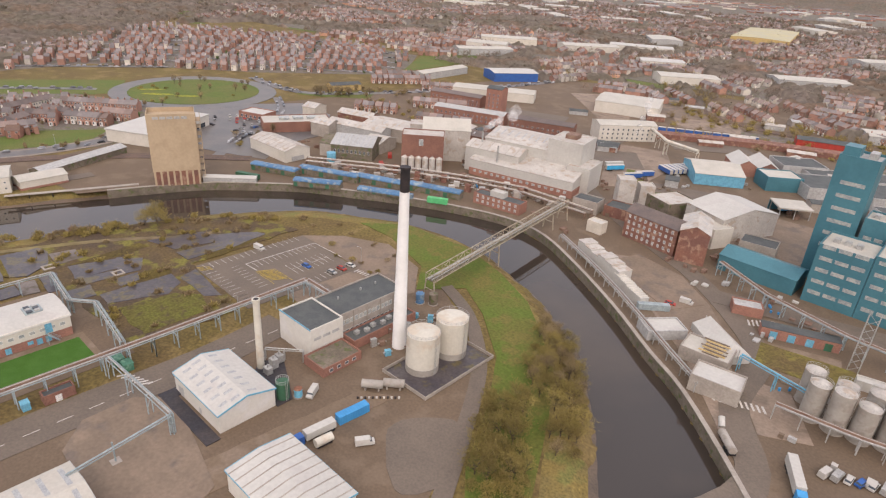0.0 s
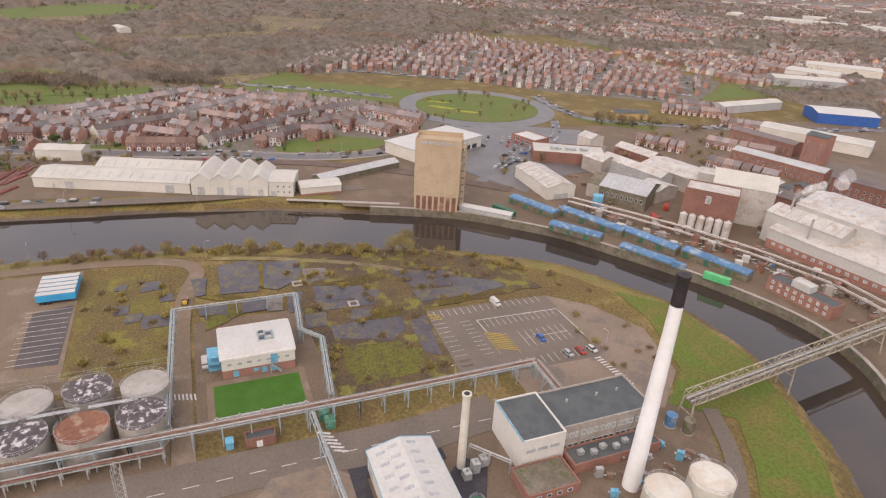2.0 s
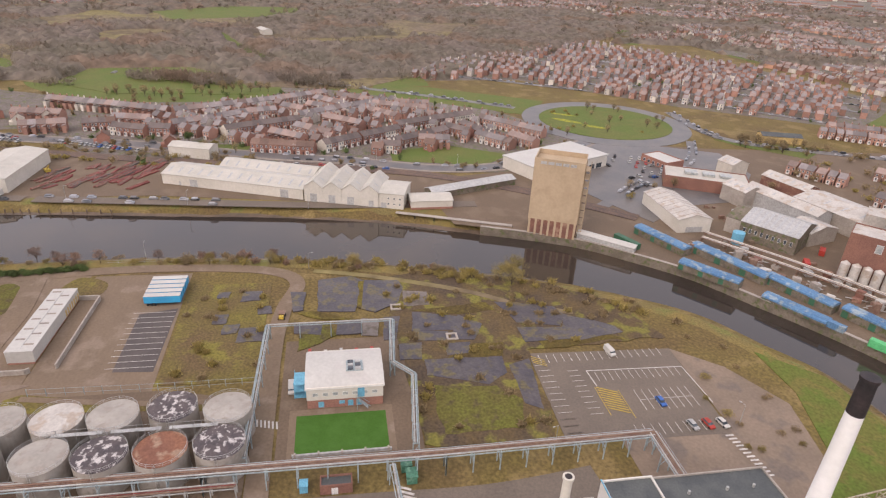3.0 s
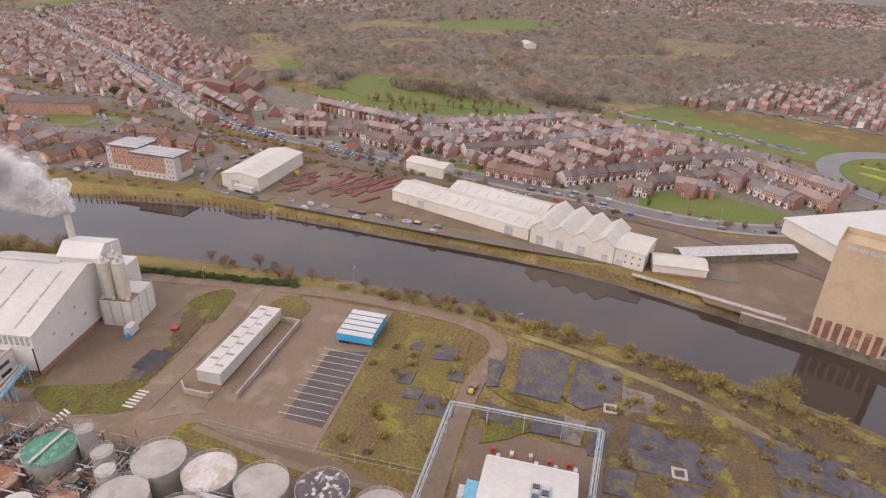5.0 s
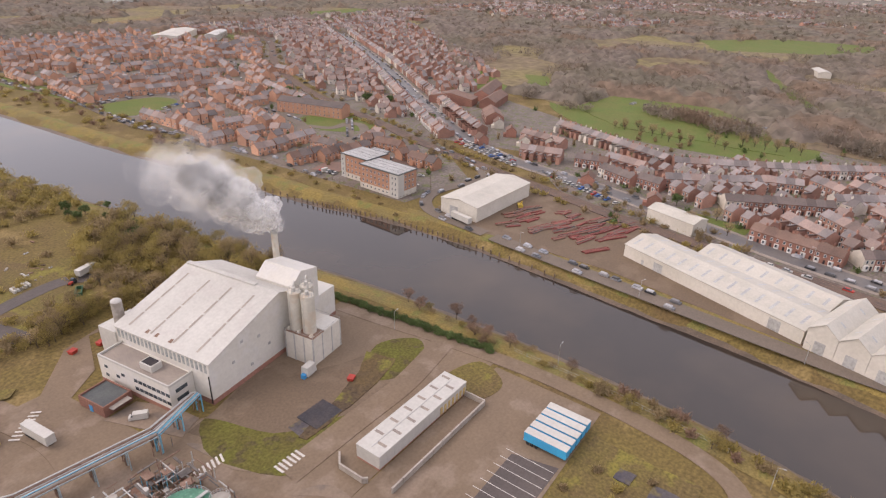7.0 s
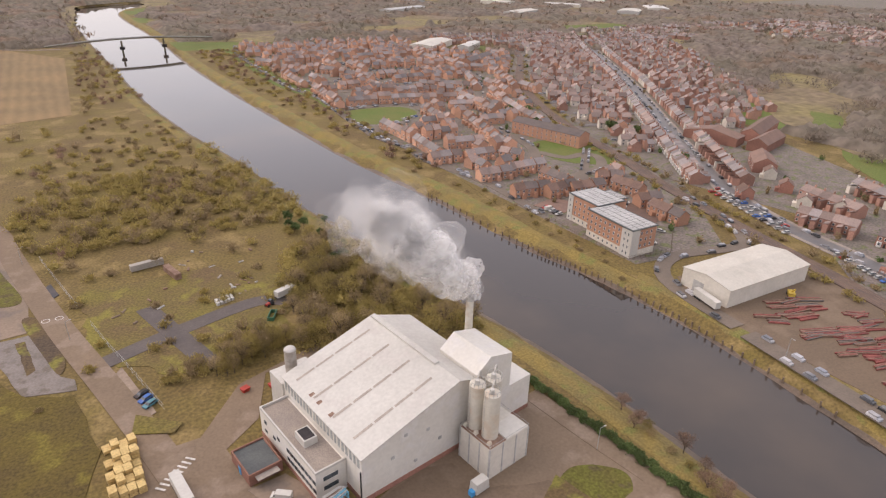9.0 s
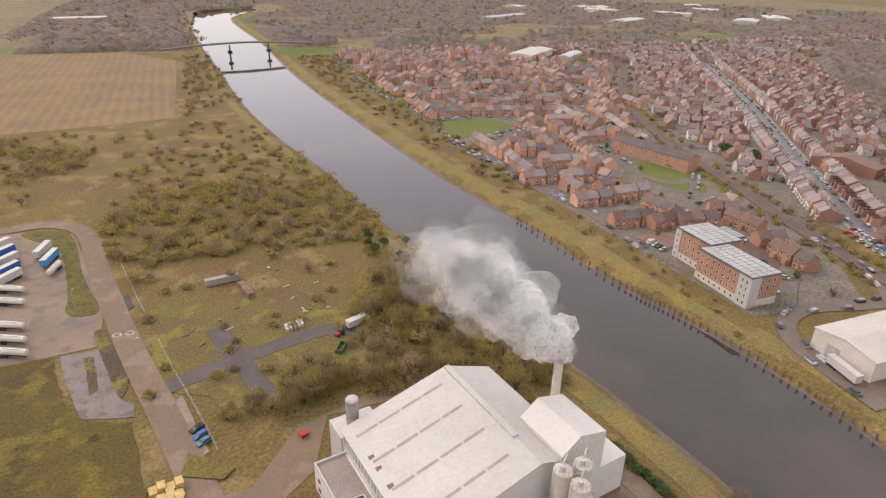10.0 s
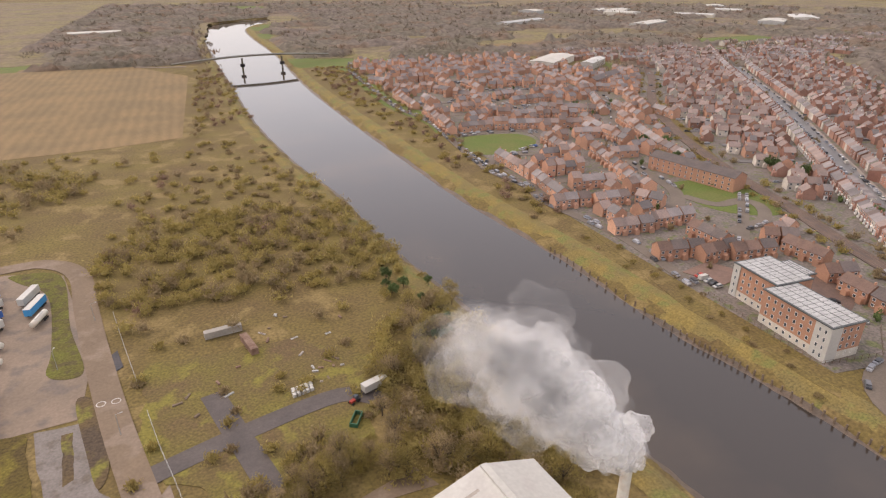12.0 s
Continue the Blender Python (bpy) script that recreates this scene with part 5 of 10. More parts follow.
tk2 = thing("vacuum_tank", "cream vacuum tank parked behind the warehouse", "tank", -103.2, 74.5, 0, 84)
G().tube((-2.5, 0, 1.7), (2.5, 0, 1.7), 1.2, 16).link("tank", TANK_CREAM, tk2)
G().box(-2.2, 2.2, -0.7, 0.7, 0, 0.8).link("skid", BLACK, tk2)
car(WHITE, "white", -96, 82.5, 58, True)
car(WHITE, "white", -122, 84.5, -60, True)
car(WHITE, "white", -216.5, 125.5, 10, True)
car(DEEP_BLUE, "dark blue", -190, 131, 5)
car(WHITE, "white", -178.8, 145, 12)
car(RED, "red", -179, 140.5, 8)
car(STEEL, "silver", -179, 135.5, 10)
car(WHITE, "white", -208, 19, 2, True)

# pipe racks
PIPES = ((-1.1, 0.22, STEEL, 0), (-0.5, 0.16, RUST, 0), (0.05, 0.28, RUST, 0), (0.7, 0.2, STEEL, 0), (1.15, 0.14, RUST, 0))
rack("pipe_rack", "long steel pipe rack carrying rusty and silver pipes", [(-172, -62), (-171.5, 0), (-171, 60), (-171.5, 118)], 6.2, 3.2, PALE_STEEL, PIPES, 7.5, 2)
rack("pipe_rack", "low rusty pipe rack beside the road", [(-169, -62), (-169, 8)], 3.4, 2, STEEL, ((-0.5, 0.2, RUST, 0), (0.1, 0.14, RED_OXIDE, 0), (0.6, 0.2, STEEL, 0)), 6)
rack("pipe_rack", "grey pipe gantry crossing the yard", [(-168, 46), (-133, 48)], 6.8, 1.4, PALE_STEEL, ((0, 0.22, STEEL, 0), (0.45, 0.14, PALE_STEEL, 0)), 11)
rack("pipe_rack", "light blue pipe gantry in the yard", [(-133, 48), (-129, 22)], 6.4, 0.9, PALE_STEEL, ((0, 0.25, PALE_STEEL, 0),), 26)
rack("pipe_rack", "pale blue pipe gantry beside the track", [(-176, 9), (-236, 10)], 5.4, 1.5, PALE_STEEL, ((-0.4, 0.18, STEEL, 0), (0.3, 0.22, PALE_STEEL, 0)), 9)
rack("pipe_rack", "pale blue pipe gantry behind the office house", [(-236, 10), (-236, 52)], 5.4, 1.2, PALE_STEEL, ((0, 0.25, STEEL, 0),), 10)
rack("pipe_rack", "pale blue pipe gantry beside the office house", [(-236, 52), (-212, 50), (-205, 56), (-176, 53)], 5.4, 1.6, PALE_STEEL, ((-0.4, 0.2, STEEL, 0), (0.3, 0.2, PALE_STEEL, 0)), 8)
rack("pipe_rack", "pale steel gantry from rack to office wing", [(-171.5, 118), (-156, 118)], 6.2, 3, PALE_STEEL, PIPES, 7)
rack("pipe_rack", "slim yard pipe rack beside the boiler stack", [(-146, 84), (-137, 92)], 4, 1, STEEL, ((0, 0.2, STEEL, 0),), 6)
post_t = thing("gantry_post", "pale blue steel post on a kerbed base under the gantry", "post", -133.2, 33.5)
G().beam((0, 0, 0), (0, 0, 6.4), 0.35, 0.35).link("column", PALE_STEEL, post_t)
G().box(-1.3, 1.3, -1.3, 1.3, 0, 0.35, 0.1).link("base", CONCRETE, post_t)
mast = thing("lattice_mast", "square steel lattice mast beside the road", "mast", -153, 0)
for sx in (-0.9, 0.9):
    for sy in (-0.9, 0.9):
        G().beam((sx, sy, 0), (sx, sy, 16), 0.16, 0.16).link("leg", STEEL, mast)
for i in range(8):
    for a, b in (((-0.9, -0.9), (0.9, -0.9)), ((0.9, -0.9), (0.9, 0.9)), ((0.9, 0.9), (-0.9, 0.9)), ((-0.9, 0.9), (-0.9, -0.9))):
        G().beam((*a, 2 * i), (*b, 2 * i + 2), 0.1, 0.1).link("brace", STEEL, mast)
for x, y in ((-173, 50), (-169, 51)):
    b = thing("green_kiosk", "green steel electrical kiosk beside the pipe rack", "kiosk", x, y)
    G().box(-1.6, 1.6, -1.3, 1.3, 0, 2.4).link("body", JADE, b)
    G().box(-1.8, 1.8, -1.5, 1.5, 2.4, 2.6).link("roof", JADE, b)
hut = block("brick_hut", "small brick switch hut with grey roof beside the rack", "hut", -168.5, 32, 90, 8, 3.6, 3, BRICK, FELT)
G().box(-1.2, 0.4, -1.9, -1.8, 0, 2.1).link("door", UPVC, hut)
b = thing("blue_kiosk", "small light blue steel kiosk", "kiosk", -169, 24)
G().box(-1.2, 1.2, -1, 1, 0, 2.2).link("body", BLUE_STEEL, b)
G().box(-1.3, 1.3, -1.1, 1.1, 2.2, 2.35).link("roof", BLUE_STEEL, b)

# office house
house = thing("site_office", "two-storey site office with white curved roof on a brick base", "office building", -208, 35)
G().box(-9, 9, -11, 11, 0, 3).link("brick_base", BRICK, house)
G().box(-9.1, 9.1, -11.1, 11.1, 3, 7.4).link("wall", CREAM, house)
g = G()
arc = [(9.6 * math.sin(a), 7.4 + 2.2 * math.cos(a) - 0.9) for a in np.linspace(-1.35, 1.35, 13)]
for (x0, z0), (x1, z1) in zip(arc, arc[1:]):
    g.poly([(x0, -11.5, z0), (x1, -11.5, z1), (x1, 11.5, z1), (x0, 11.5, z0)][::-1])
    g.poly([(x0, -11.4, 7), (x1, -11.4, 7), (x1, -11.4, z1), (x0, -11.4, z0)])
    g.poly([(x0, 11.4, 7), (x1, 11.4, 7), (x1, 11.4, z1), (x0, 11.4, z0)][::-1])
g.link("roof", WHITE, house)
vent = G().box(-1.2, 3.6, 0.5, 5.5, 8.3, 9.0).link("roof_plant_tray", PALE_STEEL, house)
for i in range(6):
    G().box(-0.8 + 1.6 * (i % 3), 0.4 + 1.6 * (i % 3), 1 + 2.2 * (i // 3), 2.6 + 2.2 * (i // 3), 9, 9.5).link("vent_unit", STEEL if i % 2 else GLASS, vent)
windows(house, "window", ((9.1, -10), (9.1, 10)), 4.4, 1.6, 1.2, 7, PALE_WINDOW)
for i, yy in enumerate((-7, -1, 1.5, 4)):
    G().box(9, 9.12, yy - 0.8, yy + 0.8, 0.3 if i != 1 else 1.2, 2.3).link("blue_door", BLUE_STEEL, house)
G().box(9.1, 9.3, 3.6, 5.6, 3.4, 6.6).link("blue_panel", BLUE_STEEL, house)
for i in range(8):
    G().box(9.3, 11, 3.4 + 0.35 * i + 0.4, 3.75 + 0.35 * i + 0.4, 3.0 - 0.37 * i, 3.12 - 0.37 * i).link("stair_tread", PALE_STEEL, house)
for xx in (9.4, 10.9):
    G().beam((xx, 3.6, 4.2), (xx, 7.2, 1.1), 0.12, 0.12).link("stair_rail", PALE_STEEL, house)
    G().beam((xx, 3.4, 0), (xx, 3.4, 4.2), 0.14, 0.14).link("stair_post", PALE_STEEL, house)
port = thing("blue_porch", "light blue steel stair tower at the house end", "porch", -207, 21.8)
for i in range(3):
    G().box(-3, 3, -1.8, 1.8, 0.1 + 2.4 * i, 0.25 + 2.4 * i).link("landing", BLUE_STEEL, port)
for xx in (-3, 0, 3):
    for yy in (-1.7, 1.7):
        G().beam((xx, yy, 0), (xx, yy, 5.8), 0.16, 0.16).link("post", BLUE_STEEL, port)
for i in range(14):
    p = thing("yard_clutter", "crates, drums and cylinders behind the office house", "clutter", -226 + (i % 3) * 2.2, 24 + 1.7 * i)
    G().box(-0.7, 0.7, -0.5, 0.5, 0, rng.uniform(0.8, 1.8)).link("crate", rng.choice((RED, STEEL, WHITE, GREY_CLAD, RED)), p)
    G().box(-0.75, 0.75, -0.55, 0.55, 0, 0.15).link("pallet", WOOD, p)
wallk = thing("retaining_wall", "low grey kerb wall along the lawn", "wall", -180, 34)
G().box(-0.25, 0.25, -13.5, 13, 0, 1.0).link("wall_body", GREY_CLAD, wallk)
for i in range(5):
    G().box(-0.4, 0.4, -13 + 6.2 * i, -12.5 + 6.2 * i, 0, 1.4).link("pier", CONCRETE, wallk)

# tank farm
kinds = ((-192, 3.5, TANK_GREY, TANK_GREY, "grey storage tank with stained grey roof"), (-194, -11, TANK_GREY, PEEL, "grey storage tank with peeling black and white roof"),
         (-192, -25.4, TANK_GREY, TANK_GREY, "grey storage tank with ringed grey roof"), (-192, -39, TANK_GREY, STAINED, "storage tank with white rust-stained roof"),
         (-192.4, -53, TANK_GREY, TANK_GREY, "storage tank with flat grey roof and handrail"), (-179, 3.3, TANK_GREY, PEEL, "grey storage tank with peeling black and white roof"),
         (-178, -10.5, TANK_GREY, RUST_ROOF, "grey storage tank with rust-red roof"), (-178, -24.4, TANK_GREY, PEEL, "grey storage tank with black weathered roof"),
         (-178.5, -38, TANK_GREY, TANK_GREY, "grey storage tank with dusty roof"), (-180, -54, TANK_GREY, TANK_GREY, "grey storage tank with flat grey roof"))
for x, y, wm, rm, lab in kinds:
    tank("storage_tank", lab, x, y, 6.3, 8.6, wm, rm, 0.5, group="tank farm")
for y in (-4, -18, -32):
    w = thing("tank_walkway", "steel walkway between storage tanks", "walkway", -185.5, y)
    G().box(-0.6, 0.6, -6, 6, 8.7, 8.8).link("deck", STEEL, w)
    for s in (-0.6, 0.6):
        for q in (-5, 0, 5):
            G().beam((s, q, 0), (s, q, 9.9), 0.12, 0.12).link("post", STEEL, w)
        G().beam((s, -6, 9.8), (s, 6, 9.8), 0.07, 0.07).link("rail", STEEL, w)
# process area beside the tank farm
jade = tank("clarifier_tank", "open process tank with bright green roof", -189.5, -82.5, 6.2, 6.5, TANK_GREY, JADE, 0.6)
G().beam((-6, 0, 7.4), (6, 0, 7.4), 0.8, 0.3).link("walkway", STEEL, jade)
tank("process_silo", "tall grey steel process column", -194, -75, 2.2, 11, TANK_GREY, TANK_GREY, 0.3)
tank("process_silo", "grey process vessel among pipes", -191, -68, 2.6, 8, TANK_GREY, TANK_GREY, 0.3)
tank("process_silo", "grey process vessel among pipes", -187, -64, 2.4, 7, STAINED, STAINED, 0.3)
tank("process_tank", "rusty process tank with dark roof", -179, -88, 5.0, 5, RUST, RUST_ROOF, 0.4, group="process tanks")
tank("process_tank", "pale process tank with domed white roof", -173, -76, 3.6, 7, TANK_GREY, WHITE, 1.4, False, group="process tanks")
tank("process_tank", "rusty tank with ribbed roof", -176, -67, 4.2, 6.5, STAINED, RUST_ROOF, 0.8, group="process tanks")
tank("process_tank", "rust-red open tank beside pipe racks", -170, -92, 4.4, 4.5, TANK_GREY, RUST_ROOF, 0.3, group="process tanks")
rng = random.Random(8)
for i in range(95):
    x, y = rng.uniform(-200, -164), rng.uniform(-102, -60)
    if min(math.hypot(x - a, y - b) for a, b in ((-189.5, -82.5), (-179, -88), (-173, -76), (-176, -67), (-170, -92))) < 6.4:
        continue
    h = rng.uniform(1.2, 6)
    p = thing("process_unit", rng.choice(("grey process pump with pipework", "rusty process frame with pipes", "small steel vessel on a frame")), "machinery", x, y, 0, rng.choice((0, 90)))
    if rng.random() < 0.4:
        G().cyl(0, 0, rng.uniform(0.5, 1.1), 0, h, 12).link("vessel", rng.choice((STEEL, TANK_GREY, WHITE)), p)
    else:
        for sx in (-1.4, 1.4):
            for sy in (-1, 1):
                G().beam((sx, sy, 0), (sx, sy, h), 0.18, 0.18).link("leg", rng.choice((RUST, STEEL, BLUE_STEEL)), p)
        G().box(-1.5, 1.5, -1.1, 1.1, h, h + 0.15).link("deck", rng.choice((DARK_CONCRETE, RUST, GRATING)), p)
    mat = rng.choice((RUST, STEEL, RUST, BLUE_STEEL, STEEL))
    G().tube((-rng.uniform(2, 5), 0.3, h * 0.8), (rng.uniform(2, 5), 0.3, h * 0.8), 0.2, 8).link("pipe", mat, p)
    G().tube((0.4, -rng.uniform(1, 4), h * 0.5), (0.4, rng.uniform(1, 4), h * 0.5), 0.15, 8).link("pipe", rng.choice((RUST, STEEL, RED_OXIDE)), p)
# the maze of small pipework between the vessels
for mat, lab, sd in ((RUST, "tangle of rusty brown pipework between process vessels", 3), (STEEL, "tangle of grey steel pipework between process vessels", 4), (GRATING, "dark steel platforms and beams among vessels", 6)):
    pr = random.Random(sd)
    g = G()
    for _ in range(230):
        x, y, z = pr.uniform(-201, -160), pr.uniform(-104, -60), pr.uniform(0.6, 6.0)
        if math.hypot(x + 189.5, y + 82.5) < 7.0:
            continue
        ln, ax = pr.uniform(1.5, 6.5), pr.choice((0, 0, 1, 1, 2))
        q = (x + ln * (ax == 0), y + ln * (ax == 1), z + min(ln, 3) * (ax == 2))
        if sd == 6 and ax < 2:
            g.beam((x, y, z), q, pr.uniform(0.25, 0.7), 0.15)
        else:
            g.tube((x, y, z), q, pr.uniform(0.08, 0.22), 6)
    tagged(g.link("pipework", mat), lab, "pipework", kind="stuff")
slab_t = block("white_hut", "small white control cabin on legs", "cabin", -193, -88, 0, 2.6, 2, 5.5, WHITE, WHITE)
# blue pipe bridge from the process area to the plant
for z0, mat in ((6.0, BLUE_STEEL), (6.0, RUST)):
    off = 0 if mat is BLUE_STEEL else 2.4
    rack("pipe_rack", "light blue steel pipe bridge into the plant" if mat is BLUE_STEEL else "rusty pipe bridge beside the blue one", [(-215 + off * 0.3, -116 - off * 0.2), (-199, -110 - off)] if mat is BLUE_STEEL else [(-215 + off * 0.3, -116 - off * 0.2), (-199, -110 - off), (-168, -114 - off), (-150, -124 - off)], z0, 2.0, mat, ((-0.7, 0.22, STEEL, 0), (-0.2, 0.16, RUST, 0.1), (0.2, 0.25, mat, 0), (0.7, 0.18, STEEL, 0), (0.0, 0.14, STEEL, 0.6)), 8, 2)
rack("pipe_rack", "grey pipe bridge with blue beams beside the yard", [(-199, -110), (-168, -114), (-150, -124)], 6.0, 2.2, PALE_STEEL, ((-0.8, 0.22, STEEL, 0), (-0.3, 0.16, RUST, 0.1), (0.2, 0.25, TANK_GREY, 0), (0.7, 0.18, RUST, 0), (0.0, 0.14, BLUE_STEEL, 0.6)), 8, 2)

# the white plant: local frame at its south-east eave corner
plant = thing("white_plant", "large white clad process building with long sloping roof and brick plinth", "factory", -219, -115, 0, 8.5)
g = G()
sect = [(-44, 0), (0, 0), (0, 14.3), (-30, 22.8), (-44, 17.6)]
g.v = [(x, -39.5, z) for x, z in sect] + [(x, 0, z) for x, z in sect]
g.f = [(0, 1, 2, 3, 4), (9, 8, 7, 6, 5), (0, 5, 6, 1), (1, 6, 7, 2), (4, 9, 5, 0), (2, 7, 8, 3), (3, 8, 9, 4)]
g.link("wall", LIT_WHITE, plant)
for a, b in (((0.4, 14.18), (-30, 22.8)), ((-44.4, 17.45), (-30, 22.8))):
    g = G()
    g.v = [(x, y, z + dz) for y in (-40, 0.5) for x, z in (a, b) for dz in (0.04, 0.28)]
    g.f = [(0, 4, 6, 2), (1, 3, 7, 5), (0, 1, 5, 4), (2, 6, 7, 3), (0, 2, 3, 1), (4, 5, 7, 6)]
    if a[0] < -40:
        g.f = [f[::-1] for f in g.f]
    deck = g.link("roof", WHITE, plant)
    if a[0] > 0:
        slope_z = lambda x: 14.3 + 8.5 * -x / 30 + 0.34
        for i in range(4):
            yy = -35 + 9.6 * i
            for j in range(4):
                x0 = -1.8 - 6.2 * j
                G().poly([(x0, yy - 0.4, slope_z(x0)), (x0, yy + 0.4, slope_z(x0)), (x0 - 5.6, yy + 0.4, slope_z(x0 - 5.6)), (x0 - 5.6, yy - 0.4, slope_z(x0 - 5.6))]).link("roof_strip", CONCRETE, deck)
        for yy in (-27, -23, -17):
            G().poly([(-1.4, yy - 0.7, slope_z(-1.4)), (-1.4, yy + 0.7, slope_z(-1.4)), (-2.8, yy + 0.5, slope_z(-2.8)), (-2.8, yy - 0.5, slope_z(-2.8))]).link("rust_stain", RUST, deck)
G().box(-30.8, -29.2, -39.5, -9, 22.8, 23.5).link("ridge_vent", WHITE, plant)
G().box(-44.1, 0.1, 0, 0.12, 0, 1.6).link("plinth", BRICK, plant)
G().box(0, 0.1, -39.4, 0, 0, 1.6).link("plinth", BRICK, plant)
for i in range(22):
    G().box(0, 0.12, -38.6 + 1.75 * i, -37.7 + 1.75 * i, 10.8, 13.6).link("window", PALE_WINDOW, plant)
G().beam((0.15, -0.4, 0.5), (0.15, -0.4, 10), 0.25, 0.25).link("downpipe", BLACK, plant)
for x, z in ((-13, 14), (-20, 12), (-9, 9), (-24, 7), (-16, 4)):
    G().box(x - 0.5, x + 0.5, 0, 0.12, z, z + 0.9).link("vent", GREY_CLAD, plant)
tower = G()
tower.v = [(x, y, z) for y in (-15, 0.3) for x, z in ((-49, 0), (-36, 0), (-36, 21.8), (-41, 25.6), (-49, 23.6))]
tower.f = [(0, 1, 2, 3, 4), (9, 8, 7, 6, 5), (0, 5, 6, 1), (1, 6, 7, 2), (4, 9, 5, 0), (2, 7, 8, 3), (3, 8, 9, 4)]
tower.link("tower", LIT_WHITE, plant)
G().box(-58, -49, -13, 0, 0, 12).link("rear_block", LIT_WHITE, plant)
G().box(-58.1, -48.9, -13.1, 0.1, 0, 1.4).link("plinth", BRICK, plant)
ann = G().box(0.12, 8.5, -37.5, -7, 0, 9).link("office_annexe", LIT_WHITE, plant, "white three-storey office annexe with flat roof")
G().box(0.6, 8.1, -37.1, -7.4, 9, 9.06).link("annexe_roof", PAVE, ann)
for a in ((0.12, 8.5, -37.5, -37.1), (0.12, 8.5, -7.4, -7), (8.1, 8.5, -37.1, -7.4)):
    G().box(*a, 9, 9.7).link("parapet", WHITE, ann)
G().box(8.5, 8.6, -37.5, -7, 0, 1.4).link("plinth", BRICK, ann)
for z in (2.8, 5.6):
    for yy in np.arange(-22, -8.5, 1.9):
        G().box(8.5, 8.62, yy, yy + 1.5, z, z + 1.1).link("window", GLASS, ann)
for yy, z in ((-35, 6), (-30, 4.2), (-27.5, 5.6), (-35, 3)):
    G().box(8.5, 8.62, yy, yy + 1.4, z, z + 0.9).link("window", GLASS, ann)
for z in (3, 6):
    G().box(2.5, 6.5, -7, -6.88, z, z + 1.2).link("window", GLASS, ann)
G().box(2.5, 6.2, -21.5, -16.5, 9.06, 11.2).link("roof_vent", WHITE, ann)
# black slab stands for the shaded opening of the closed vent box
G().box(2.9, 5.8, -21.1, -16.9, 11.2, 11.3).link("vent_mouth", BLACK, ann)
G().box(-11, 0.5, -47.5, -39.6, 0, 12).link("west_annexe", WHITE, plant)
t = thing("process_silo", "grey concrete silo with domed top beside the plant", "silo", *(plant.matrix_basis @ Vector((-4.5, -43.5, 12)))[:2], 12, 0)
G().cyl(0, 0, 1.7, 0, 7.5, 20).link("shell", TANK_GREY, t)
G().dome(0, 0, 1.7, 7.5, 0.9, 20).link("roof", WHITE, t)
stack("plant_chimney", "slim white steel chimney giving off steam", -264.5, -139, 33.4, 1.2, 1.1, TANK_CREAM, STEEL, 1.2)
base = thing("silo_house", "cream clad steel base under three tall silos", "silo base", -219, -115, 0, 8.5)
G().box(-43, -29, 2.2, 13.5, 0, 10).link("body", CREAM, base)
G().box(-34.9, -29.1, 2.4, 13.4, 10, 10.06).link("deck", RUST, base)
G().box(-42.9, -35, 7.6, 13.4, 10, 10.35).link("roof_hatch", LIT_WHITE, base)
for y in (3, 6.9, 11.9):
    G().box(-30.9, -29.7, y - 0.5, y + 0.5, 10.05, 10.9, 0.15).link("valve_box", TANK_CREAM, base)
for x in (-43, -38.5, -33.7, -29):
    G().box(x - 0.2, x + 0.2, 13.5, 13.62, 0, 10).link("pilaster", GREY_CLAD, base)
for y in (2.4, 6, 9.8, 13.4):
    G().box(-29, -28.86, y - 0.2, y + 0.2, 0, 10).link("pilaster", GREY_CLAD, base)
g = G()
for x0, y0, x1, y1 in ((-43, 2.2, -29, 2.2), (-29, 2.2, -29, 13.5), (-29, 13.5, -43, 13.5), (-43, 13.5, -43, 2.2)):
    g.beam((x0, y0, 11), (x1, y1, 11), 0.08, 0.08).beam((x0, y0, 10), (x0, y0, 11), 0.08, 0.08)
g.link("handrail", STEEL, base)
for x, y in ((-32.4, 4.4), (-32.8, 9.4), (-37.4, 5.2)):
    s = thing("silo", "tall cream steel silo on a clad base", "silo", *(base.matrix_basis @ Vector((x, y, 10))), 0, "plant silos")
    G().cyl(0, 0, 2.15, 0, 13.4, 28).link("shell", TANK_CREAM, s)
    G().cyl(0, 0, 2.15, 13.4, 14.0, 28, 0.5).link("roof", TANK_CREAM, s)
    g = G()
    for i in range(12):
        a, c = math.pi * i / 6, math.pi * (i + 1) / 6
        p, q = (2 * math.cos(a), 2 * math.sin(a)), (2 * math.cos(c), 2 * math.sin(c))
        g.beam((*p, 13.4), (*p, 14.6), 0.08, 0.08).beam((*p, 14.6), (*q, 14.6), 0.08, 0.08)
    g.link("top_frame", STEEL, s)
    G().cyl(0.5, 0.4, 0.7, 13.9, 15.2, 12, 0.6).link("vent_cowl", WHITE, s)
    g = G()
    bend = [(1.3 * math.cos(math.pi * i / 7) - 0.9, 1.1 * math.cos(math.pi * i / 7) - 0.8, 14 + 2.3 * math.sin(math.pi * i / 7)) for i in range(8)]
    for p, q in zip(bend, bend[1:]):
        g.tube(p, q, 0.2, 8)
    g.link("filling_pipe", WHITE, s)
    g = G()
    for i in range(20):
        g.beam((2.3, -0.25, 0.5 + 0.65 * i), (2.3, 0.25, 0.5 + 0.65 * i), 0.04, 0.04)
    for y_ in (-0.25, 0.25):
        g.beam((2.3, y_, 0), (2.3, y_, 14.4), 0.06, 0.06)
    g.link("ladder", STEEL, s)
bx = thing("filter_box", "white filter box with blue motor beside silo base", "machinery", -246, -104.5, 0, 8.5)
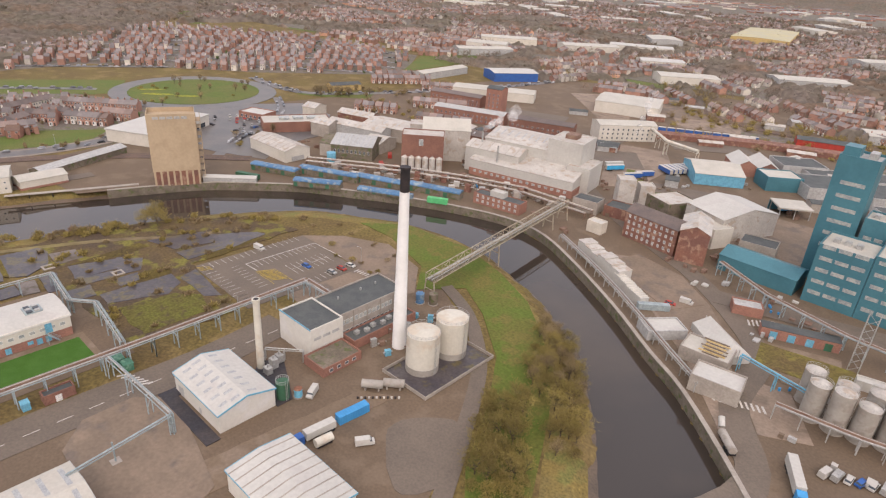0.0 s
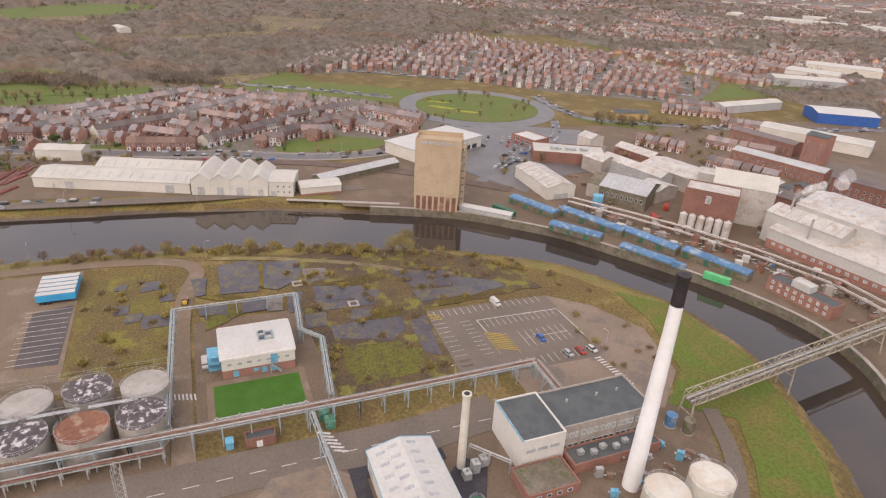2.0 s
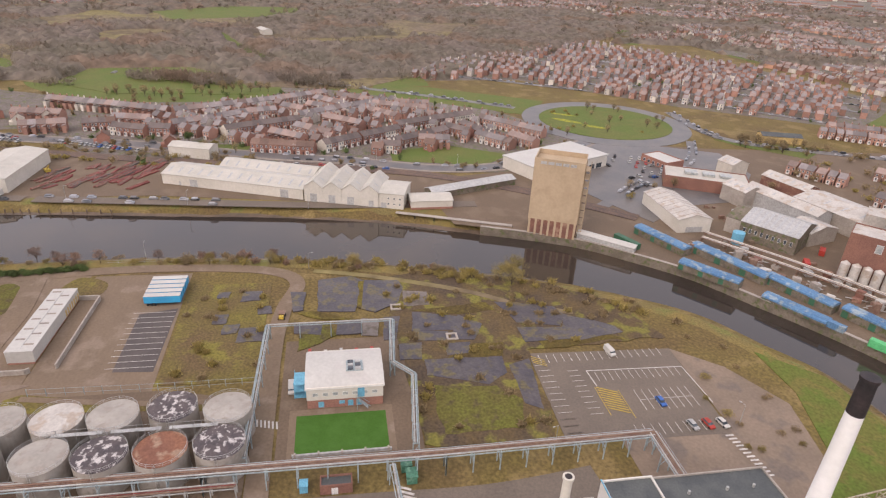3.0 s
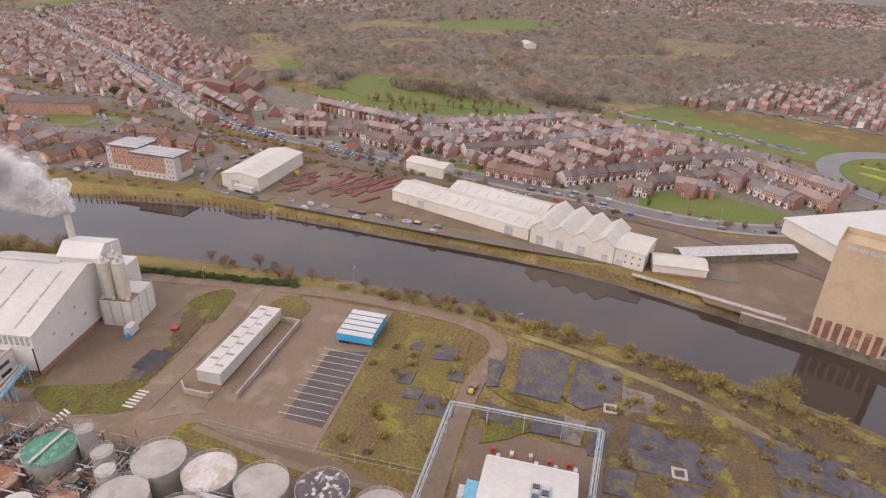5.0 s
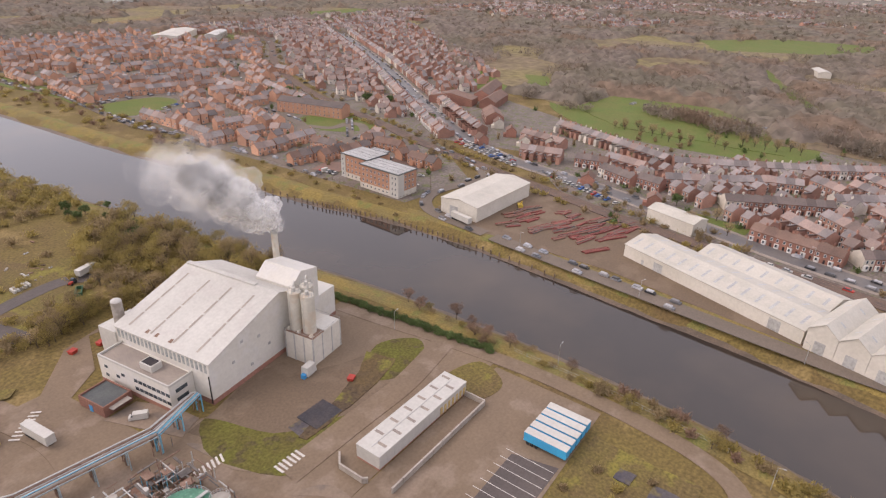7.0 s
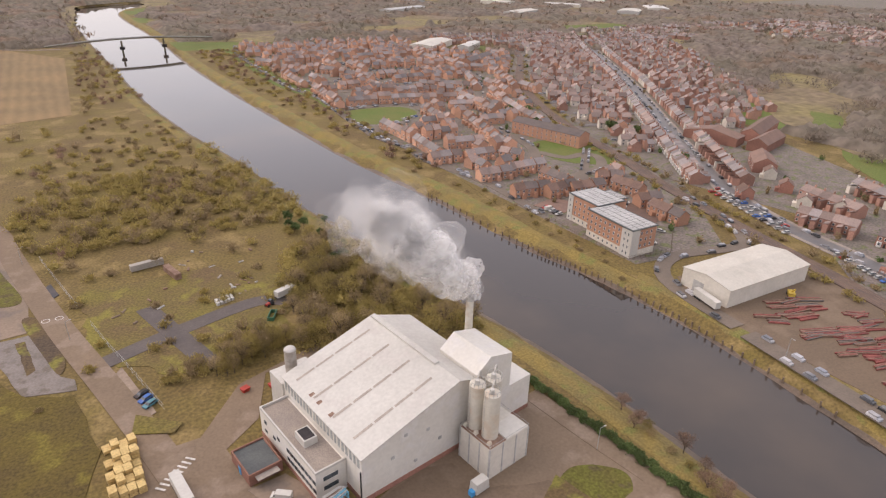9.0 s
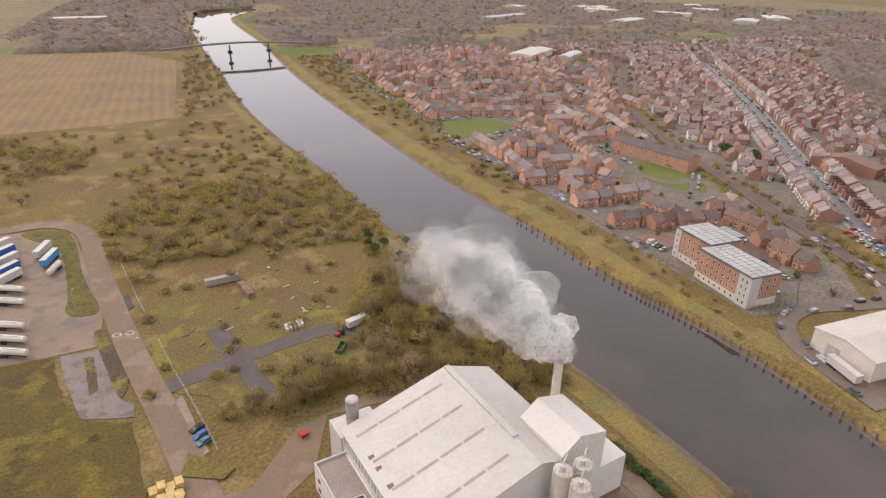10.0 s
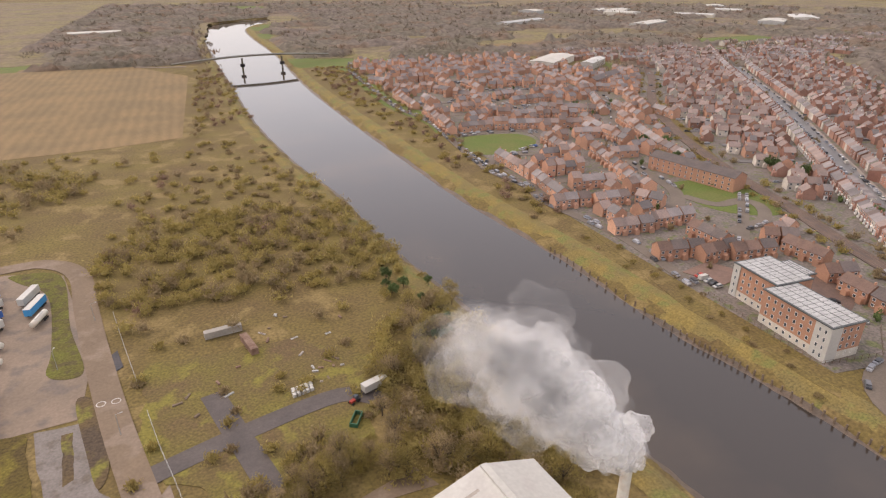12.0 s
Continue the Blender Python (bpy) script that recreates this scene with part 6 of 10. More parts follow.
G().box(-2.2, 2.2, -1.4, 1.4, 0.6, 3.6, 0.2).link("casing", WHITE, bx)
G().box(2, 3.2, -0.6, 0.8, 0, 1.6).link("motor", BLUE, bx)
brick_hut = block("gatehouse", "flat-roofed brick gatehouse with dark roof", "hut", -200.5, -140, 8.5, 9, 11, 3.6, BRICK, FELT)
G().box(4.5, 4.62, -1, 0.4, 0, 2.2).link("door", BLUE, brick_hut)
G().box(-3, 3, 5.5, 7.4, 2.4, 2.6).link("canopy", CONCRETE, brick_hut)
for x, y, m in ((-252, -92, RED), (-206, -172, RED), (-214, -170, RED)):
    p = thing("skip", "small red plastic tub on the yard", "skip", x, y, 0, 20)
    G().box(-1, 1, -0.8, 0.8, 0, 1.2, -0.2).link("tub", m, p)
    G().box(-1.25, 1.25, -1.05, 1.05, 1.2, 1.3).link("rim", m, p)
car(WHITE, "white", -202.5, -126.5, -38, True)
patch("yard_verge", ragged([(-266, -99), (-269, -88), (-256, -85), (-242, -83.6), (-226, -82.9), (-225, -86), (-240, -88.5), (-257, -93)], 0.9, 1.6, 61), 0.03, BROWN_GRASS, "rough mossy strip beside the yard road", "grass")
for k, (x, y, w, d) in enumerate(((-265, 1.3, 3.2, 7), (-254.6, 7, 2.8, 5), (-243.5, -3.5, 3, 5), (-239, 4.5, 4.2, 11), (-250, -8, 3, 5), (-267, -9, 2.4, 4.5))):
    patch("bare_slab", ragged([(x - w, y - d / 2), (x + w, y - d / 2), (x + w, y + d / 2), (x - w, y + d / 2)], 0.9, 1.3, k + 70), 0.04, PAD, "broken damp slab showing through rough grass", "slab")
dumper = thing("site_dumper", "small yellow site dumper with rusty load tray", "dumper", -249.3, 13.5, 0.05, 175)
G().box(-1.1, 1.3, -0.8, 0.8, 0.55, 0.8).link("chassis", BLACK, dumper)
G().box(0.1, 2.2, -1.0, 1.0, 0.8, 1.7, -0.2).link("load_tray", RUST, dumper)
G().box(-2.1, -0.5, -0.85, 0.85, 0.6, 1.55, 0.12).link("engine_cover", YELLOW, dumper)
G().box(-0.45, 0.05, -0.35, 0.35, 0.9, 1.35).link("seat", BLACK, dumper)
for wx in (-1.5, 1.3):
    for wy in (-1, 1):
        w = new("wheel", BIG_WHEEL)
        w.parent, w.location = dumper, (wx, wy, 0.5)
patch("dark_plot", rect(-240, -230, -92, -84), 0.07, DARK_TAR, "small black plot edged with kerbs", "slab")

# modular cabins, wall and blue trailers
mod = thing("cabin_block", "long white flat-roofed modular cabin block on a brick footing", "cabin", -249, -64.2)
G().box(-19.5, 19.5, -3.9, 3.9, 0, 0.6).link("footing", BRICK, mod)
for i in range(13):
    G().box(-19.5 + 3 * i + 0.02, -16.5 + 3 * i - 0.02, -4, 4, 0.6, 4.6).link("cabin_unit", WHITE, mod)
G().box(-19.6, 19.6, -4.1, 4.1, 4.6, 4.8).link("roof", WHITE, mod)
G().box(-18, 18, -0.1, 0.1, 4.8, 4.9).link("roof_seam", GREY_CLAD, mod)
for i in range(12):
    G().box(-17.8 + 3 * i, -16.9 + 3 * i, -3.4 + (i % 2) * 3.6, -0.6 + (i % 2) * 3.6, 4.8, 4.84).link("roof_stain", PAVE, mod)
for i in range(7):
    G().box(-19 + 1.9 * i, -18 + 1.9 * i, 4, 4.1, 0.7, 3.2).link("timber_panel", TIMBER, mod)
wl_ = thing("blast_wall", "low grey concrete wall round the cabin block", "wall", -247, -60)
line = [(20, -12), (23, -9), (23, -1), (22, 0)]
for (x0, y0), (x1, y1) in zip(line, line[1:]):
    G().beam((x0, y0, 0.9), (x1, y1, 0.9), 0.5, 1.8).link("wall_panel", CONCRETE, wl_)
for i in range(10):
    G().beam((21 - 4.2 * i, 7, 0.9), (17 - 4.2 * i, 7, 0.9), 0.5, 1.8).link("wall_panel", CONCRETE, wl_)
G().beam((-21, 7, 0.9), (-21, -3, 0.9), 0.5, 1.8).link("wall_panel", CONCRETE, wl_)
for i in range(5):
    trailer(SKYBLUE, WHITE, "bright blue curtain-sided", -262.7 - 3.25 * i, -29.8, 90)


def fence(name, label, line, h=2.4, step=3.0, mat=PALE_STEEL, rails=2):
    t = thing(name, label, "fence")
    for (x0, y0), (x1, y1) in zip(line, line[1:]):
        n = max(1, round(math.dist((x0, y0), (x1, y1)) / step))
        for i in range(n):
            x, y = x0 + (x1 - x0) * i / n, y0 + (y1 - y0) * i / n
            G().beam((x, y, 0), (x, y, h), 0.14, 0.14).link("post", mat, t)
        for r in range(rails):
            z = h * (0.95 - 0.6 * r)
            G().beam((x0, y0, z), (x1, y1, z), 0.06, 0.06).link("rail", mat, t)
    return t


fence("fence", "pale steel mesh fence beside the trailer bays", [(-213, -56), (-212, -20), (-212, 9)], 2.8, 5.0)
fence("fence", "galvanised fence along the access road", [(-154.4, -301), (-160.8, -271), (-165.5, -250)], 2.4, 4.0, STEEL)
fence("fence", "galvanised fence round the scrub plots", [(-169, -234), (-172.8, -217), (-176.8, -202), (-183.5, -174)], 2.4, 4.0, STEEL)
fence("fence", "pale post fence along the river track", [(-293, 10), (-297, -30), (-297, -60)], 1.4, 5.0, STEEL)
pipe_bridge = truss_bridge("pipe_bridge", "cream steel lattice pipe bridge over the river", (-139, 151, 7.6), (-151, 262, 8.4), 4.2, 2.8, BRIDGE_PAINT, DARK_CONCRETE, 22)
for x, y in ((-139, 151), (-144, 197), (-149, 246), (-151, 262)):
    tr = thing("trestle", "yellowish steel trestle under the pipe bridge", "trestle", x, y)
    z0 = -5 if y in (197,) else 0
    for sx in (-2, 2):
        G().beam((sx * 1.5, 0, z0), (sx, 0, 7.7), 0.4, 0.4).link("leg", BRIDGE_PAINT, tr)
    G().beam((-2.6, 0, 4), (2.6, 0, 4), 0.3, 0.3).link("tie", BRIDGE_PAINT, tr)

# ---- works across the river ----
def along(x0, y0, x1, y1):
    return math.degrees(math.atan2(y1 - y0, x1 - x0))


def behind(x0, y0, x1, y1, d):
    """The middle of a plan whose front edge runs from the first to the second point and which is d deep to its left."""
    u = Vector((x1 - x0, y1 - y0)).normalized()
    return (x0 + x1) / 2 - u.y * d / 2, (y0 + y1) / 2 + u.x * d / 2, along(x0, y0, x1, y1), math.dist((x0, y0), (x1, y1))


# tan concrete silo block
x, y, rz, w = behind(-316, 125, -306, 146, 16)
silo = thing("grain_silo", "tall windowless tan concrete silo block with side stair tower", "silo", x, y, 0, rz)
G().box(-w / 2, w / 2, -8, 8, 8, 36).link("body", TAN, silo)
G().box(-w / 2 + 0.3, w / 2 - 0.3, -7.7, 7.7, 0, 8).link("base", OLD_BRICK, silo)
for i in range(8):
    G().box(-w / 2 + 0.3 + i * (w - 1.6) / 7, -w / 2 + 1.3 + i * (w - 1.6) / 7, -8.05, -7.6, 0, 8).link("column", TAN, silo)
for a in ((-w / 2, w / 2, -8, -7.6), (-w / 2, w / 2, 7.6, 8), (-w / 2, -w / 2 + 0.4, -7.6, 7.6), (w / 2 - 0.4, w / 2, -7.6, 7.6)):
    G().box(*a, 36, 38.2).link("parapet", TAN, silo)
for i in range(5):
    G().box(-w / 2 + 3 + 3.4 * i, -w / 2 + 5.8 + 3.4 * i, -8.1, -7.98, 35.6, 37).link("louvre", GREY_CLAD, silo)
for i in range(9):
    G().box(w / 2, w / 2 + 2.4, -4, 4, 3.8 * i + 3, 3.8 * i + 3.2).link("stair_landing", TAN, silo)
for yy in (-4, 4):
    for xx in (0.2, 2.3):
        G().beam((w / 2 + xx, yy, 0), (w / 2 + xx, yy, 36), 0.3, 0.3).link("stair_post", TAN, silo)

# covered wagon sheds on the quay
for x0, y0, x1, y1, h, c in ((-312, 179, -285, 191, 4.6, STEEL_BLUE), (-290, 197, -256, 212, 4.8, STEEL_BLUE), (-259, 214, -232, 225, 4.6, STEEL_BLUE), (-231, 228, -202, 239, 4.8, STEEL_BLUE), (-274, 182, -253, 198, 4.4, STEEL_BLUE), (-246, 204, -224, 216, 2.6, STEEL_BLUE)):
    x, y, rz, w = behind(x0, y0, x1, y1, 6)
    t = thing("wagon_shed", "long narrow shed with faded blue curved roof and green doors", "shed", x, y, 0, rz, "blue sheds")
    G().box(-w / 2, w / 2, -2.8, 2.8, 0, h - 1.2).link("wall", DARK_CONCRETE, t)
    n = 4
    arch = [(-3.15, h - 1.3), (-3.0, h - 0.6), (-2.0, h - 0.15), (0, h), (2.0, h - 0.15), (3.0, h - 0.6), (3.15, h - 1.3)]
    for i in range(n):
        g = G()
        for x_ in (-w / 2 + w * i / n, -w / 2 + w * (i + 1) / n - 0.06):
            g.v += [(x_, y_, z_) for y_, z_ in arch]
        k = len(arch)
        g.f = [tuple(range(k - 1, -1, -1)), tuple(range(k, 2 * k))] + [(j, j + 1, k + j + 1, k + j) for j in range(k - 1)]
        g.link("roof_bay", c, t)
    for i in range(9):
        G().box(-w / 2 + w * (i + 0.15) / 9, -w / 2 + w * (i + 0.85) / 9, -2.9, -2.78, 0.2, h - 1.8).link("door", DARK_CONCRETE if i % 3 else GREEN, t)
container(LIME, "lime green", -207, 227, 30, 11, 2.6, 3)
container(GREEN, "dark green", -300, 170, 24, 14, 3, 3)
container(STEEL_BLUE, "dull blue", -225, 218, 28)
t = shed("quay_shed", "low white curved shed on the quay", "shed", -301, 160, 48, 28, 5, 2.6, 0.6, GREY_CLAD, WHITE)

shed("white_shed", "pale gabled shed with stained sheet roof", "shed", -330.5, 211, 0, 39, 18, 7, 2.5, CREAM, STAINED, 0, (("e", 0, 9, 3),), ribs=8)
x, y, rz, w = behind(-376, 228, -355, 271, 22)
t = block("brick_warehouse", "brick warehouse with pale flat roof", "warehouse", x, y, rz, w, 22, 7.5, BRICK, PALE_ROOF)
for i in range(3):
    G().box(-12 + 10 * i, -5 + 10 * i, -3, 3, 7.2, 8.6).link("rooflight_box", PALE_WINDOW, t)
x, y, rz, w = behind(-304, 231, -282, 246, 26)
ruin = shed("derelict_mill", "derelict stone mill with broken glazed sawtooth roof", "mill", x, y, rz, w, 26, 9, 4, DARK_CONCRETE, GREY_CLAD, 9, rows=(0.05, 0.95))
windows(ruin, "window", ((-w / 2 + 1, -13), (w / 2 - 1, -13)), 4, 1.3, 2.2, 9, GLASS)
shed("derelict_mill", "old shed with mossy green roof", "shed", -312, 243, 32, 16, 24, 8, 3, CONCRETE, DARK_CONCRETE)
tank("blue_tank", "pale blue round tank beside a siding", -297, 226, 2.8, 6, BLUE_STEEL, BLUE_STEEL, 0.4, False)
x, y, rz, w = behind(-262, 252, -243, 269, 15)
red = block("brick_factory", "tall dark red brick factory with stained white panels", "factory", x, y, rz, w, 15, 21.5, BRICK, STAINED)
windows(red, "window", ((-3, -7.5), (1, -7.5)), 15, 2.6, 4, 1, PALE_WINDOW)
windows(red, "window", ((w / 2, -5), (w / 2, 6)), 8, 1.4, 2, 4, GLASS, rows=3, step=4.5)
for i in range(6):
    s = thing("hopper_silo", "rust-streaked cream hopper silo below the brick factory", "silo", x + (i - 2.5) * 4.2 * math.cos(radians(rz)) + 10.5 * math.sin(radians(rz)), y + (i - 2.5) * 4.2 * math.sin(radians(rz)) - 10.5 * math.cos(radians(rz)), 0, 0, "hopper silos")
    G().cyl(0, 0, 1.9, 0, 8.5, 20).link("shell", STAINED, s)
    G().cyl(0, 0, 1.9, 8.5, 9.6, 20, 0.4).link("cone", STAINED, s)
x2, y2, rz, w = behind(-272, 263, -250, 284, 26)
cream = shed("cream_mill", "large cream stained mill building with pitched roof", "mill", x2 + 5, y2 + 12, rz, w, 24, 20, 5, STAINED, PALE_ROOF)
windows(cream, "window", ((w / 2, -11), (w / 2, 11)), 6, 1.3, 1.8, 6, GLASS, rows=4, step=4)
block("cream_mill", "flat-topped cream block beside the mill", "mill", -292, 300, rz, 16, 14, 16, STAINED, STAINED)
for x, y, w, d, h, m in ((-330, 275, 46, 12, 9, GREY_CLAD), (-318, 300, 40, 26, 9, CONCRETE), (-350, 262, 16, 14, 9, CONCRETE), (-300, 268, 14, 20, 7, CONCRETE), (-275, 330, 46, 12, 8, BRICK), (-360, 300, 30, 12, 8, OLD_BRICK), (-395, 285, 12, 14, 9, RENDER)):
    shed("works_building", "old grey works building with pitched sheet roof", "building", x, y, 15, w, d, h, 2.5, m, STAINED if m is not BRICK else SLATE, 4)
for x, y in ((-272, 245), (-266, 240), (-255, 246), (-290, 255), (-283, 262)):
    container(RED if x < -270 else WHITE, "red" if x < -270 else "white", x, y, 60 + x, 6.1)

# the white factory
x, y, rz, w = behind(-230, 279, -165, 292, 42)
fac = shed("white_factory", "sprawling white factory with sheet roofs over brick walls", "factory", x, y, rz, w, 42, 9.5, 4, WHITE, STAINED, 0)
G().box(-w / 2 - 0.1, w / 2 + 0.1, -21.1, 21.1, 0, 4.4).link("brick_base", BRICK, fac)
windows(fac, "window", ((-w / 2 + 2, -21.1), (w / 2 - 2, -21.1)), 2.2, 1.8, 1.4, 16, PALE_WINDOW)
hall = shed("white_factory", "raised white hall with ribbed rooflights and vents", "factory", -212, 320, rz, 52, 36, 19, 4, WHITE, STAINED, 11, rows=(0.15, 0.6))
shed("white_factory", "white middle bay of the factory with stained roof", "factory", -222, 296, rz, 36, 18, 15, 3, WHITE, STAINED, 0, ribs=6)
box = block("white_factory", "tall white clad process box", "factory", -184, 318, rz, 21, 24, 27, WHITE, STAINED)
G().box(-4, 3, -3, 5, 26.5, 29).link("roof_plant", RUST, box)
block("white_factory", "lower white clad corner block", "factory", -172, 315, rz, 14, 22, 15, WHITE, STAINED)
stack("vent_stack", "slim steel vent stack on the factory", -232, 292, 24, 0.6, 0.5, STEEL)
stack("vent_stack", "slim steel vent stack on the factory", -214, 285, 20, 0.6, 0.5, STEEL)
x, y, rz, w = behind(-196, 243, -168, 247, 9)
t = block("brick_offices", "low brick offices on the quay with flat roof", "office building", x, y, rz, w, 8, 6, BRICK, FELT)
windows(t, "window", ((-w / 2 + 1, -4), (w / 2 - 1, -4)), 1.2, 1.3, 1.5, 8, PALE_WINDOW, rows=2, step=2.6)
block("white_cabin", "white cabin on the brick office roof", "cabin", -184, 250, rz, 8, 5, 8.5, WHITE, WHITE)
# pipe runs along the works quay
for off, z in ((-34, 3.2), (-39, 4)):
    line = [p for p in offsets(BANK_FAR, off) if -310 < p[0] < -140 and p[1] > 140]
    rack("pipe_rack", "long cream and rusty pipe run along the works quay", line[::4], z, 2.0, RUST, ((-0.5, 0.25, TANK_CREAM, 0), (0.1, 0.2, RUST, 0), (0.6, 0.2, STEEL, 0)), 10)
line = [p for p in offsets(BANK_FAR, -5) if -152 < p[0] < -40 and p[1] > 165]
rack("pipe_rack", "galvanised pipe gantry along the quay edge", line[::3], 3.4, 2.2, STEEL, ((-0.6, 0.25, STEEL, 0), (0, 0.2, RUST, 0), (0.6, 0.25, STEEL, 0)), 8, 1)
rng = random.Random(12)
for i in range(70):
    x, y = rng.uniform(-300, -160), rng.uniform(0, 26)
    q = min(offsets(BANK_FAR, -18 - y), key=lambda p: abs(p[0] - x) + (1e3 if p[1] < 150 else 0))
    p = thing("works_item", rng.choice(("rusty plant item beside the sidings", "grey steel tank and pipes beside the sidings", "stained plant hut beside the sidings")), "machinery", q[0], q[1], 0, rng.uniform(0, 90))
    h = rng.uniform(1.5, 5)
    G().box(-1.6, 1.6, -1.2, 1.2, 0, h).link("casing", rng.choice((STEEL, RUST, CONCRETE, OLD_BRICK, WHITE)), p)
    G().tube((-4, 0, h * 0.7), (4, 0, h * 0.7), 0.2, 8).link("pipe", rng.choice((RUST, STEEL)), p)

# mills and sheds on the outer bank
x, y, rz, w = behind(-120, 268, -92, 264, 13)
mill = shed("brick_mill", "four-storey sooty brick mill with slate roof", "mill", x, y, rz, w, 13, 13, 3, OLD_BRICK, SLATE)
windows(mill, "window", ((-w / 2 + 1, -6.5), (w / 2 - 1, -6.5)), 1.5, 1.2, 1.6, 9, PALE_WINDOW, rows=4, step=3)
x, y, rz, w = behind(-90, 261, -78, 265, 22)
mill = shed("brick_mill", "orange brick mill end with white sheet roof", "mill", x, y, rz + 90, 22, w, 15, 3, OLD_BRICK, STAINED, 3)
windows(mill, "window", ((11, -5), (11, 5)), 2, 2.6, 1.6, 2, PALE_WINDOW, rows=3, step=4)
x, y, rz, w = behind(-107, 308, -84, 297, 38)
wb = shed("white_works", "white sheet-roofed works with two hips", "factory", x, y, rz, w, 36, 12, 4, STAINED, WHITE, 0)
block("white_works", "lower cream block beside the white works", "factory", -88, 296, rz, 16, 12, 10, CREAM, PALE_ROOF)
block("grey_works", "dark grey flat-roofed block with plant", "factory", -118, 318, rz, 18, 20, 9, DARK_CONCRETE, STAINED)
block("white_tower", "pale stained process tower", "factory", -140, 305, 40, 9, 9, 17, STAINED, STAINED)
block("white_tower", "pale stained process tower", "factory", -133, 316, 40, 8, 8, 13, STAINED, STAINED)
block("white_hut", "small pale hut at the pipe bridge end", "hut", -131, 262, 0, 8, 6, 6, RENDER, WHITE)
for x, y, w, d, h in ((-128, 292, 26, 12, 6), (-112, 285, 22, 10, 7), (-150, 285, 14, 10, 7), (-66, 300, 16, 12, 7), (-100, 290, 10, 10, 6)):
    block("works_hut", "flat-roofed brick and concrete works building", "building", x, y, 8, w, d, h, OLD_BRICK if w > 20 else CONCRETE, FELT)
teal = shed("teal_shed", "teal clad warehouse with curved pale roof", "warehouse", -57, 276, -2, 32, 16, 7, 2.4, TEAL, TEAL)
can = thing("open_canopy", "open-sided canopy with white roof", "canopy", -72, 372, 0, 35)
G().box(-9, 9, -8, 8, 5.6, 6.4).link("roof", PALE_ROOF, can)
for sx in (-8, 0, 8):
    for sy in (-7, 7):
        G().beam((sx, sy, 0), (sx, sy, 5.6), 0.4, 0.4).link("post", STEEL, can)
G().box(-9, 9, 7.6, 8, 0, 5.6).link("back_wall", TEAL, can)
trailer(BLUE, WHITE, "blue", -77, 335, 60)
for i, (x, y, c, n) in enumerate(((-160, 356, DEEP_BLUE, "dark blue"), (-157, 366, DEEP_BLUE, "dark blue"), (-176, 362, SKYBLUE, "bright blue curtain-sided"), (-180, 368, WHITE, "white"), (-74, 377, BLUE, "blue"))):
    trailer(c, WHITE, n, x, y, 58)
patch("works_grass", [(-172, 372), (-163, 350), (-152, 352), (-158, 376)], 0.05, MEADOW, "grass strip between works roads", "grass")
hall = shed("curved_hall", "pale blue clad hall with white curved roof", "warehouse", -128, 403, 35, 30, 34, 7, 3.5, BLUE_STEEL, PALE_ROOF)
for i in range(2):
    shed("gabled_shed", "white gabled sheet shed", "shed", -122 + 12 * i, 438 + 6 * i, 122, 28, 15, 6, 4.5, BRICK, WHITE)
block("teal_block", "teal clad block with white roof", "warehouse", -93, 420, 40, 22, 18, 9, TEAL, PALE_ROOF)
for i in range(7):
    trailer(DEEP_BLUE, WHITE, "dark blue", -152 + 1.6 * i, 386 + 3.2 * i, 150)
for x, y, w, d, h in ((-70, 430, 30, 30, 8), (-40, 440, 26, 30, 8), (-60, 470, 60, 22, 6), (-95, 470, 30, 24, 7), (-20, 400, 30, 24, 9)):
    block("works_building", "grey flat-roofed works building", "building", x, y, 38, w, d, h, GREY_CLAD, FELT)
# teal towers
tw = block("teal_tower", "tall teal clad tower with pale window bands", "tower", -38, 300, 0, 15, 15, 56, TEAL, GREY_CLAD, rim=1)
G().box(-7, -1, -4, 4, 55, 59).link("lift_room", TEAL, tw)
G().box(2, 5, -2, 4, 55, 57.5).link("roof_plant", STEEL, tw)
for i in range(6):
    G().box(-4, 5, -7.62, -7.5, 16 + 5.6 * i, 17.6 + 5.6 * i).link("window_band", PALE_WINDOW, tw)
for x, y, w, d, h in ((-28.5, 277.5, 19, 20, 25.5), (-9.8, 280, 18, 25, 27), (10.4, 285, 22, 34, 30), (-22, 299, 14, 14, 33), (-6, 306, 14, 14, 31), (9, 312, 16, 16, 36)):
    b = block("teal_block", "teal clad factory block with rows of pale windows", "factory", x, y, 0, w, d, h, TEAL, PALE_ROOF, rim=0.8)
    for i in range(5 if w > 5 else 0):
        for j in range(3):
            G().box(-w / 2 + 1.5 + j * (w - 2) / 3, -w / 2 + 0.5 + (j + 1) * (w - 2) / 3, -d / 2 - 0.1, -d / 2 + 0.02, 4 + 5 * i, 5.6 + 5 * i).link("window_band", PALE_WINDOW, b)
    for j in range(3 if w > 5 else 0):
        G().box(-w / 3 + j * 4, -w / 3 + 2.2 + j * 4, -2, 1.5, h - 0.8, h + 0.8).link("roof_plant", STEEL, b)

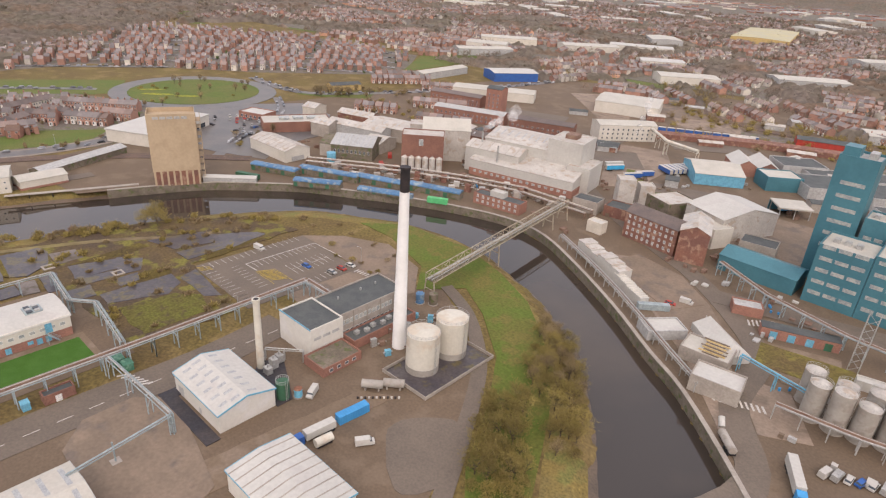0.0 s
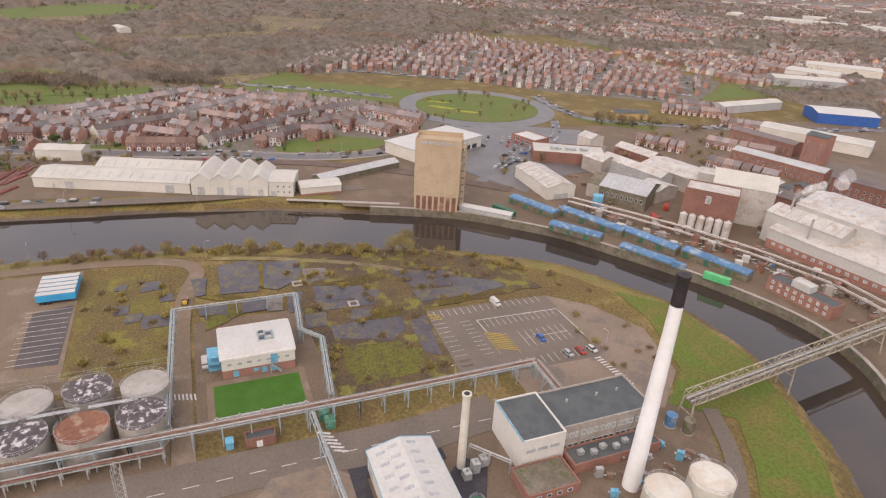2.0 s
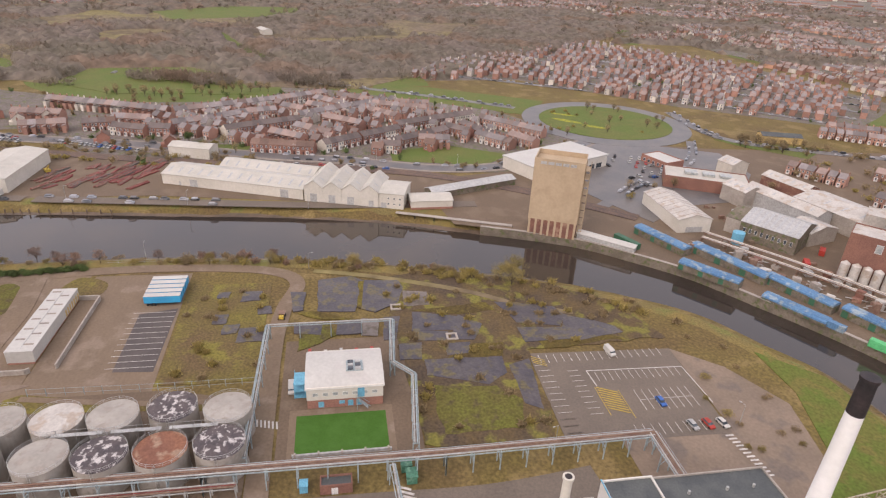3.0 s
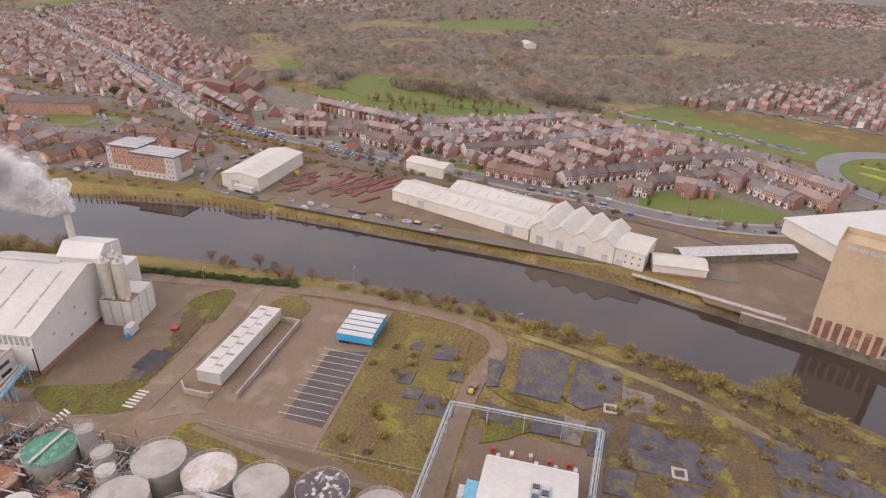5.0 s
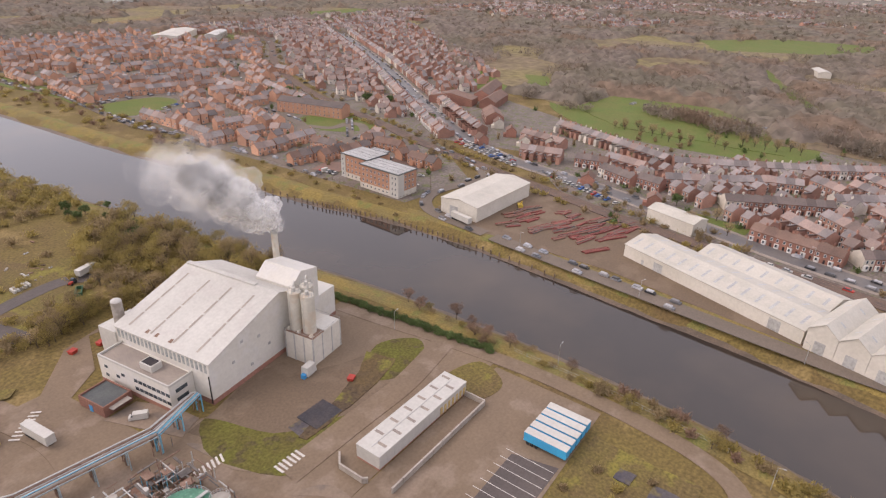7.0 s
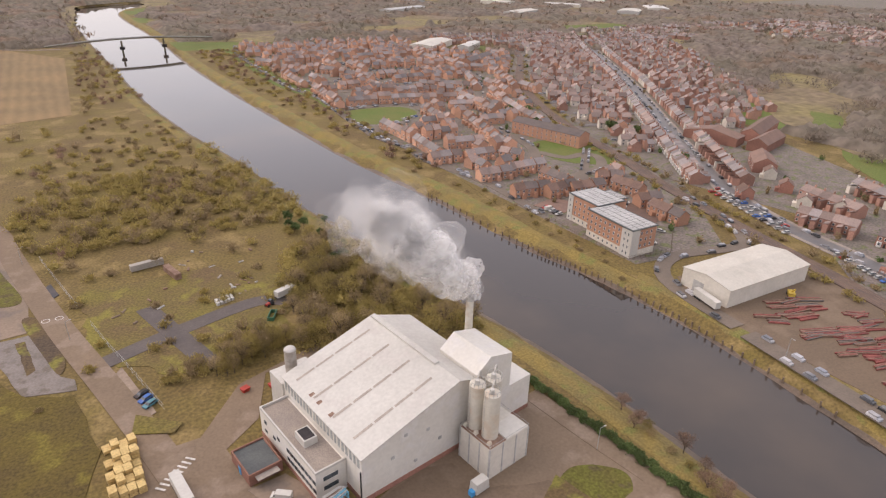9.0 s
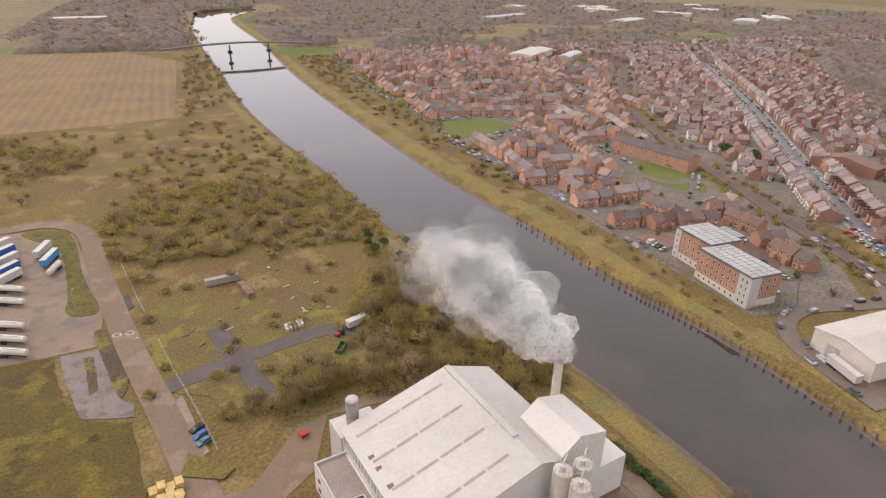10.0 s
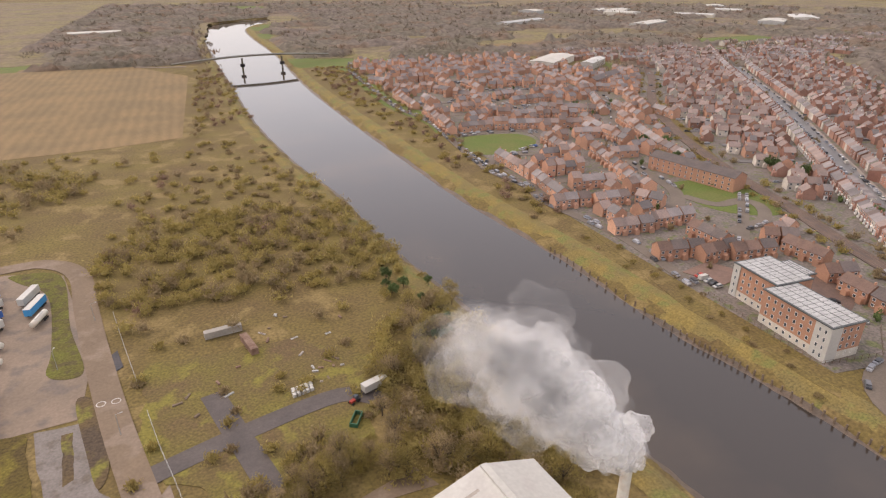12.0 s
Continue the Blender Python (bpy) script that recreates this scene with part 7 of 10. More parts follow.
# quayside: white tanks, stores, silos
for i in range(6):
    b = thing("white_vessel", "white box-shaped vessel on the quay", "tank", -120 + 4.6 * i, 234.5 - 2.2 * i, 0, -25, "quay vessels")
    G().box(-2.6, 2.6, -3.4, 3.4, 0, 6.5 - 0.6 * (i % 3)).link("body", WHITE, b)
    G().box(-2.7, 2.7, -3.5, 3.5, 6.5 - 0.6 * (i % 3), 6.8 - 0.6 * (i % 3)).link("top", STAINED, b)
for i in range(3):
    b = thing("white_vessel", "low white vessel with ribbed top on the quay", "tank", -93 + 4.4 * i, 219 - 3.2 * i, 0, -30, "quay vessels")
    G().box(-5.5, 5.5, -1.9, 1.9, 0, 4).link("body", WHITE, b)
    for j in range(7):
        G().box(-5 + 1.5 * j, -4.4 + 1.5 * j, -1.9, 1.9, 4, 4.25).link("rib", CREAM, b)
container(PALE_STEEL, "pale blue-grey", -76, 211, 40)
block("white_store", "low white flat-roofed quay store", "store", -66, 197, 50, 15, 9, 4, GREY_CLAD, WHITE)
tent = thing("white_marquee", "white faceted tent roof beside the quay road", "marquee", -48, 205, 0, -40)
g = G()
g.v = [(-11, -5, 3), (11, -6, 3), (11, 5, 3), (-11, 4, 3), (-9, 0, 7), (8, 0, 6.5), (-11, -5, 0), (11, -6, 0), (11, 5, 0), (-11, 4, 0)]
g.f = [(0, 1, 5, 4), (1, 2, 5), (2, 3, 4, 5), (3, 0, 4), (6, 7, 1, 0), (7, 8, 2, 1), (8, 9, 3, 2), (9, 6, 0, 3)]
g.link("canvas", WHITE, tent)
for sx in (-11, 11):
    G().beam((sx, 0, 0), (sx, 0, 6), 0.2, 0.2).link("pole", STEEL, tent)
brd = block("quay_store", "quay store with pale roof and stacked boards", "store", -48, 193, -40 + 45, 16, 11, 5, CONCRETE, PALE_ROOF)
for i in range(9):
    G().box(-2 + rng.uniform(-1, 1), 5 + rng.uniform(-1, 1.5), -4 + i, -3.3 + i, 4.6 + 0.12 * i, 4.72 + 0.12 * i).link("board", TIMBER if i % 2 else WOOD, brd)
block("quay_store", "quay store with clean pale flat roof", "store", -39, 178, 8, 15, 10, 6, CONCRETE, WHITE)
rack("pipe_rack", "light blue pipe bridge across the quay road", [(-38, 195), (-14, 189)], 6, 1.6, BLUE_STEEL, ((0, 0.3, BLUE_STEEL, 0), (0.5, 0.2, STEEL, 0)), 12)
for i, (x, y) in enumerate(((-17, 195), (-14, 187), (-7.5, 186), (-1, 187), (5.5, 189), (12, 191), (-8, 194), (0, 195), (8, 197), (15, 199))):
    s = tank("steel_silo", "upright galvanised silo with white domed top", x, y, 3.0, 11.5 + (i % 3), TANK_GREY, STAINED, 1.0, group="steel silos")
rack("pipe_rack", "grey pipe gantry in front of the silos", [(-22, 178), (0, 180), (25, 186)], 5, 2, STEEL, PIPES, 7, 2)
block("brick_hut", "brick hut with grey pitched roof", "hut", -50, 238, 25, 11, 7, 4, BRICK, GREY_CLAD)
t = thing("brick_wall", "long low brick store wall with blue doors", "store", -29, 231, 0, 22)
G().box(-13, 13, -2.5, 2.5, 0, 4).link("wall", BRICK, t)
G().box(-13.1, 13.1, -2.6, 2.6, 4, 4.2).link("roof", FELT, t)
for i in range(4):
    G().box(-10 + 6 * i, -7.5 + 6 * i, -2.6, -2.48, 0, 3).link("door", BLUE_STEEL if i < 3 else GREEN, t)
rack("pipe_rack", "steel pipe gantry over brick stores", [(-70, 262), (-46, 246), (-16, 236), (20, 232)], 6.5, 2.4, PALE_STEEL, PIPES, 8, 2)
mast = thing("lattice_mast", "tall grey steel lattice tower beside silos", "mast", -10, 226)
for sx in (-1.6, 1.6):
    for sy in (-1.6, 1.6):
        G().beam((sx, sy, 0), (sx, sy, 22), 0.25, 0.25).link("leg", STEEL, mast)
for i in range(7):
    for a, b in (((-1.6, -1.6), (1.6, -1.6)), ((1.6, -1.6), (1.6, 1.6)), ((1.6, 1.6), (-1.6, 1.6)), ((-1.6, 1.6), (-1.6, -1.6))):
        G().beam((*a, 3 * i), (*b, 3 * i + 3), 0.14, 0.14).link("brace", STEEL, mast)
block("white_cabin", "long white cabin beside brick stores", "cabin", 0, 218, 12, 16, 4, 3.4, WHITE, WHITE)
trailer(WHITE, WHITE, "white and blue", -9.5, 155, -65, cab=BLUE)
tk = thing("road_tanker", "grey cylindrical road tanker on the quay", "tanker", -27, 155, 0, -48)
G().tube((-4, 0, 1.9), (4, 0, 1.9), 1.2, 18).link("tank", TANK_GREY, tk)
G().tube((-4.6, 0, 3), (-7, 0.5, 4.6), 0.9, 12).link("white_vessel", WHITE, tk)
G().box(-4.2, 4.2, -0.6, 0.6, 0.5, 0.9).link("chassis", BLACK, tk)
for wx in (1, 2.3, 3.5):
    for wy in (-1, 1):
        w = new("wheel", BIG_WHEEL)
        w.parent, w.location = tk, (wx, wy, 0.5)
for i in range(9):
    car((WHITE, STEEL, WHITE, DEEP_BLUE)[i % 4], ("white", "silver", "white", "dark blue")[i % 4], -4 + 2.6 * i, 164 + 1.1 * i, 75 + 5 * (i % 3), i in (0, 1, 5))
car(WHITE, "white", -69, 226, 10, True)
car(RED, "dark red", -73, 220, 15)

# quay wall along the works
edge = [p for p in offsets(BANK_FAR, -0.8) if p[1] > 100 and p[0] < 20 and p[0] > -330]
qw = tagged(new("quay_wall"), "stained stone quay wall with weedy foot", "quay wall", kind="structure")
for p, q in zip(edge, edge[1:]):
    G().beam((*p, -2.4), (*q, -2.4), 1.2, 5.4).link("wall_section", DARK_CONCRETE, qw)
    G().beam((*p, 0.42), (*q, 0.42), 1.5, 0.25).link("coping", CONCRETE, qw)
edge = [p for p in offsets(BANK_FAR, -6) if -345 < p[0] and 60 < p[1] < 130 and p[0] < -300]
jt = thing("timber_jetty", "old timber jetty on dark piles along the bank", "jetty")
for p, q in zip(edge, edge[1:]):
    G().beam((*p, 0.3), (*q, 0.3), 2.6, 0.3).link("deck", CONCRETE, jt)
    G().beam((p[0] + 1, p[1], -5), (p[0] + 1, p[1], 0.2), 0.4, 0.4).link("pile", BLACK, jt)
# timber piles along the lower river bank
piles = [p for p in smooth([(q[0], q[1], 0) for q in offsets(BANK_FAR, -1.5) if -300 < q[1] < -60], 6)][::2]
for p in piles:
    t = thing("timber_pile", "dark weathered timber mooring pile in the bank", "pile", p[0], p[1], -4.6, 0, "timber piles")
    t.rotation_euler = (rng.uniform(-0.08, 0.08), rng.uniform(-0.08, 0.08), 0)
    G().box(-0.28, 0.28, -0.28, 0.28, 0, 3.2, 0.04).link("post", WOOD, t)

# ---- warehouses, steel yard and flats on the far bank ----
x, y, rz, w = behind(-392, -59, -364, 17, 21)
a, b, c, e = (-392, -59), (-364, 17), (-363, 18), (-348, 68)
lw = shed("long_warehouse", "long cream warehouse with pale roof and many rooflights", "warehouse", *((a[0] + b[0]) / 2 - 10, (a[1] + b[1]) / 2 + 3.6), along(*a, *b), 81, 21, 5.6, 2.6, CREAM, PALE_ROOF, 14, (("s", -22, 4.5, 4), ("s", 30, 4.5, 4.5), ("s", -30, 1.2, 2.2)), rows=(0.25, 0.8))
shed("long_warehouse", "rear bay of the long cream warehouse", "warehouse", (a[0] + b[0]) / 2 - 10 - 17.6 + 3.6, (a[1] + b[1]) / 2 + 3.6 + 6.5 + 9.4, along(*a, *b), 56, 17, 5.6, 2.6, CREAM, PALE_ROOF, 9, rows=(0.25, 0.8))
u = Vector((e[0] - c[0], e[1] - c[1])).normalized()
nrm = Vector((-u.y, u.x))
for i in range(4):
    p = Vector(c) + u * (4.8 + 9.9 * i) + nrm * (15 - i * 1.0)
    shed("gabled_warehouse", "cream gabled warehouse bay with a grey loading door", "warehouse", p.x, p.y, math.degrees(math.atan2(-nrm.y, -nrm.x)), 31 - 2 * i, 9.8, 8.2, 3.6, CREAM, PALE_ROOF, 2, (("e", 0, 3.6, 4.6),) if i < 3 else (("e", 1, 2.6, 3.6),), group="gabled warehouse bays", rows=(0.3, 0.7))
p = Vector(c) + u * 46 + nrm * 10
t = shed("gabled_warehouse", "cream end block with small windows", "warehouse", p.x, p.y, math.degrees(math.atan2(u.y, u.x)), 13, 20, 8, 1.2, CREAM, PALE_ROOF, 0, (("s", -4, 3, 3),))
windows(t, "window", ((-3, -10), (6, -10)), 2, 1, 1, 3, GLASS, rows=2, step=3)
shed("small_shed", "cream low sheet shed with brick base", "shed", -354, 83, 92, 22, 12, 4.5, 1.5, CREAM, PALE_ROOF, 0, plinth=BRICK)
shed("rail_shed", "long low grey railway shed", "shed", -376, 110, 112, 56, 9, 3.6, 1.6, DARK_CONCRETE, GREY_CLAD, 6)
shed("white_shed", "large cream white shed with low roof", "shed", -405.5, -141, 178, 50, 22.5, 7.6, 1.8, CREAM, PALE_ROOF, 0, (("w", 3, 5, 5),))
x, y, rz, w = behind(-440, -66, -432.5, -41, 12)
shed("white_store", "long cream store beside the railway", "store", x, y, rz, 26, 12, 6.4, 1.6, CREAM, PALE_ROOF)
rng = random.Random(21)
for i in range(64):
    x, y = rng.uniform(-428, -388), rng.uniform(-124, -66)
    if x < -430 - (y + 60) * 0.2:
        continue
    t = thing("steel_stack", rng.choice(("stack of red oxide steel beams", "pile of rusty steel girders", "bundle of red painted columns")), "steel stock", x, y, 0, rng.gauss(158, 9), "steel stock")
    ln = rng.uniform(6, 14)
    for j in range(rng.randint(3, 6)):
        G().box(-ln / 2 + rng.uniform(-0.6, 0.6), ln / 2 + rng.uniform(-0.6, 0.6), -1.1 + 0.5 * j, -0.75 + 0.5 * j, 0.1, 0.5 + 0.3 * rng.random()).link("beam", rng.choice((RED_OXIDE, RED_OXIDE, RED_OXIDE, RUST, RUST, GRATING)), t)
    G().box(-ln / 3, -ln / 3 + 0.2, -1.3, 1.8, 0, 0.1).link("bearer", WOOD, t)
crane = thing("mobile_crane", "yellow mobile yard crane", "crane", -412, -124, 0, 40)
G().box(-2, 2, -1.2, 1.2, 0.5, 2).link("body", YELLOW, crane)
G().beam((0, 0, 2), (4, 0, 5), 0.4, 0.4).link("jib", YELLOW, crane)
for wx in (-1.4, 1.4):
    for wy in (-1.2, 1.2):
        w = new("wheel", BIG_WHEEL)
        w.parent, w.location = crane, (wx, wy, 0.5)
trailer(WHITE, PALE_ROOF, "white", -376, -137, 78)
sm = thing("supermarket", "large white low supermarket with flat roof", "store", -414, 173, 0, 118)
G().box(-31, 31, -16, 16, 0, 7.5).link("wall", CREAM, sm)
G().box(-31.5, 31.5, -16.5, 16.5, 7.5, 8.3).link("roof", WHITE, sm)
for i in range(8):
    G().box(-28 + 7 * i, -23 + 7 * i, -16.1, -15.9, 0.5, 3.5).link("shopfront", GLASS, sm)
t = block("brick_restaurant", "small brick restaurant with white roof", "restaurant", -418, 249, 20, 22, 16, 5, BRICK, WHITE)
windows(t, "window", ((-10, -8), (10, -8)), 1, 2, 2, 5)

# brick flats with flat panelled roof
fl = thing("apartment_block", "four-storey orange brick flats with white base and stair towers", "apartment block", -391, -205, 0, 88)
for x0, x1, y0, y1, h in ((-24.5, -4, -5, 12, 13.8), (-4, 24.5, -10.5, 4.5, 13.2), (-20, -8, 12, 18, 13)):
    G().box(x0, x1, y0, y1, 3.2, h).link("brick_wall", ORANGE_BRICK, fl)
    G().box(x0 - 0.05, x1 + 0.05, y0 - 0.05, y1 + 0.05, 0, 3.2).link("white_base", RENDER, fl)
    rf = G().box(x0 - 0.6, x1 + 0.6, y0 - 0.6, y1 + 0.6, h, h + 0.35).link("roof", FELT, fl)
    n = max(2, int((x1 - x0) / 2.2))
    for i in range(n):
        for j in range(4):
            d = (y1 - y0) / 4
            G().box(x0 + (x1 - x0) * i / n + 0.12, x0 + (x1 - x0) * (i + 1) / n - 0.12, y0 + d * j + 0.2, y0 + d * (j + 1) - 0.2, h + 0.4, h + 0.46).link("roof_panel", GREY_CLAD, rf)
for x0, x1, y0, y1, h in ((-25, -21.5, -5.3, -1, 13.7), (18.5, 24.9, -10.8, -6, 13.1), (-5, 1.5, -10.9, -9, 0)):
    if h:
        G().box(x0, x1, y0, y1, 0, h).link("white_stair_tower", WHITE, fl)
for x0, x1, yy, n in ((-21, -5, -5.0, 5), (-3, 18, -10.5, 7)):
    windows(fl, "window", ((x0, yy), (x1, yy)), 4.2, 1.1, 1.5, n, GLASS, rows=3, step=3)
    windows(fl, "window", ((x0, yy - 0.06), (x1, yy - 0.06)), 1.1, 1.1, 1.3, n, GLASS)
windows(fl, "window", ((24.5, -9), (24.5, 3)), 1.2, 1.1, 1.5, 4, GLASS, rows=4, step=3)
windows(fl, "window", ((19.5, -10.86), (24, -10.86)), 1.2, 0.9, 1.6, 2, GLASS, rows=4, step=3)
windows(fl, "window", ((-24.4, -5.36), (-22, -5.36)), 1.2, 0.9, 1.6, 1, GLASS, rows=4, step=3)
fence("fence", "timber fence round the flats", [(-378, -232), (-376, -180), (-402, -176), (-420, -190)], 1.8, 3.0, WOOD)

# road bridge over the river, far downstream
br = thing("road_bridge", "slim dark steel river bridge on round piers", "bridge")
prev = None
pts = [(-170 - 14.5 * i, -925 - 2.2 * i, 6 + 9 * math.sin(math.pi * i / 14) * 0.55 + 4) for i in range(15)]
for p, q in zip(pts, pts[1:]):
    G().beam(p, q, 6, 1.8).link("deck_span", DARK_CONCRETE, br)
    G().beam((p[0], p[1] + 3, p[2] + 1.2), (q[0], q[1] + 3, q[2] + 1.2), 0.2, 1.2).link("parapet", STEEL, br)
for x, y in ((-256, -938), (-308, -946)):
    G().cyl(x, y, 1.2, -6, 12, 16).link("pier", DARK_CONCRETE, br)
    G().box(x - 3, x + 3, y - 2, y + 2, 1.5, 5).link("fender", BLACK, br)

# yards, tracks and sheds in the outer works
for x, y, w, d, rz, m in ((-200, 380, 60, 40, 35, ASPHALT), (-215, 600, 90, 60, 40, PALE_YARD), (-130, 350, 50, 30, 20, ASPHALT), (-60, 330, 40, 60, 5, PALE_YARD), (-30, 250, 70, 12, 15, ASPHALT), (-250, 640, 70, 50, 40, ASPHALT), (-100, 560, 120, 40, 20, TOWN), (-30, 560, 120, 60, 20, TOWN), (-85, 232, 40, 18, -28, PALE_YARD), (-22, 214, 30, 16, 10, ROUGH), (-300, 440, 60, 40, 20, ASPHALT), (-160, 480, 60, 30, 40, ASPHALT)):
    c, s = math.cos(radians(rz)), math.sin(radians(rz))
    patch("yard_patch", [(x + c * a * w / 2 - s * b * d / 2, y + s * a * w / 2 + c * b * d / 2) for a, b in ((-1, -1), (1, -1), (1, 1), (-1, 1))], 0.02, m, "patch of worn ground in the works", "yard")
patch("rail_bank", [(-214, 470), (-206, 462), (-130, 512), (-50, 545), (60, 560), (60, 572), (-54, 557), (-136, 524)], 4.0, OLD_BRICK, "brick railway viaduct between works and yard", "viaduct", 4.2)
for i in range(12):
    t = thing("goods_wagon", "dark blue goods wagon with pale roof on the siding", "wagon", -212 + 6.2 * i, 492 + 3.6 * i, 0, 30)
    t["group"] = "goods wagons"
    G().box(-3, 3, -1.4, 1.4, 1, 3.6).link("body", DEEP_BLUE, t)
    G().box(-3, 3, -1.5, 1.5, 3.6, 3.9).link("roof", PALE_ROOF, t)
    G().box(-2.5, 2.5, -0.8, 0.8, 0.4, 1).link("bogie", BLACK, t)
rack("pipe_rack", "long pale conveyor bridge over the works road", [(-208, 466), (-172, 428), (-146, 420)], 9, 3, TANK_CREAM, ((0, 1.1, TANK_CREAM, 0),), 20)
rng = random.Random(44)
for i in range(40):
    x, y = rng.uniform(-300, 40), rng.uniform(300, 640)
    if any(math.dist((x, y), q) < 34 for q in ((-212, 320), (-184, 318), (-100, 320), (-30, 295), (-128, 403), (-262, 545), (-215, 445), (-260, 290))):
        continue
    w, d = rng.uniform(6, 20), rng.uniform(5, 12)
    shed("works_hut", rng.choice(("small brick works store with grey roof", "small grey sheet store with pale roof", "low concrete works store")), "store", x, y, rng.choice((20, 35, 110)), w, d, rng.uniform(3, 5.5), 1.2, rng.choice((OLD_BRICK, CONCRETE, GREY_CLAD)), rng.choice((GREY_CLAD, FELT, STAINED)))

# pallets, crates and drums standing about the works yards
for mat, lab, sd in ((WOOD, "brown pallets and crates about the works yard", 1), (GREY_CLAD, "grey bins and pallets about the works yard", 2), (BLUE, "blue drums and tubs about the works yard", 3), (RUST, "rusty scrap and stillages about the works yard", 5), (WHITE, "white tanks and bags about the works yard", 7)):
    pr = random.Random(sd)
    g = G()
    for _ in range(34 if mat not in (BLUE, WHITE) else 12):
        cx, cy = pr.choice(((-60, 250), (-20, 190), (-100, 300), (-140, 330), (-180, 260), (-230, 290), (-270, 330), (-120, 380), (10, 160), (-300, 250), (-40, 330)))
        cx, cy = cx + pr.gauss(0, 22), cy + pr.gauss(0, 20)
        if river_distance(np.array([cx]), np.array([cy]))[0] < 14:
            continue
        for _ in range(pr.randint(1, 4)):
            x, y, w, d, h = cx + pr.gauss(0, 2.4), cy + pr.gauss(0, 2.4), pr.uniform(0.5, 1.3), pr.uniform(0.5, 1.6), pr.uniform(0.5, 2.0)
            if mat is BLUE:
                g.cyl(x, y, 0.45, 0.05, 1.2, 8)
            else:
                g.box(x - w, x + w, y - d, y + d, 0.05, h)
    tagged(g.link("yard_goods", mat), lab, "yard goods", kind="stuff")

# ---- houses ----
def gable_roof(g, x0, x1, y0, y1, h, rise, e=0.3, t=0.18):
    """Two slabs, ridge along x."""
    m = (y0 + y1) / 2
    for s, edge in ((-1, y0 - e), (1, y1 + e)):
        k = len(g.v)
        zl = h - rise * e / (m - y0)
        g.v += [(x, y, z + d) for x in (x0, x1) for y, z in ((edge, zl), (m, h + rise)) for d in (0, t)]
        f = [(0, 4, 6, 2), (1, 3, 7, 5), (0, 1, 5, 4), (2, 6, 7, 3), (0, 2, 3, 1), (4, 5, 7, 6)]
        g.f += [tuple(k + i for i in (q if s < 0 else q[::-1])) for q in f]
    return g


def gable_body(g, x0, x1, y0, y1, h, rise):
    k, m = len(g.v), (y0 + y1) / 2
    g.v += [(x, y, z) for x in (x0, x1) for y, z in ((y0, 0), (y1, 0), (y1, h), (m, h + rise), (y0, h))]
    g.f += [tuple(k + i for i in q) for q in ((4, 3, 2, 1, 0), (5, 6, 7, 8, 9), (1, 2, 7, 6), (4, 0, 5, 9), (2, 3, 8, 7), (3, 4, 9, 8))]
    return g


def pane_pair(x, y, z, w, h, s):
    """A white frame board on a wall and the dark pane on it; s: which way it faces along y."""
    def board(w, h, z, d):
        q = [(x - w / 2, y + s * d, z), (x + w / 2, y + s * d, z), (x + w / 2, y + s * d, z + h), (x - w / 2, y + s * d, z + h)]
        return G().poly(q if s < 0 else q[::-1])
    return G().box(x - w / 2, x + w / 2, min(y, y + s * 0.06), max(y, y + s * 0.06), z, z + h), board(w - 0.26, h - 0.3, z + 0.15, 0.075)


def moved(g, dy):
    g.v = [(x, y + dy, z) for x, y, z in g.v]
    return g


def terrace_parts(w=4.9, wall=BRICK, roof=SLATE):
    """Parts of one terraced house, front towards -y."""
    a = w / 2
    body = gable_body(G(), -a, a, -4.3, 4.3, 5.6, 2.5).box(-a, -a + 2.4, 4.3, 9, 0, 4.6)
    top = gable_roof(G(), -a, a, -4.3, 4.3, 5.6, 2.5)
    top.poly([(-a - 0.1, 4.4, 5.5), (-a + 2.5, 4.4, 4.7), (-a + 2.5, 9.2, 4.7), (-a - 0.1, 9.2, 5.5)])
    pot = G().box(a - 0.5, a + 0.4, -0.35, 0.35, 7.4, 9.3).box(a - 0.25, a + 0.05, -0.15, 0.15, 9.3, 9.8)
    bay = G().prism([(-a + 0.5, -4.3), (-a + 0.9, -5.0), (-a + 2.3, -5.0), (-a + 2.7, -4.3)], 0, 2.6)
    wins = [pane_pair(x, -4.3, z, 1.15, 1.6, -1) for x, z in ((-a + 1.5, 3.3), (a - 1.2, 3.3), (-a + 1.6, 0.9))]
    back = [pane_pair(x, 4.3, z, 1.1, 1.4, 1) for x, z in ((a - 1.2, 3.3), (a - 1.2, 0.9))]
    door = G().box(a - 1.5, a - 0.6, -4.37, -4.28, 0, 2.1)
    return {"body": (body, wall), "roof": (top, roof), "chimney": (pot, wall), "bay": (bay, UPVC), "window": (wins[0][0], UPVC), "window_b": (wins[1][0], UPVC), "window_c": (back[0][0], UPVC), "back_window": (back[1][0], UPVC),
            "pane": (wins[0][1], GLASS), "pane_b": (wins[1][1], GLASS), "pane_c": (back[0][1], GLASS), "pane_d": (back[1][1], GLASS), "pane_e": (moved(wins[2][1], -0.72), GLASS), "door": (door, BLACK)}


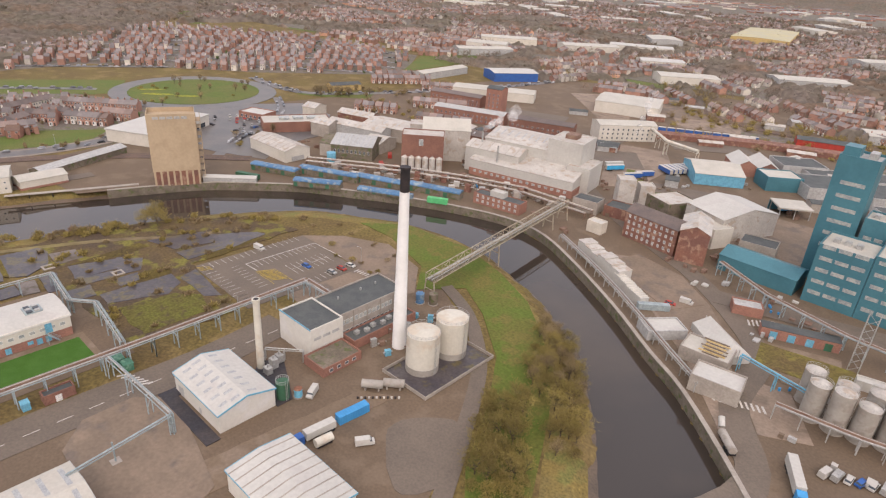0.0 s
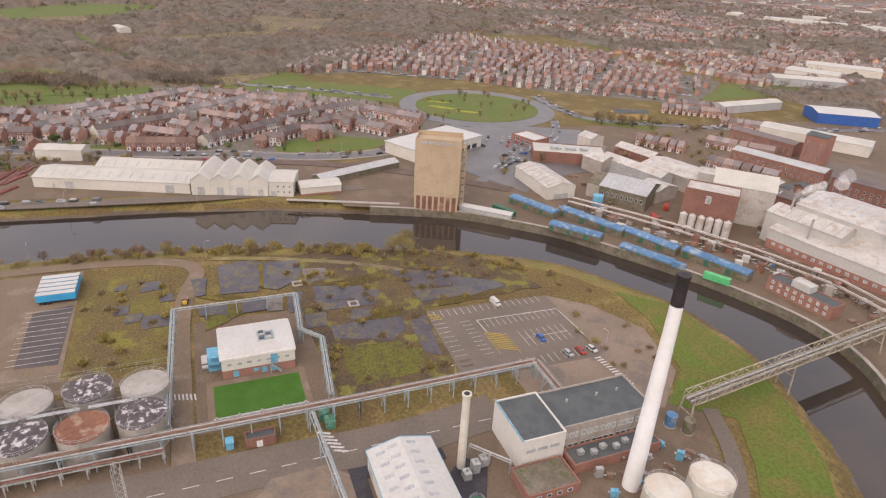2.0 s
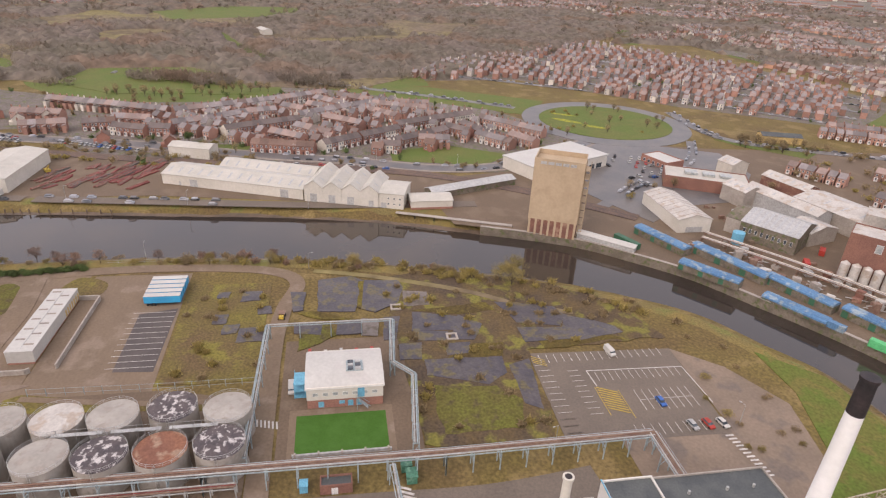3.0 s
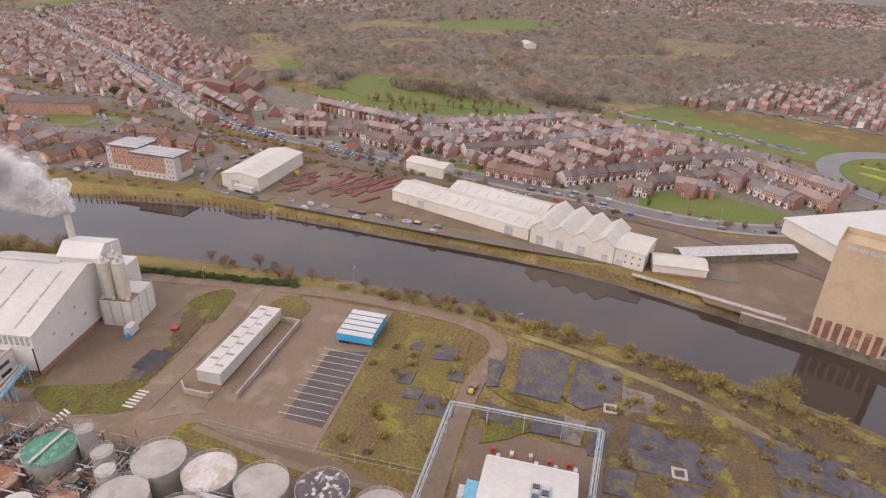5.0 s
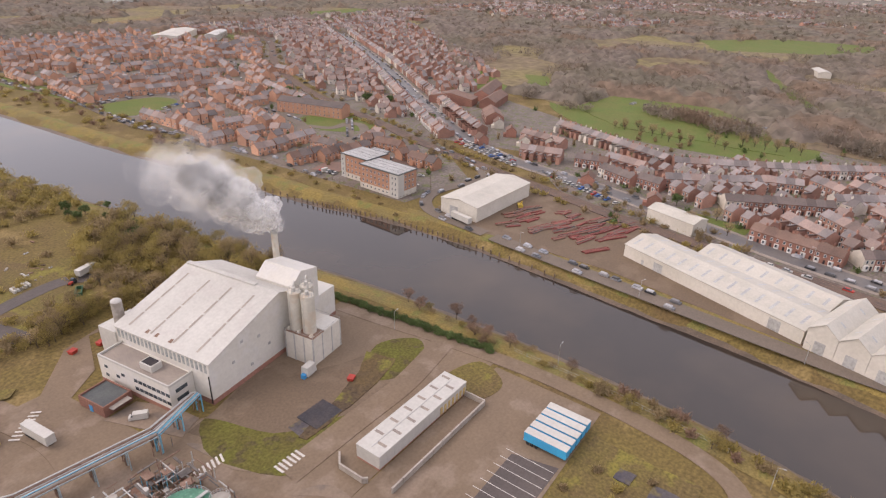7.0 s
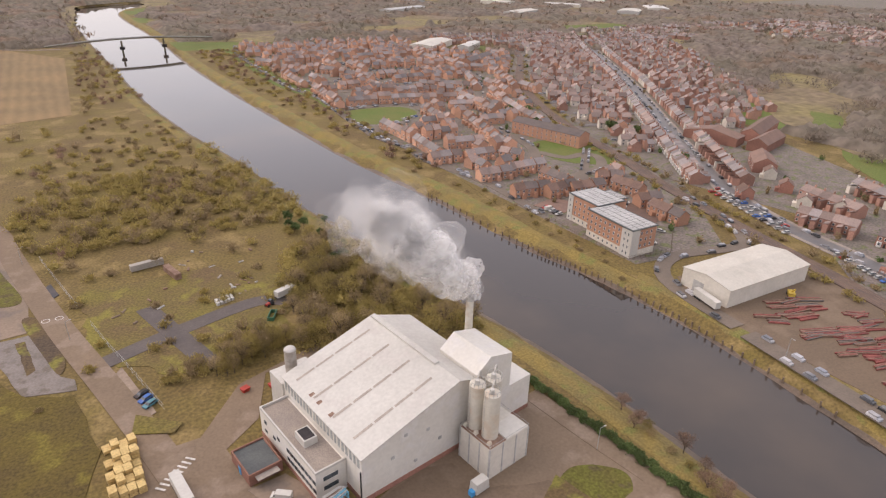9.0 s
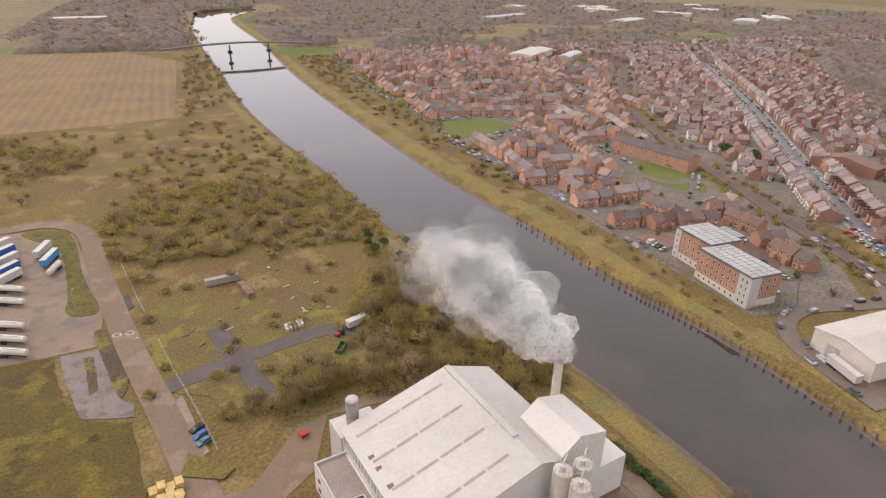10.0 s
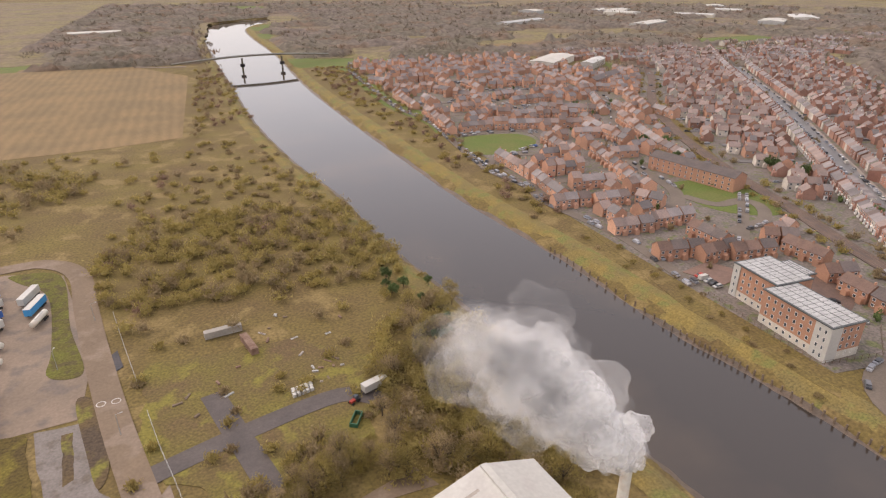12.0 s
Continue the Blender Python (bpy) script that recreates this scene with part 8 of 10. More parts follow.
def semi_parts(w=8.5, d=8.5, h=5.2, wall=ORANGE_BRICK, roof=TILE):
    """Parts of one estate house with a pitched roof and a porch gable."""
    a, b = w / 2, d / 2
    body = gable_body(G(), -a, a, -b, b, h, 2.8)
    top = gable_roof(G(), -a - 0.2, a + 0.2, -b, b, h, 2.8)
    porch = gable_body(G(), -1.6, 1.6, -1.2, 1.2, 2.4, 0.9)
    porch.v = [(-y * 1.0 + a * 0.45, -b - 1.0 + x * 0.6, z) for x, y, z in porch.v]
    pot = G().box(a - 1.4, a - 0.7, -0.35, 0.35, h + 2.2, h + 3.8)
    wins = [pane_pair(x, -b, z, 1.4, 1.35, -1) for x, z in ((-a * 0.55, 3.2), (a * 0.5, 3.2), (-a * 0.55, 0.8))]
    back = [pane_pair(x, b, z, 1.4, 1.35, 1) for x, z in ((-a * 0.5, 3.2), (a * 0.5, 1.0))]
    return {"body": (body, wall), "roof": (top, roof), "chimney": (pot, wall), "porch": (porch, wall), "window": (wins[0][0], UPVC), "window_b": (wins[1][0], UPVC), "window_c": (wins[2][0], UPVC), "back_window": (back[0][0], UPVC), "back_window_b": (back[1][0], UPVC),
            "pane": (wins[0][1], GLASS), "pane_b": (wins[1][1], GLASS), "pane_c": (wins[2][1], GLASS), "pane_d": (back[0][1], GLASS), "pane_e": (back[1][1], GLASS)}


def house_thing(parts, name, label, group):
    """The first house of a kind; the others are copies of it."""
    t = tagged(parts["body"][0].link(name, parts["body"][1]), label, "house", group)
    for part_name, (g, mat) in parts.items():
        if part_name == "body":
            continue
        plain = part_name[:-2] if part_name[-2:] in ("_b", "_c", "_d", "_e") else part_name
        if plain == "pane":
            continue
        ob = g.link(plain, mat, t)
        glass = {"window": "pane", "window_b": "pane_b", "window_c": "pane_c", "back_window": "pane_d", "back_window_b": "pane_e", "bay": "pane_e"}.get(part_name)
        if glass in parts:
            both, k, n = G(), len(g.v), len(g.f)
            both.v, both.f = g.v + parts[glass][0].v, g.f + [tuple(k + i for i in f) for f in parts[glass][0].f]
            ob.data = both.mesh(plain, mat)
            ob.data.materials.append(GLASS)
            ob.data.polygons.foreach_set("material_index", [0] * n + [1] * (len(both.f) - n))
    return t


# far brick, slate and tile are paled and dulled to stand for haze
BRICK_I = surf("red_brick_hazed", (0.375, 0.208, 0.152), (0.32, 0.182, 0.138), 0.12, 0.9, 0, 2, spread=0.3, grit=0.2, island=True)
ORANGE_I = surf("orange_brick_hazed", (0.52, 0.295, 0.195), (0.46, 0.265, 0.182), 0.12, 0.9, 0, 2, spread=0.25, grit=0.15, island=True)
RENDER_I = surf("render_far", (0.60, 0.54, 0.46), (0.52, 0.47, 0.40), 0.3, 0.85, 0, 2, spread=0.2, grit=0.1, island=True)
SLATE_I = surf("slate_hazed", (0.235, 0.197, 0.183), (0.19, 0.164, 0.155), 0.15, 0.6, 0, 2, spread=0.35, grit=0.2, island=True)
TILE_I = surf("tile_hazed", (0.262, 0.19, 0.16), (0.218, 0.165, 0.144), 0.15, 0.8, 0, 2, spread=0.35, grit=0.2, island=True)
FAR_OF = {"red_brick": BRICK_I, "orange_brick": ORANGE_I, "cream_render": RENDER_I, "slate_roof": SLATE_I, "brown_tile_roof": TILE_I}
KINDS = {
    "terrace": terrace_parts(), "terrace_cream": terrace_parts(4.9, RENDER), "terrace_big": terrace_parts(5.8, BRICK, TILE),
    "estate": semi_parts(6.6, 7.8, 5.0), "estate_pair": semi_parts(7.4, 7.6, 5.2, ORANGE_BRICK, SLATE), "estate_tall": semi_parts(5.6, 8.2, 7.4, ORANGE_BRICK, TILE), "semi": semi_parts(7.6, 7.4, 4.9, BRICK, TILE), "semi_cream": semi_parts(7.6, 7.4, 4.9, RENDER, TILE),
}
for key_, wall_, roof_ in (("range", BRICK, SLATE), ("range_pale", RENDER, TILE)):
    # a whole far-off row under one roof
    KINDS[key_] = {"body": (gable_body(G(), -26, 26, -4.3, 4.3, 5.6, 2.5), wall_), "roof": (gable_roof(G(), -26, 26, -4.3, 4.3, 5.6, 2.5), roof_)}
WIDTH = {"range": 52, "range_pale": 52, "terrace": 4.9, "terrace_cream": 4.9, "terrace_big": 5.8, "estate": 6.7, "estate_pair": 7.5, "estate_tall": 5.7, "semi": 9.6, "semi_cream": 9.6}
NEAR_KIND, FAR_LIST = {}, {k: [] for k in KINDS}
LABELS = {"terrace": "red brick terraced house with slate roof and white bay", "terrace_cream": "cream rendered terraced house with slate roof", "terrace_big": "red brick terraced house with brown tiled roof", "estate": "orange brick estate house with tiled roof", "estate_pair": "orange brick estate house with grey roof", "estate_tall": "three-storey orange brick town house", "semi": "red brick semi-detached house with tiled roof", "semi_cream": "cream rendered house with tiled roof"}
hrng = random.Random(77)


TAKEN, STREETS = {}, []
GREENS = ([(-376, -505), (-434, -500), (-438, -474), (-420, -450), (-370, -445)], [(-455, -352), (-445, -322), (-452, -296), (-484, -284), (-500, -318), (-484, -350)], [(-380, -260), (-440, -255), (-440, -170), (-375, -170)], [(-424, 60), (-414, 130), (-440, 155), (-464, 110), (-450, 62)], [(-438, -50), (-438, -18), (-464, -16), (-468, -50)], [(-590, -165), (-580, -85), (-596, -20), (-720, -20), (-720, -230)])
KEEP_OFF = [(smooth([(-505, -225), (-521, -247), (-611, -364), (-719, -503), (-846, -683), (-980, -860)], 6), 13), (smooth([(-474, -243), (-491, -291), (-510, -352), (-546, -444), (-612, -560), (-723, -705), (-800, -860)], 8), 15)]


def blocked(x, y):
    """Streets, railway and greens stay clear of houses."""
    if any(math.dist((x, y), p) < w for line, w in KEEP_OFF for p in line):
        return True
    return any(abs(x - p[0]) < 16 and abs(y - p[1]) < 16 and math.dist((x, y), p) < w / 2 + 7 for _, line, w in ROADS for p in line) or any(inside(x, y, q) for q in GREENS)



def put_house(kind, x, y, rz, near, shy=False):
    cell = (int(x // 8), int(y // 8))
    if shy and any(math.dist((x, y), q) < 8.5 for i in (-1, 0, 1) for j in (-1, 0, 1) for q in TAKEN.get((cell[0] + i, cell[1] + j), ())):
        return
    if shy and blocked(x, y):
        return
    TAKEN.setdefault(cell, []).append((x, y))
    if near:
        if kind not in NEAR_KIND:
            NEAR_KIND[kind] = house_thing(KINDS[kind], "terraced_house" if "terrace" in kind else "house", LABELS[kind], "terraces" if "terrace" in kind else "estate houses")
            NEAR_KIND[kind].matrix_basis = pose(x, y, 0, 0, 0, rz)
        else:
            copy_thing(NEAR_KIND[kind], pose(x, y, 0, 0, 0, rz))
    else:
        FAR_LIST[kind].append((x, y, rz))


def row(x0, y0, x1, y1, kinds=("terrace", "terrace", "terrace", "terrace_cream"), near=False, flip=False, gap=0):
    """Houses side by side along a line, their fronts to its right (to its left with flip)."""
    ln = math.dist((x0, y0), (x1, y1))
    rz = along(x0, y0, x1, y1)
    if near:
        flip = (y1 - y0) * (-170 - (x0 + x1) / 2) - (x1 - x0) * (-40 - (y0 + y1) / 2) < 0
    s = 0.0
    while s < ln - 2:
        kind = hrng.choice(kinds)
        w = WIDTH[kind]
        c = (s + w / 2) / ln
        put_house(kind, x0 + (x1 - x0) * c, y0 + (y1 - y0) * c, rz + (180 if flip else 0), near)
        s += w + (gap if hrng.random() < 0.3 else 0)


def inside(x, y, poly):
    hit = False
    for (ax, ay), (bx, by) in zip(poly, poly[1:] + poly[:1]):
        if (ay > y) != (by > y) and x < (bx - ax) * (y - ay) / (by - ay) + ax:
            hit = not hit
    return hit


def fill(poly, angle, spacing, kinds, gap=0, length=70, skip=0.0, jitter=0, cross=12, near=False, streets=True):
    """Rows of houses across an outline, back to back in pairs, broken by cross streets."""
    u = Vector((math.cos(radians(angle)), math.sin(radians(angle))))
    v = Vector((-u.y, u.x))
    c = Vector((sum(p[0] for p in poly) / len(poly), sum(p[1] for p in poly) / len(poly)))
    reach = max(math.dist(c, p) for p in poly)
    n = int(reach / spacing) + 1
    for i in range(-n, n + 1):
        flip, s = i % 2 == 0, -reach
        if streets and not flip:
            lane = [p for p in (c + u * d + v * ((i + 0.5) * spacing) for d in np.arange(-reach, reach, 12.0)) if inside(p.x, p.y, poly)]
            if len(lane) > 2:
                STREETS.append(((lane[0].x, lane[0].y), (lane[-1].x, lane[-1].y)))
        while s < reach:
            kind = hrng.choice(kinds)
            w = WIDTH[kind]
            if (s + reach) % length < cross:
                s += 3
                continue
            p = c + u * (s + w / 2) + v * (i * spacing + (2.5 if flip else -2.5))
            s += w + (hrng.uniform(0, gap) if gap else 0)
            if inside(p.x, p.y, poly) and hrng.random() >= skip:
                put_house(kind, p.x, p.y, angle + (180 if flip else 0) + hrng.uniform(-jitter, jitter) + (hrng.choice((0, 0, 90)) if jitter else 0), near, True)


# terraces nearest the river
T = ("terrace", "terrace", "terrace", "terrace", "terrace", "terrace", "terrace_cream")
for x0, y0, x1, y1 in ((-449, 26, -467, 51), (-467, 51, -486, 77), (-497, 78, -514, 108), (-453, 70, -486, 114), (-484, -40, -498, -17), (-498, -17, -511, 8), (-489, -88, -487, -76), (-503, 130, -453, 152)):
    row(x0, y0, x1, y1, T, True)
for x0, y0, x1, y1 in ((-452, -18, -444, 23), (-500, -134, -504, -115)):
    row(x0, y0, x1, y1, ("terrace_big", "terrace_big", "terrace"), True)
for x0, y0, x1, y1 in ((-514, 108, -533, 144), (-492, -112, -484, -90), (-449, 63, -446, 76), (-496, 114, -480, 129)):
    row(x0, y0, x1, y1, ("terrace_cream", "terrace"), True)
T = ("terrace", "terrace", "terrace_big", "terrace", "terrace_cream")
for x0, y0, x1, y1 in ((-571, -181, -554, -134), (-554, -134, -536, -86), (-534, -83, -554, -48), (-554, -48, -576, -11), (-576, -11, -604, 27), (-498, -77, -515, -50), (-515, -50, -533, -29), (-533, -29, -540, -9), (-520, 147, -481, 185), (-474, 135, -452, 154), (-523, 7, -544, 34), (-544, 34, -569, 68), (-581, 20, -554, 48)):
    row(x0, y0, x1, y1, T, False, hrng.random() < 0.5)
for x0, y0, x1, y1 in ((-593, 39, -573, 66), (-549, 56, -522, 82), (-563, 66, -549, 107), (-568, 85, -565, 113), (-520, 28, -499, 55), (-495, 8, -472, 34), (-479, -8, -465, 12), (-560, 14, -546, 35), (-554, -5, -543, 9), (-463, 91, -460, 114), (-516, -119, -511, -94), (-530, -189, -525, -155), (-494, -171, -500, -146), (-472, 159, -453, 172)):
    row(x0, y0, x1, y1, ("terrace_big", "terrace_big", "terrace"), False, hrng.random() < 0.5)
# the far terraces
TF = ("terrace", "terrace", "terrace", "terrace_big", "terrace_big", "terrace_cream")
fill([(-690, 110), (-700, 230), (-640, 290), (-780, 420), (-900, 370), (-980, 425), (-870, 280), (-790, 170)], 62, 20, TF, 0, 74, 0.06)
fill([(-640, 290), (-595, 345), (-512, 478), (-600, 590), (-789, 570), (-780, 420)], 48, 19, TF, 0, 96, 0.06)
fill([(-900, 370), (-780, 420), (-789, 570), (-980, 425)], 75, 20, TF, 1, 64, 0.1)
# the estate
EP = ("estate", "estate_pair")
for x0, y0, x1, y1 in ((-370, -342, -393, -340), (-393, -336, -415, -335), (-420, -333, -427, -320), (-379, -300, -397, -298), (-399, -301, -428, -300), (-417, -286, -418, -267), (-381, -269, -401, -265), (-397, -259, -414, -260), (-412, -256, -432, -253), (-441, -265, -451, -259), (-444, -254, -447, -232), (-432, -225, -444, -222), (-434, -216, -433, -199)):
    row(x0, y0, x1, y1, EP, y0 > -290, False, 1.0)
for x0, y0, x1, y1 in ((-385, -386, -381, -347), (-397, -367, -421, -363), (-395, -394, -422, -393), (-411, -426, -422, -425), (-423, -423, -432, -421), (-437, -467, -433, -418), (-384, -437, -385, -391), (-464, -470, -482, -465), (-497, -501, -492, -465), (-452, -423, -444, -382), (-440, -378, -432, -338), (-532, -502, -508, -425), (-507, -422, -500, -388), (-457, -413, -476, -410), (-489, -462, -489, -436)):
    row(x0, y0, x1, y1, ("estate_pair", "estate", "estate_tall"), False, hrng.random() < 0.5, 1.0)
EST = ("estate", "estate_pair", "estate_tall")
for x0, y0, x1, y1 in ((-389, -518, -416, -518), (-418, -517, -449, -509), (-451, -509, -486, -497), (-437, -549, -504, -530), (-388, -594, -380, -513), (-384, -674, -383, -607), (-381, -765, -398, -742), (-414, -797, -453, -805), (-455, -800, -541, -796), (-544, -795, -593, -786), (-408, -750, -452, -754), (-504, -756, -581, -759), (-496, -715, -526, -721), (-513, -688, -553, -697), (-456, -744, -451, -690), (-588, -757, -589, -687), (-598, -697, -588, -628), (-546, -675, -575, -664), (-549, -618, -584, -622), (-628, -685, -667, -656), (-404, -646, -406, -615), (-411, -590, -439, -590), (-439, -652, -460, -624)):
    row(x0, y0, x1, y1, EST, False, hrng.random() < 0.5, 1.5)
for x0, y0, x1, y1 in ((-472, -629, -491, -631), (-476, -599, -503, -601), (-504, -600, -543, -611), (-488, -566, -528, -539), (-566, -595, -532, -527), (-444, -588, -445, -556), (-410, -550, -438, -564), (-426, -692, -442, -668), (-474, -712, -476, -672), (-595, -633, -613, -618), (-601, -588, -569, -512), (-582, -520, -582, -494), (-684, -728, -702, -701), (-534, -642, -546, -616), (-395, -712, -413, -690), (-559, -549, -551, -504)):
    row(x0, y0, x1, y1, EST, False, hrng.random() < 0.5, 1.5)
fill([(-600, -760), (-596, -640), (-585, -560), (-600, -570), (-690, -690), (-640, -760)], -12, 21, EST, 2, 60, 0.1)
fill([(-396, -820), (-400, -900), (-600, -880), (-620, -815)], 2, 20, EST, 1.5, 60, 0.08)
fill([(-470, -690), (-500, -660), (-560, -640), (-575, -700), (-580, -745), (-480, -745)], -12, 20, EST, 1.5, 60, 0.05)
for x0, y0, x1, y1 in ((-466, -382, -481, -324), (-600, -640, -660, -680)):
    cx, cy, rz, w = behind(x0, y0, x1, y1, 13)
    t = thing("brick_flats", "long three-storey orange brick flats with hipped roof", "apartment block", cx, cy, 0, rz)
    gable_body(G(), -w / 2, w / 2, -6.5, 6.5, 8.6, 3).link("wall", ORANGE_BRICK, t)
    gable_roof(G(), -w / 2 - 0.2, w / 2 + 0.2, -6.5, 6.5, 8.6, 3).link("roof", SLATE, t)
    windows(t, "window", ((-w / 2 + 1, -6.5), (w / 2 - 1, -6.5)), 1, 1.1, 1.4, int(w / 4), GLASS, rows=3, step=2.8)
    windows(t, "window", ((w / 2 - 1, 6.5), (-w / 2 + 1, 6.5)), 1, 1.1, 1.4, int(w / 4), GLASS, rows=3, step=2.8)
# the high street and the streets behind it
main = smooth([(-505, -225), (-521, -247), (-611, -364), (-719, -503), (-846, -683), (-980, -860)], 2)
KEEP_OFF[0] = (smooth(main, 4), 14)
KEEP_OFF[1] = (smooth(KEEP_OFF[1][0], 2), 15)
for off, flip in ((15, True), (-15, False)):
    line = offsets(main, off)
    for p, q in zip(line, line[1:]):
        row(*p, *q, ("terrace", "terrace", "terrace_big", "terrace_big", "terrace_cream"), False, flip, 3)
SEMI = ("semi", "semi", "semi", "estate", "semi_cream")
fill([(-508, -300), (-545, -300), (-690, -490), (-840, -700), (-900, -860), (-800, -830), (-640, -590), (-560, -450)], -28, 21, SEMI, 4, 66, 0.12, 3)
fill([(-585, -300), (-640, -310), (-720, -330), (-900, -520), (-1100, -800), (-1000, -860), (-780, -560)], -30, 21, ("terrace", "terrace_big", "semi", "terrace", "semi_cream"), 2, 64, 0.12, 2)
# back rows and outhouses that fill the blocks
fill([(-455, -18), (-446, 28), (-470, 60), (-470, 150), (-520, 172), (-606, 64), (-590, -8), (-545, -84), (-500, -100)], 62, 12.5, ("terrace", "terrace_big", "terrace", "terrace", "terrace_cream"), 0, 46, 0.25, 0, 9, False, False)
fill([(-386, -925), (-380, -600), (-376, -345), (-382, -262), (-470, -262), (-500, -366), (-590, -516), (-690, -690), (-630, -925)], 4, 15, EST, 2.5, 42, 0.5, 4, 11, False, False)
fill([(-508, -240), (-600, -300), (-720, -330), (-1050, -790), (-900, -900), (-700, -690), (-560, -470)], -34, 15, ("terrace", "semi", "terrace_big", "semi_cream", "terrace"), 2, 48, 0.32, 3, 10, False, False)
for x0, y0, x1, y1 in ((-400, 330, -370, 350), (-432, 440, -402, 470), (-342, 345, -302, 366), (-484, 420, -452, 470), (-384, 382, -350, 408), (-500, 440, -476, 484)):
    row(x0, y0, x1, y1, ("terrace", "terrace_big"), False, False, 1)
# near groups between railway and road
for x, y, rz in ((-452, 98, 60), (-444, 62, 75), (-462, -70, 20), (-470, -112, 15), (-505, -245, 50), (-498, -205, 60), (-515, -180, 30), (-530, -200, 35), (-525, -165, 20), (-545, -220, 40)):
    put_house("semi_cream" if x % 2 else "semi", x, y, rz, True)
for x, y, w, d, rz, lab in ((-560, -235, 26, 14, 40, "brown roofed brick chapel hall"), (-610, -265, 40, 14, 15, "long red brick school building"), (-590, -295, 16, 40, 15, "long red brick school wing"), (-640, -290, 60, 14, 20, "long brick school range with slate roof")):
    t = thing("school", lab + " with pitched roof", "school", x, y, 0, rz)
    gable_body(G(), -w / 2, w / 2, -d / 2, d / 2, 6, 4).link("wall", BRICK, t)
    gable_roof(G(), -w / 2, w / 2, -d / 2, d / 2, 6, 4).link("roof", TILE, t)
    windows(t, "window", ((-w / 2 + 1, -d / 2), (w / 2 - 1, -d / 2)), 1, 1.5, 1.5, max(3, int(w / 4)), GLASS, rows=2, step=2.6)
for x, y, rz, w, d, h, wall, roof, lab in ((-370, 478, 30, 78, 24, 8, CREAM, PALE_ROOF, "long cream retail shed with pale roof"), (-425, 575, 60, 52, 34, 9, DEEP_BLUE, WHITE, "dark blue shed with white roof"), (-477, 515, 95, 80, 16, 7, GREY_CLAD, PALE_ROOF, "long grey low sheet shed"),
                                       (-262, 545, 20, 56, 50, 10, CREAM, PALE_ROOF, "big cream distribution shed"), (-215, 445, 50, 46, 18, 12, CREAM, PALE_ROOF, "cream four-storey works offices"), (-320, 385, 20, 60, 14, 9, BRICK, GREY_CLAD, "long red brick works range"),
                                       (-330, 430, 15, 14, 14, 20, BRICK, FELT, "square red brick tower block"), (-370, 425, 15, 50, 14, 9, BRICK, SLATE, "red brick range with slate roof"), (-260, 400, 20, 50, 14, 10, BRICK, SLATE, "red brick offices with white bands"),
                                       (-455, 1560, 102, 330, 110, 11, TIMBER, PALE_YELLOW, "huge distribution shed with pale yellow roof"), (-524, 907, 50, 90, 40, 9, CREAM, PALE_ROOF, "pale low industrial shed"), (-640, 850, 40, 90, 40, 9, RENDER, PALE_ROOF, "pale low industrial shed"),
                                       (-570, 700, 60, 80, 30, 9, GREY_CLAD, PALE_ROOF, "grey low industrial shed"), (-610, 760, 30, 60, 40, 9, CREAM, PALE_ROOF, "cream low industrial shed"), (-480, 1000, 30, 100, 40, 9, CREAM, WHITE, "white low industrial shed"), (-300, 760, 40, 70, 36, 9, CREAM, PALE_ROOF, "cream shed beside railway"),
                                       (-380, 860, 40, 60, 36, 9, CREAM, WHITE, "white shed beside the railway"), (-200, 900, 40, 90, 40, 9, GREY_CLAD, PALE_ROOF, "grey low industrial shed"), (-650, -818, 40, 90, 34, 8, CREAM, PALE_ROOF, "cream sheds behind the estate"), (-690, -780, 40, 60, 16, 8, WHITE, WHITE, "white shed behind the estate"),
                                       (-470, 374, 75, 30, 12, 5, TIMBER, FELT, "low shop with yellow fascia"), (-1010, -60, 20, 34, 14, 6, CREAM, PALE_ROOF, "white farm sheds in the woods"), (-1150, -1250, 30, 120, 40, 8, WHITE, PALE_ROOF, "pale works on the horizon"), (-900, -1380, 30, 160, 30, 9, WHITE, GREY_CLAD, "pale works on the horizon"),
                                       (-100, 560, 20, 40, 14, 6, RED, FELT, "low red painted works shed"), (-60, 640, 30, 60, 30, 7, GREY_CLAD, PALE_ROOF, "grey sheet works shed"), (-30, -1450, 10, 90, 30, 8, WHITE, PALE_ROOF, "pale farm sheds beyond fields")):
    t = shed("industrial_shed", lab, "shed", x, y, rz, w, d, h, 1.8, wall, roof, 0)
    if 12 <= h or wall is BRICK:
        windows(t, "window", ((-w / 2 + 1, -d / 2), (w / 2 - 1, -d / 2)), 1.5, 1.4, 1.6, max(3, int(w / 4)), GLASS, rows=max(1, int(h / 3.5)), step=3.2)


# ---- distant suburbs ----
CLEAR = ([(-762, -318), (-769, -292), (-698, -258), (-702, -283)], [(-1248, -269), (-1389, -159), (-1400, -21), (-1247, -40), (-1144, -212)], [(-1045, -132), (-906, -80), (-779, -24), (-773, -35), (-879, -86)],
         [(-720, -200), (-735, -110), (-690, -60), (-612, -32), (-609, -150), (-653, -206)], [(-480, -1000), (-720, -1010), (-900, -1075), (-890, -1120), (-700, -1060), (-490, -1050)], [(-560, -1330), (-690, -1340), (-700, -1420), (-570, -1400)])
for k_, poly_ in enumerate(CLEAR):
    patch("field", ragged(poly_, 5, 16, k_), 0.05, MEADOW if k_ < 4 else STUBBLE, "open green field between winter woods" if k_ < 4 else "pale rough field between winter woods", "field")


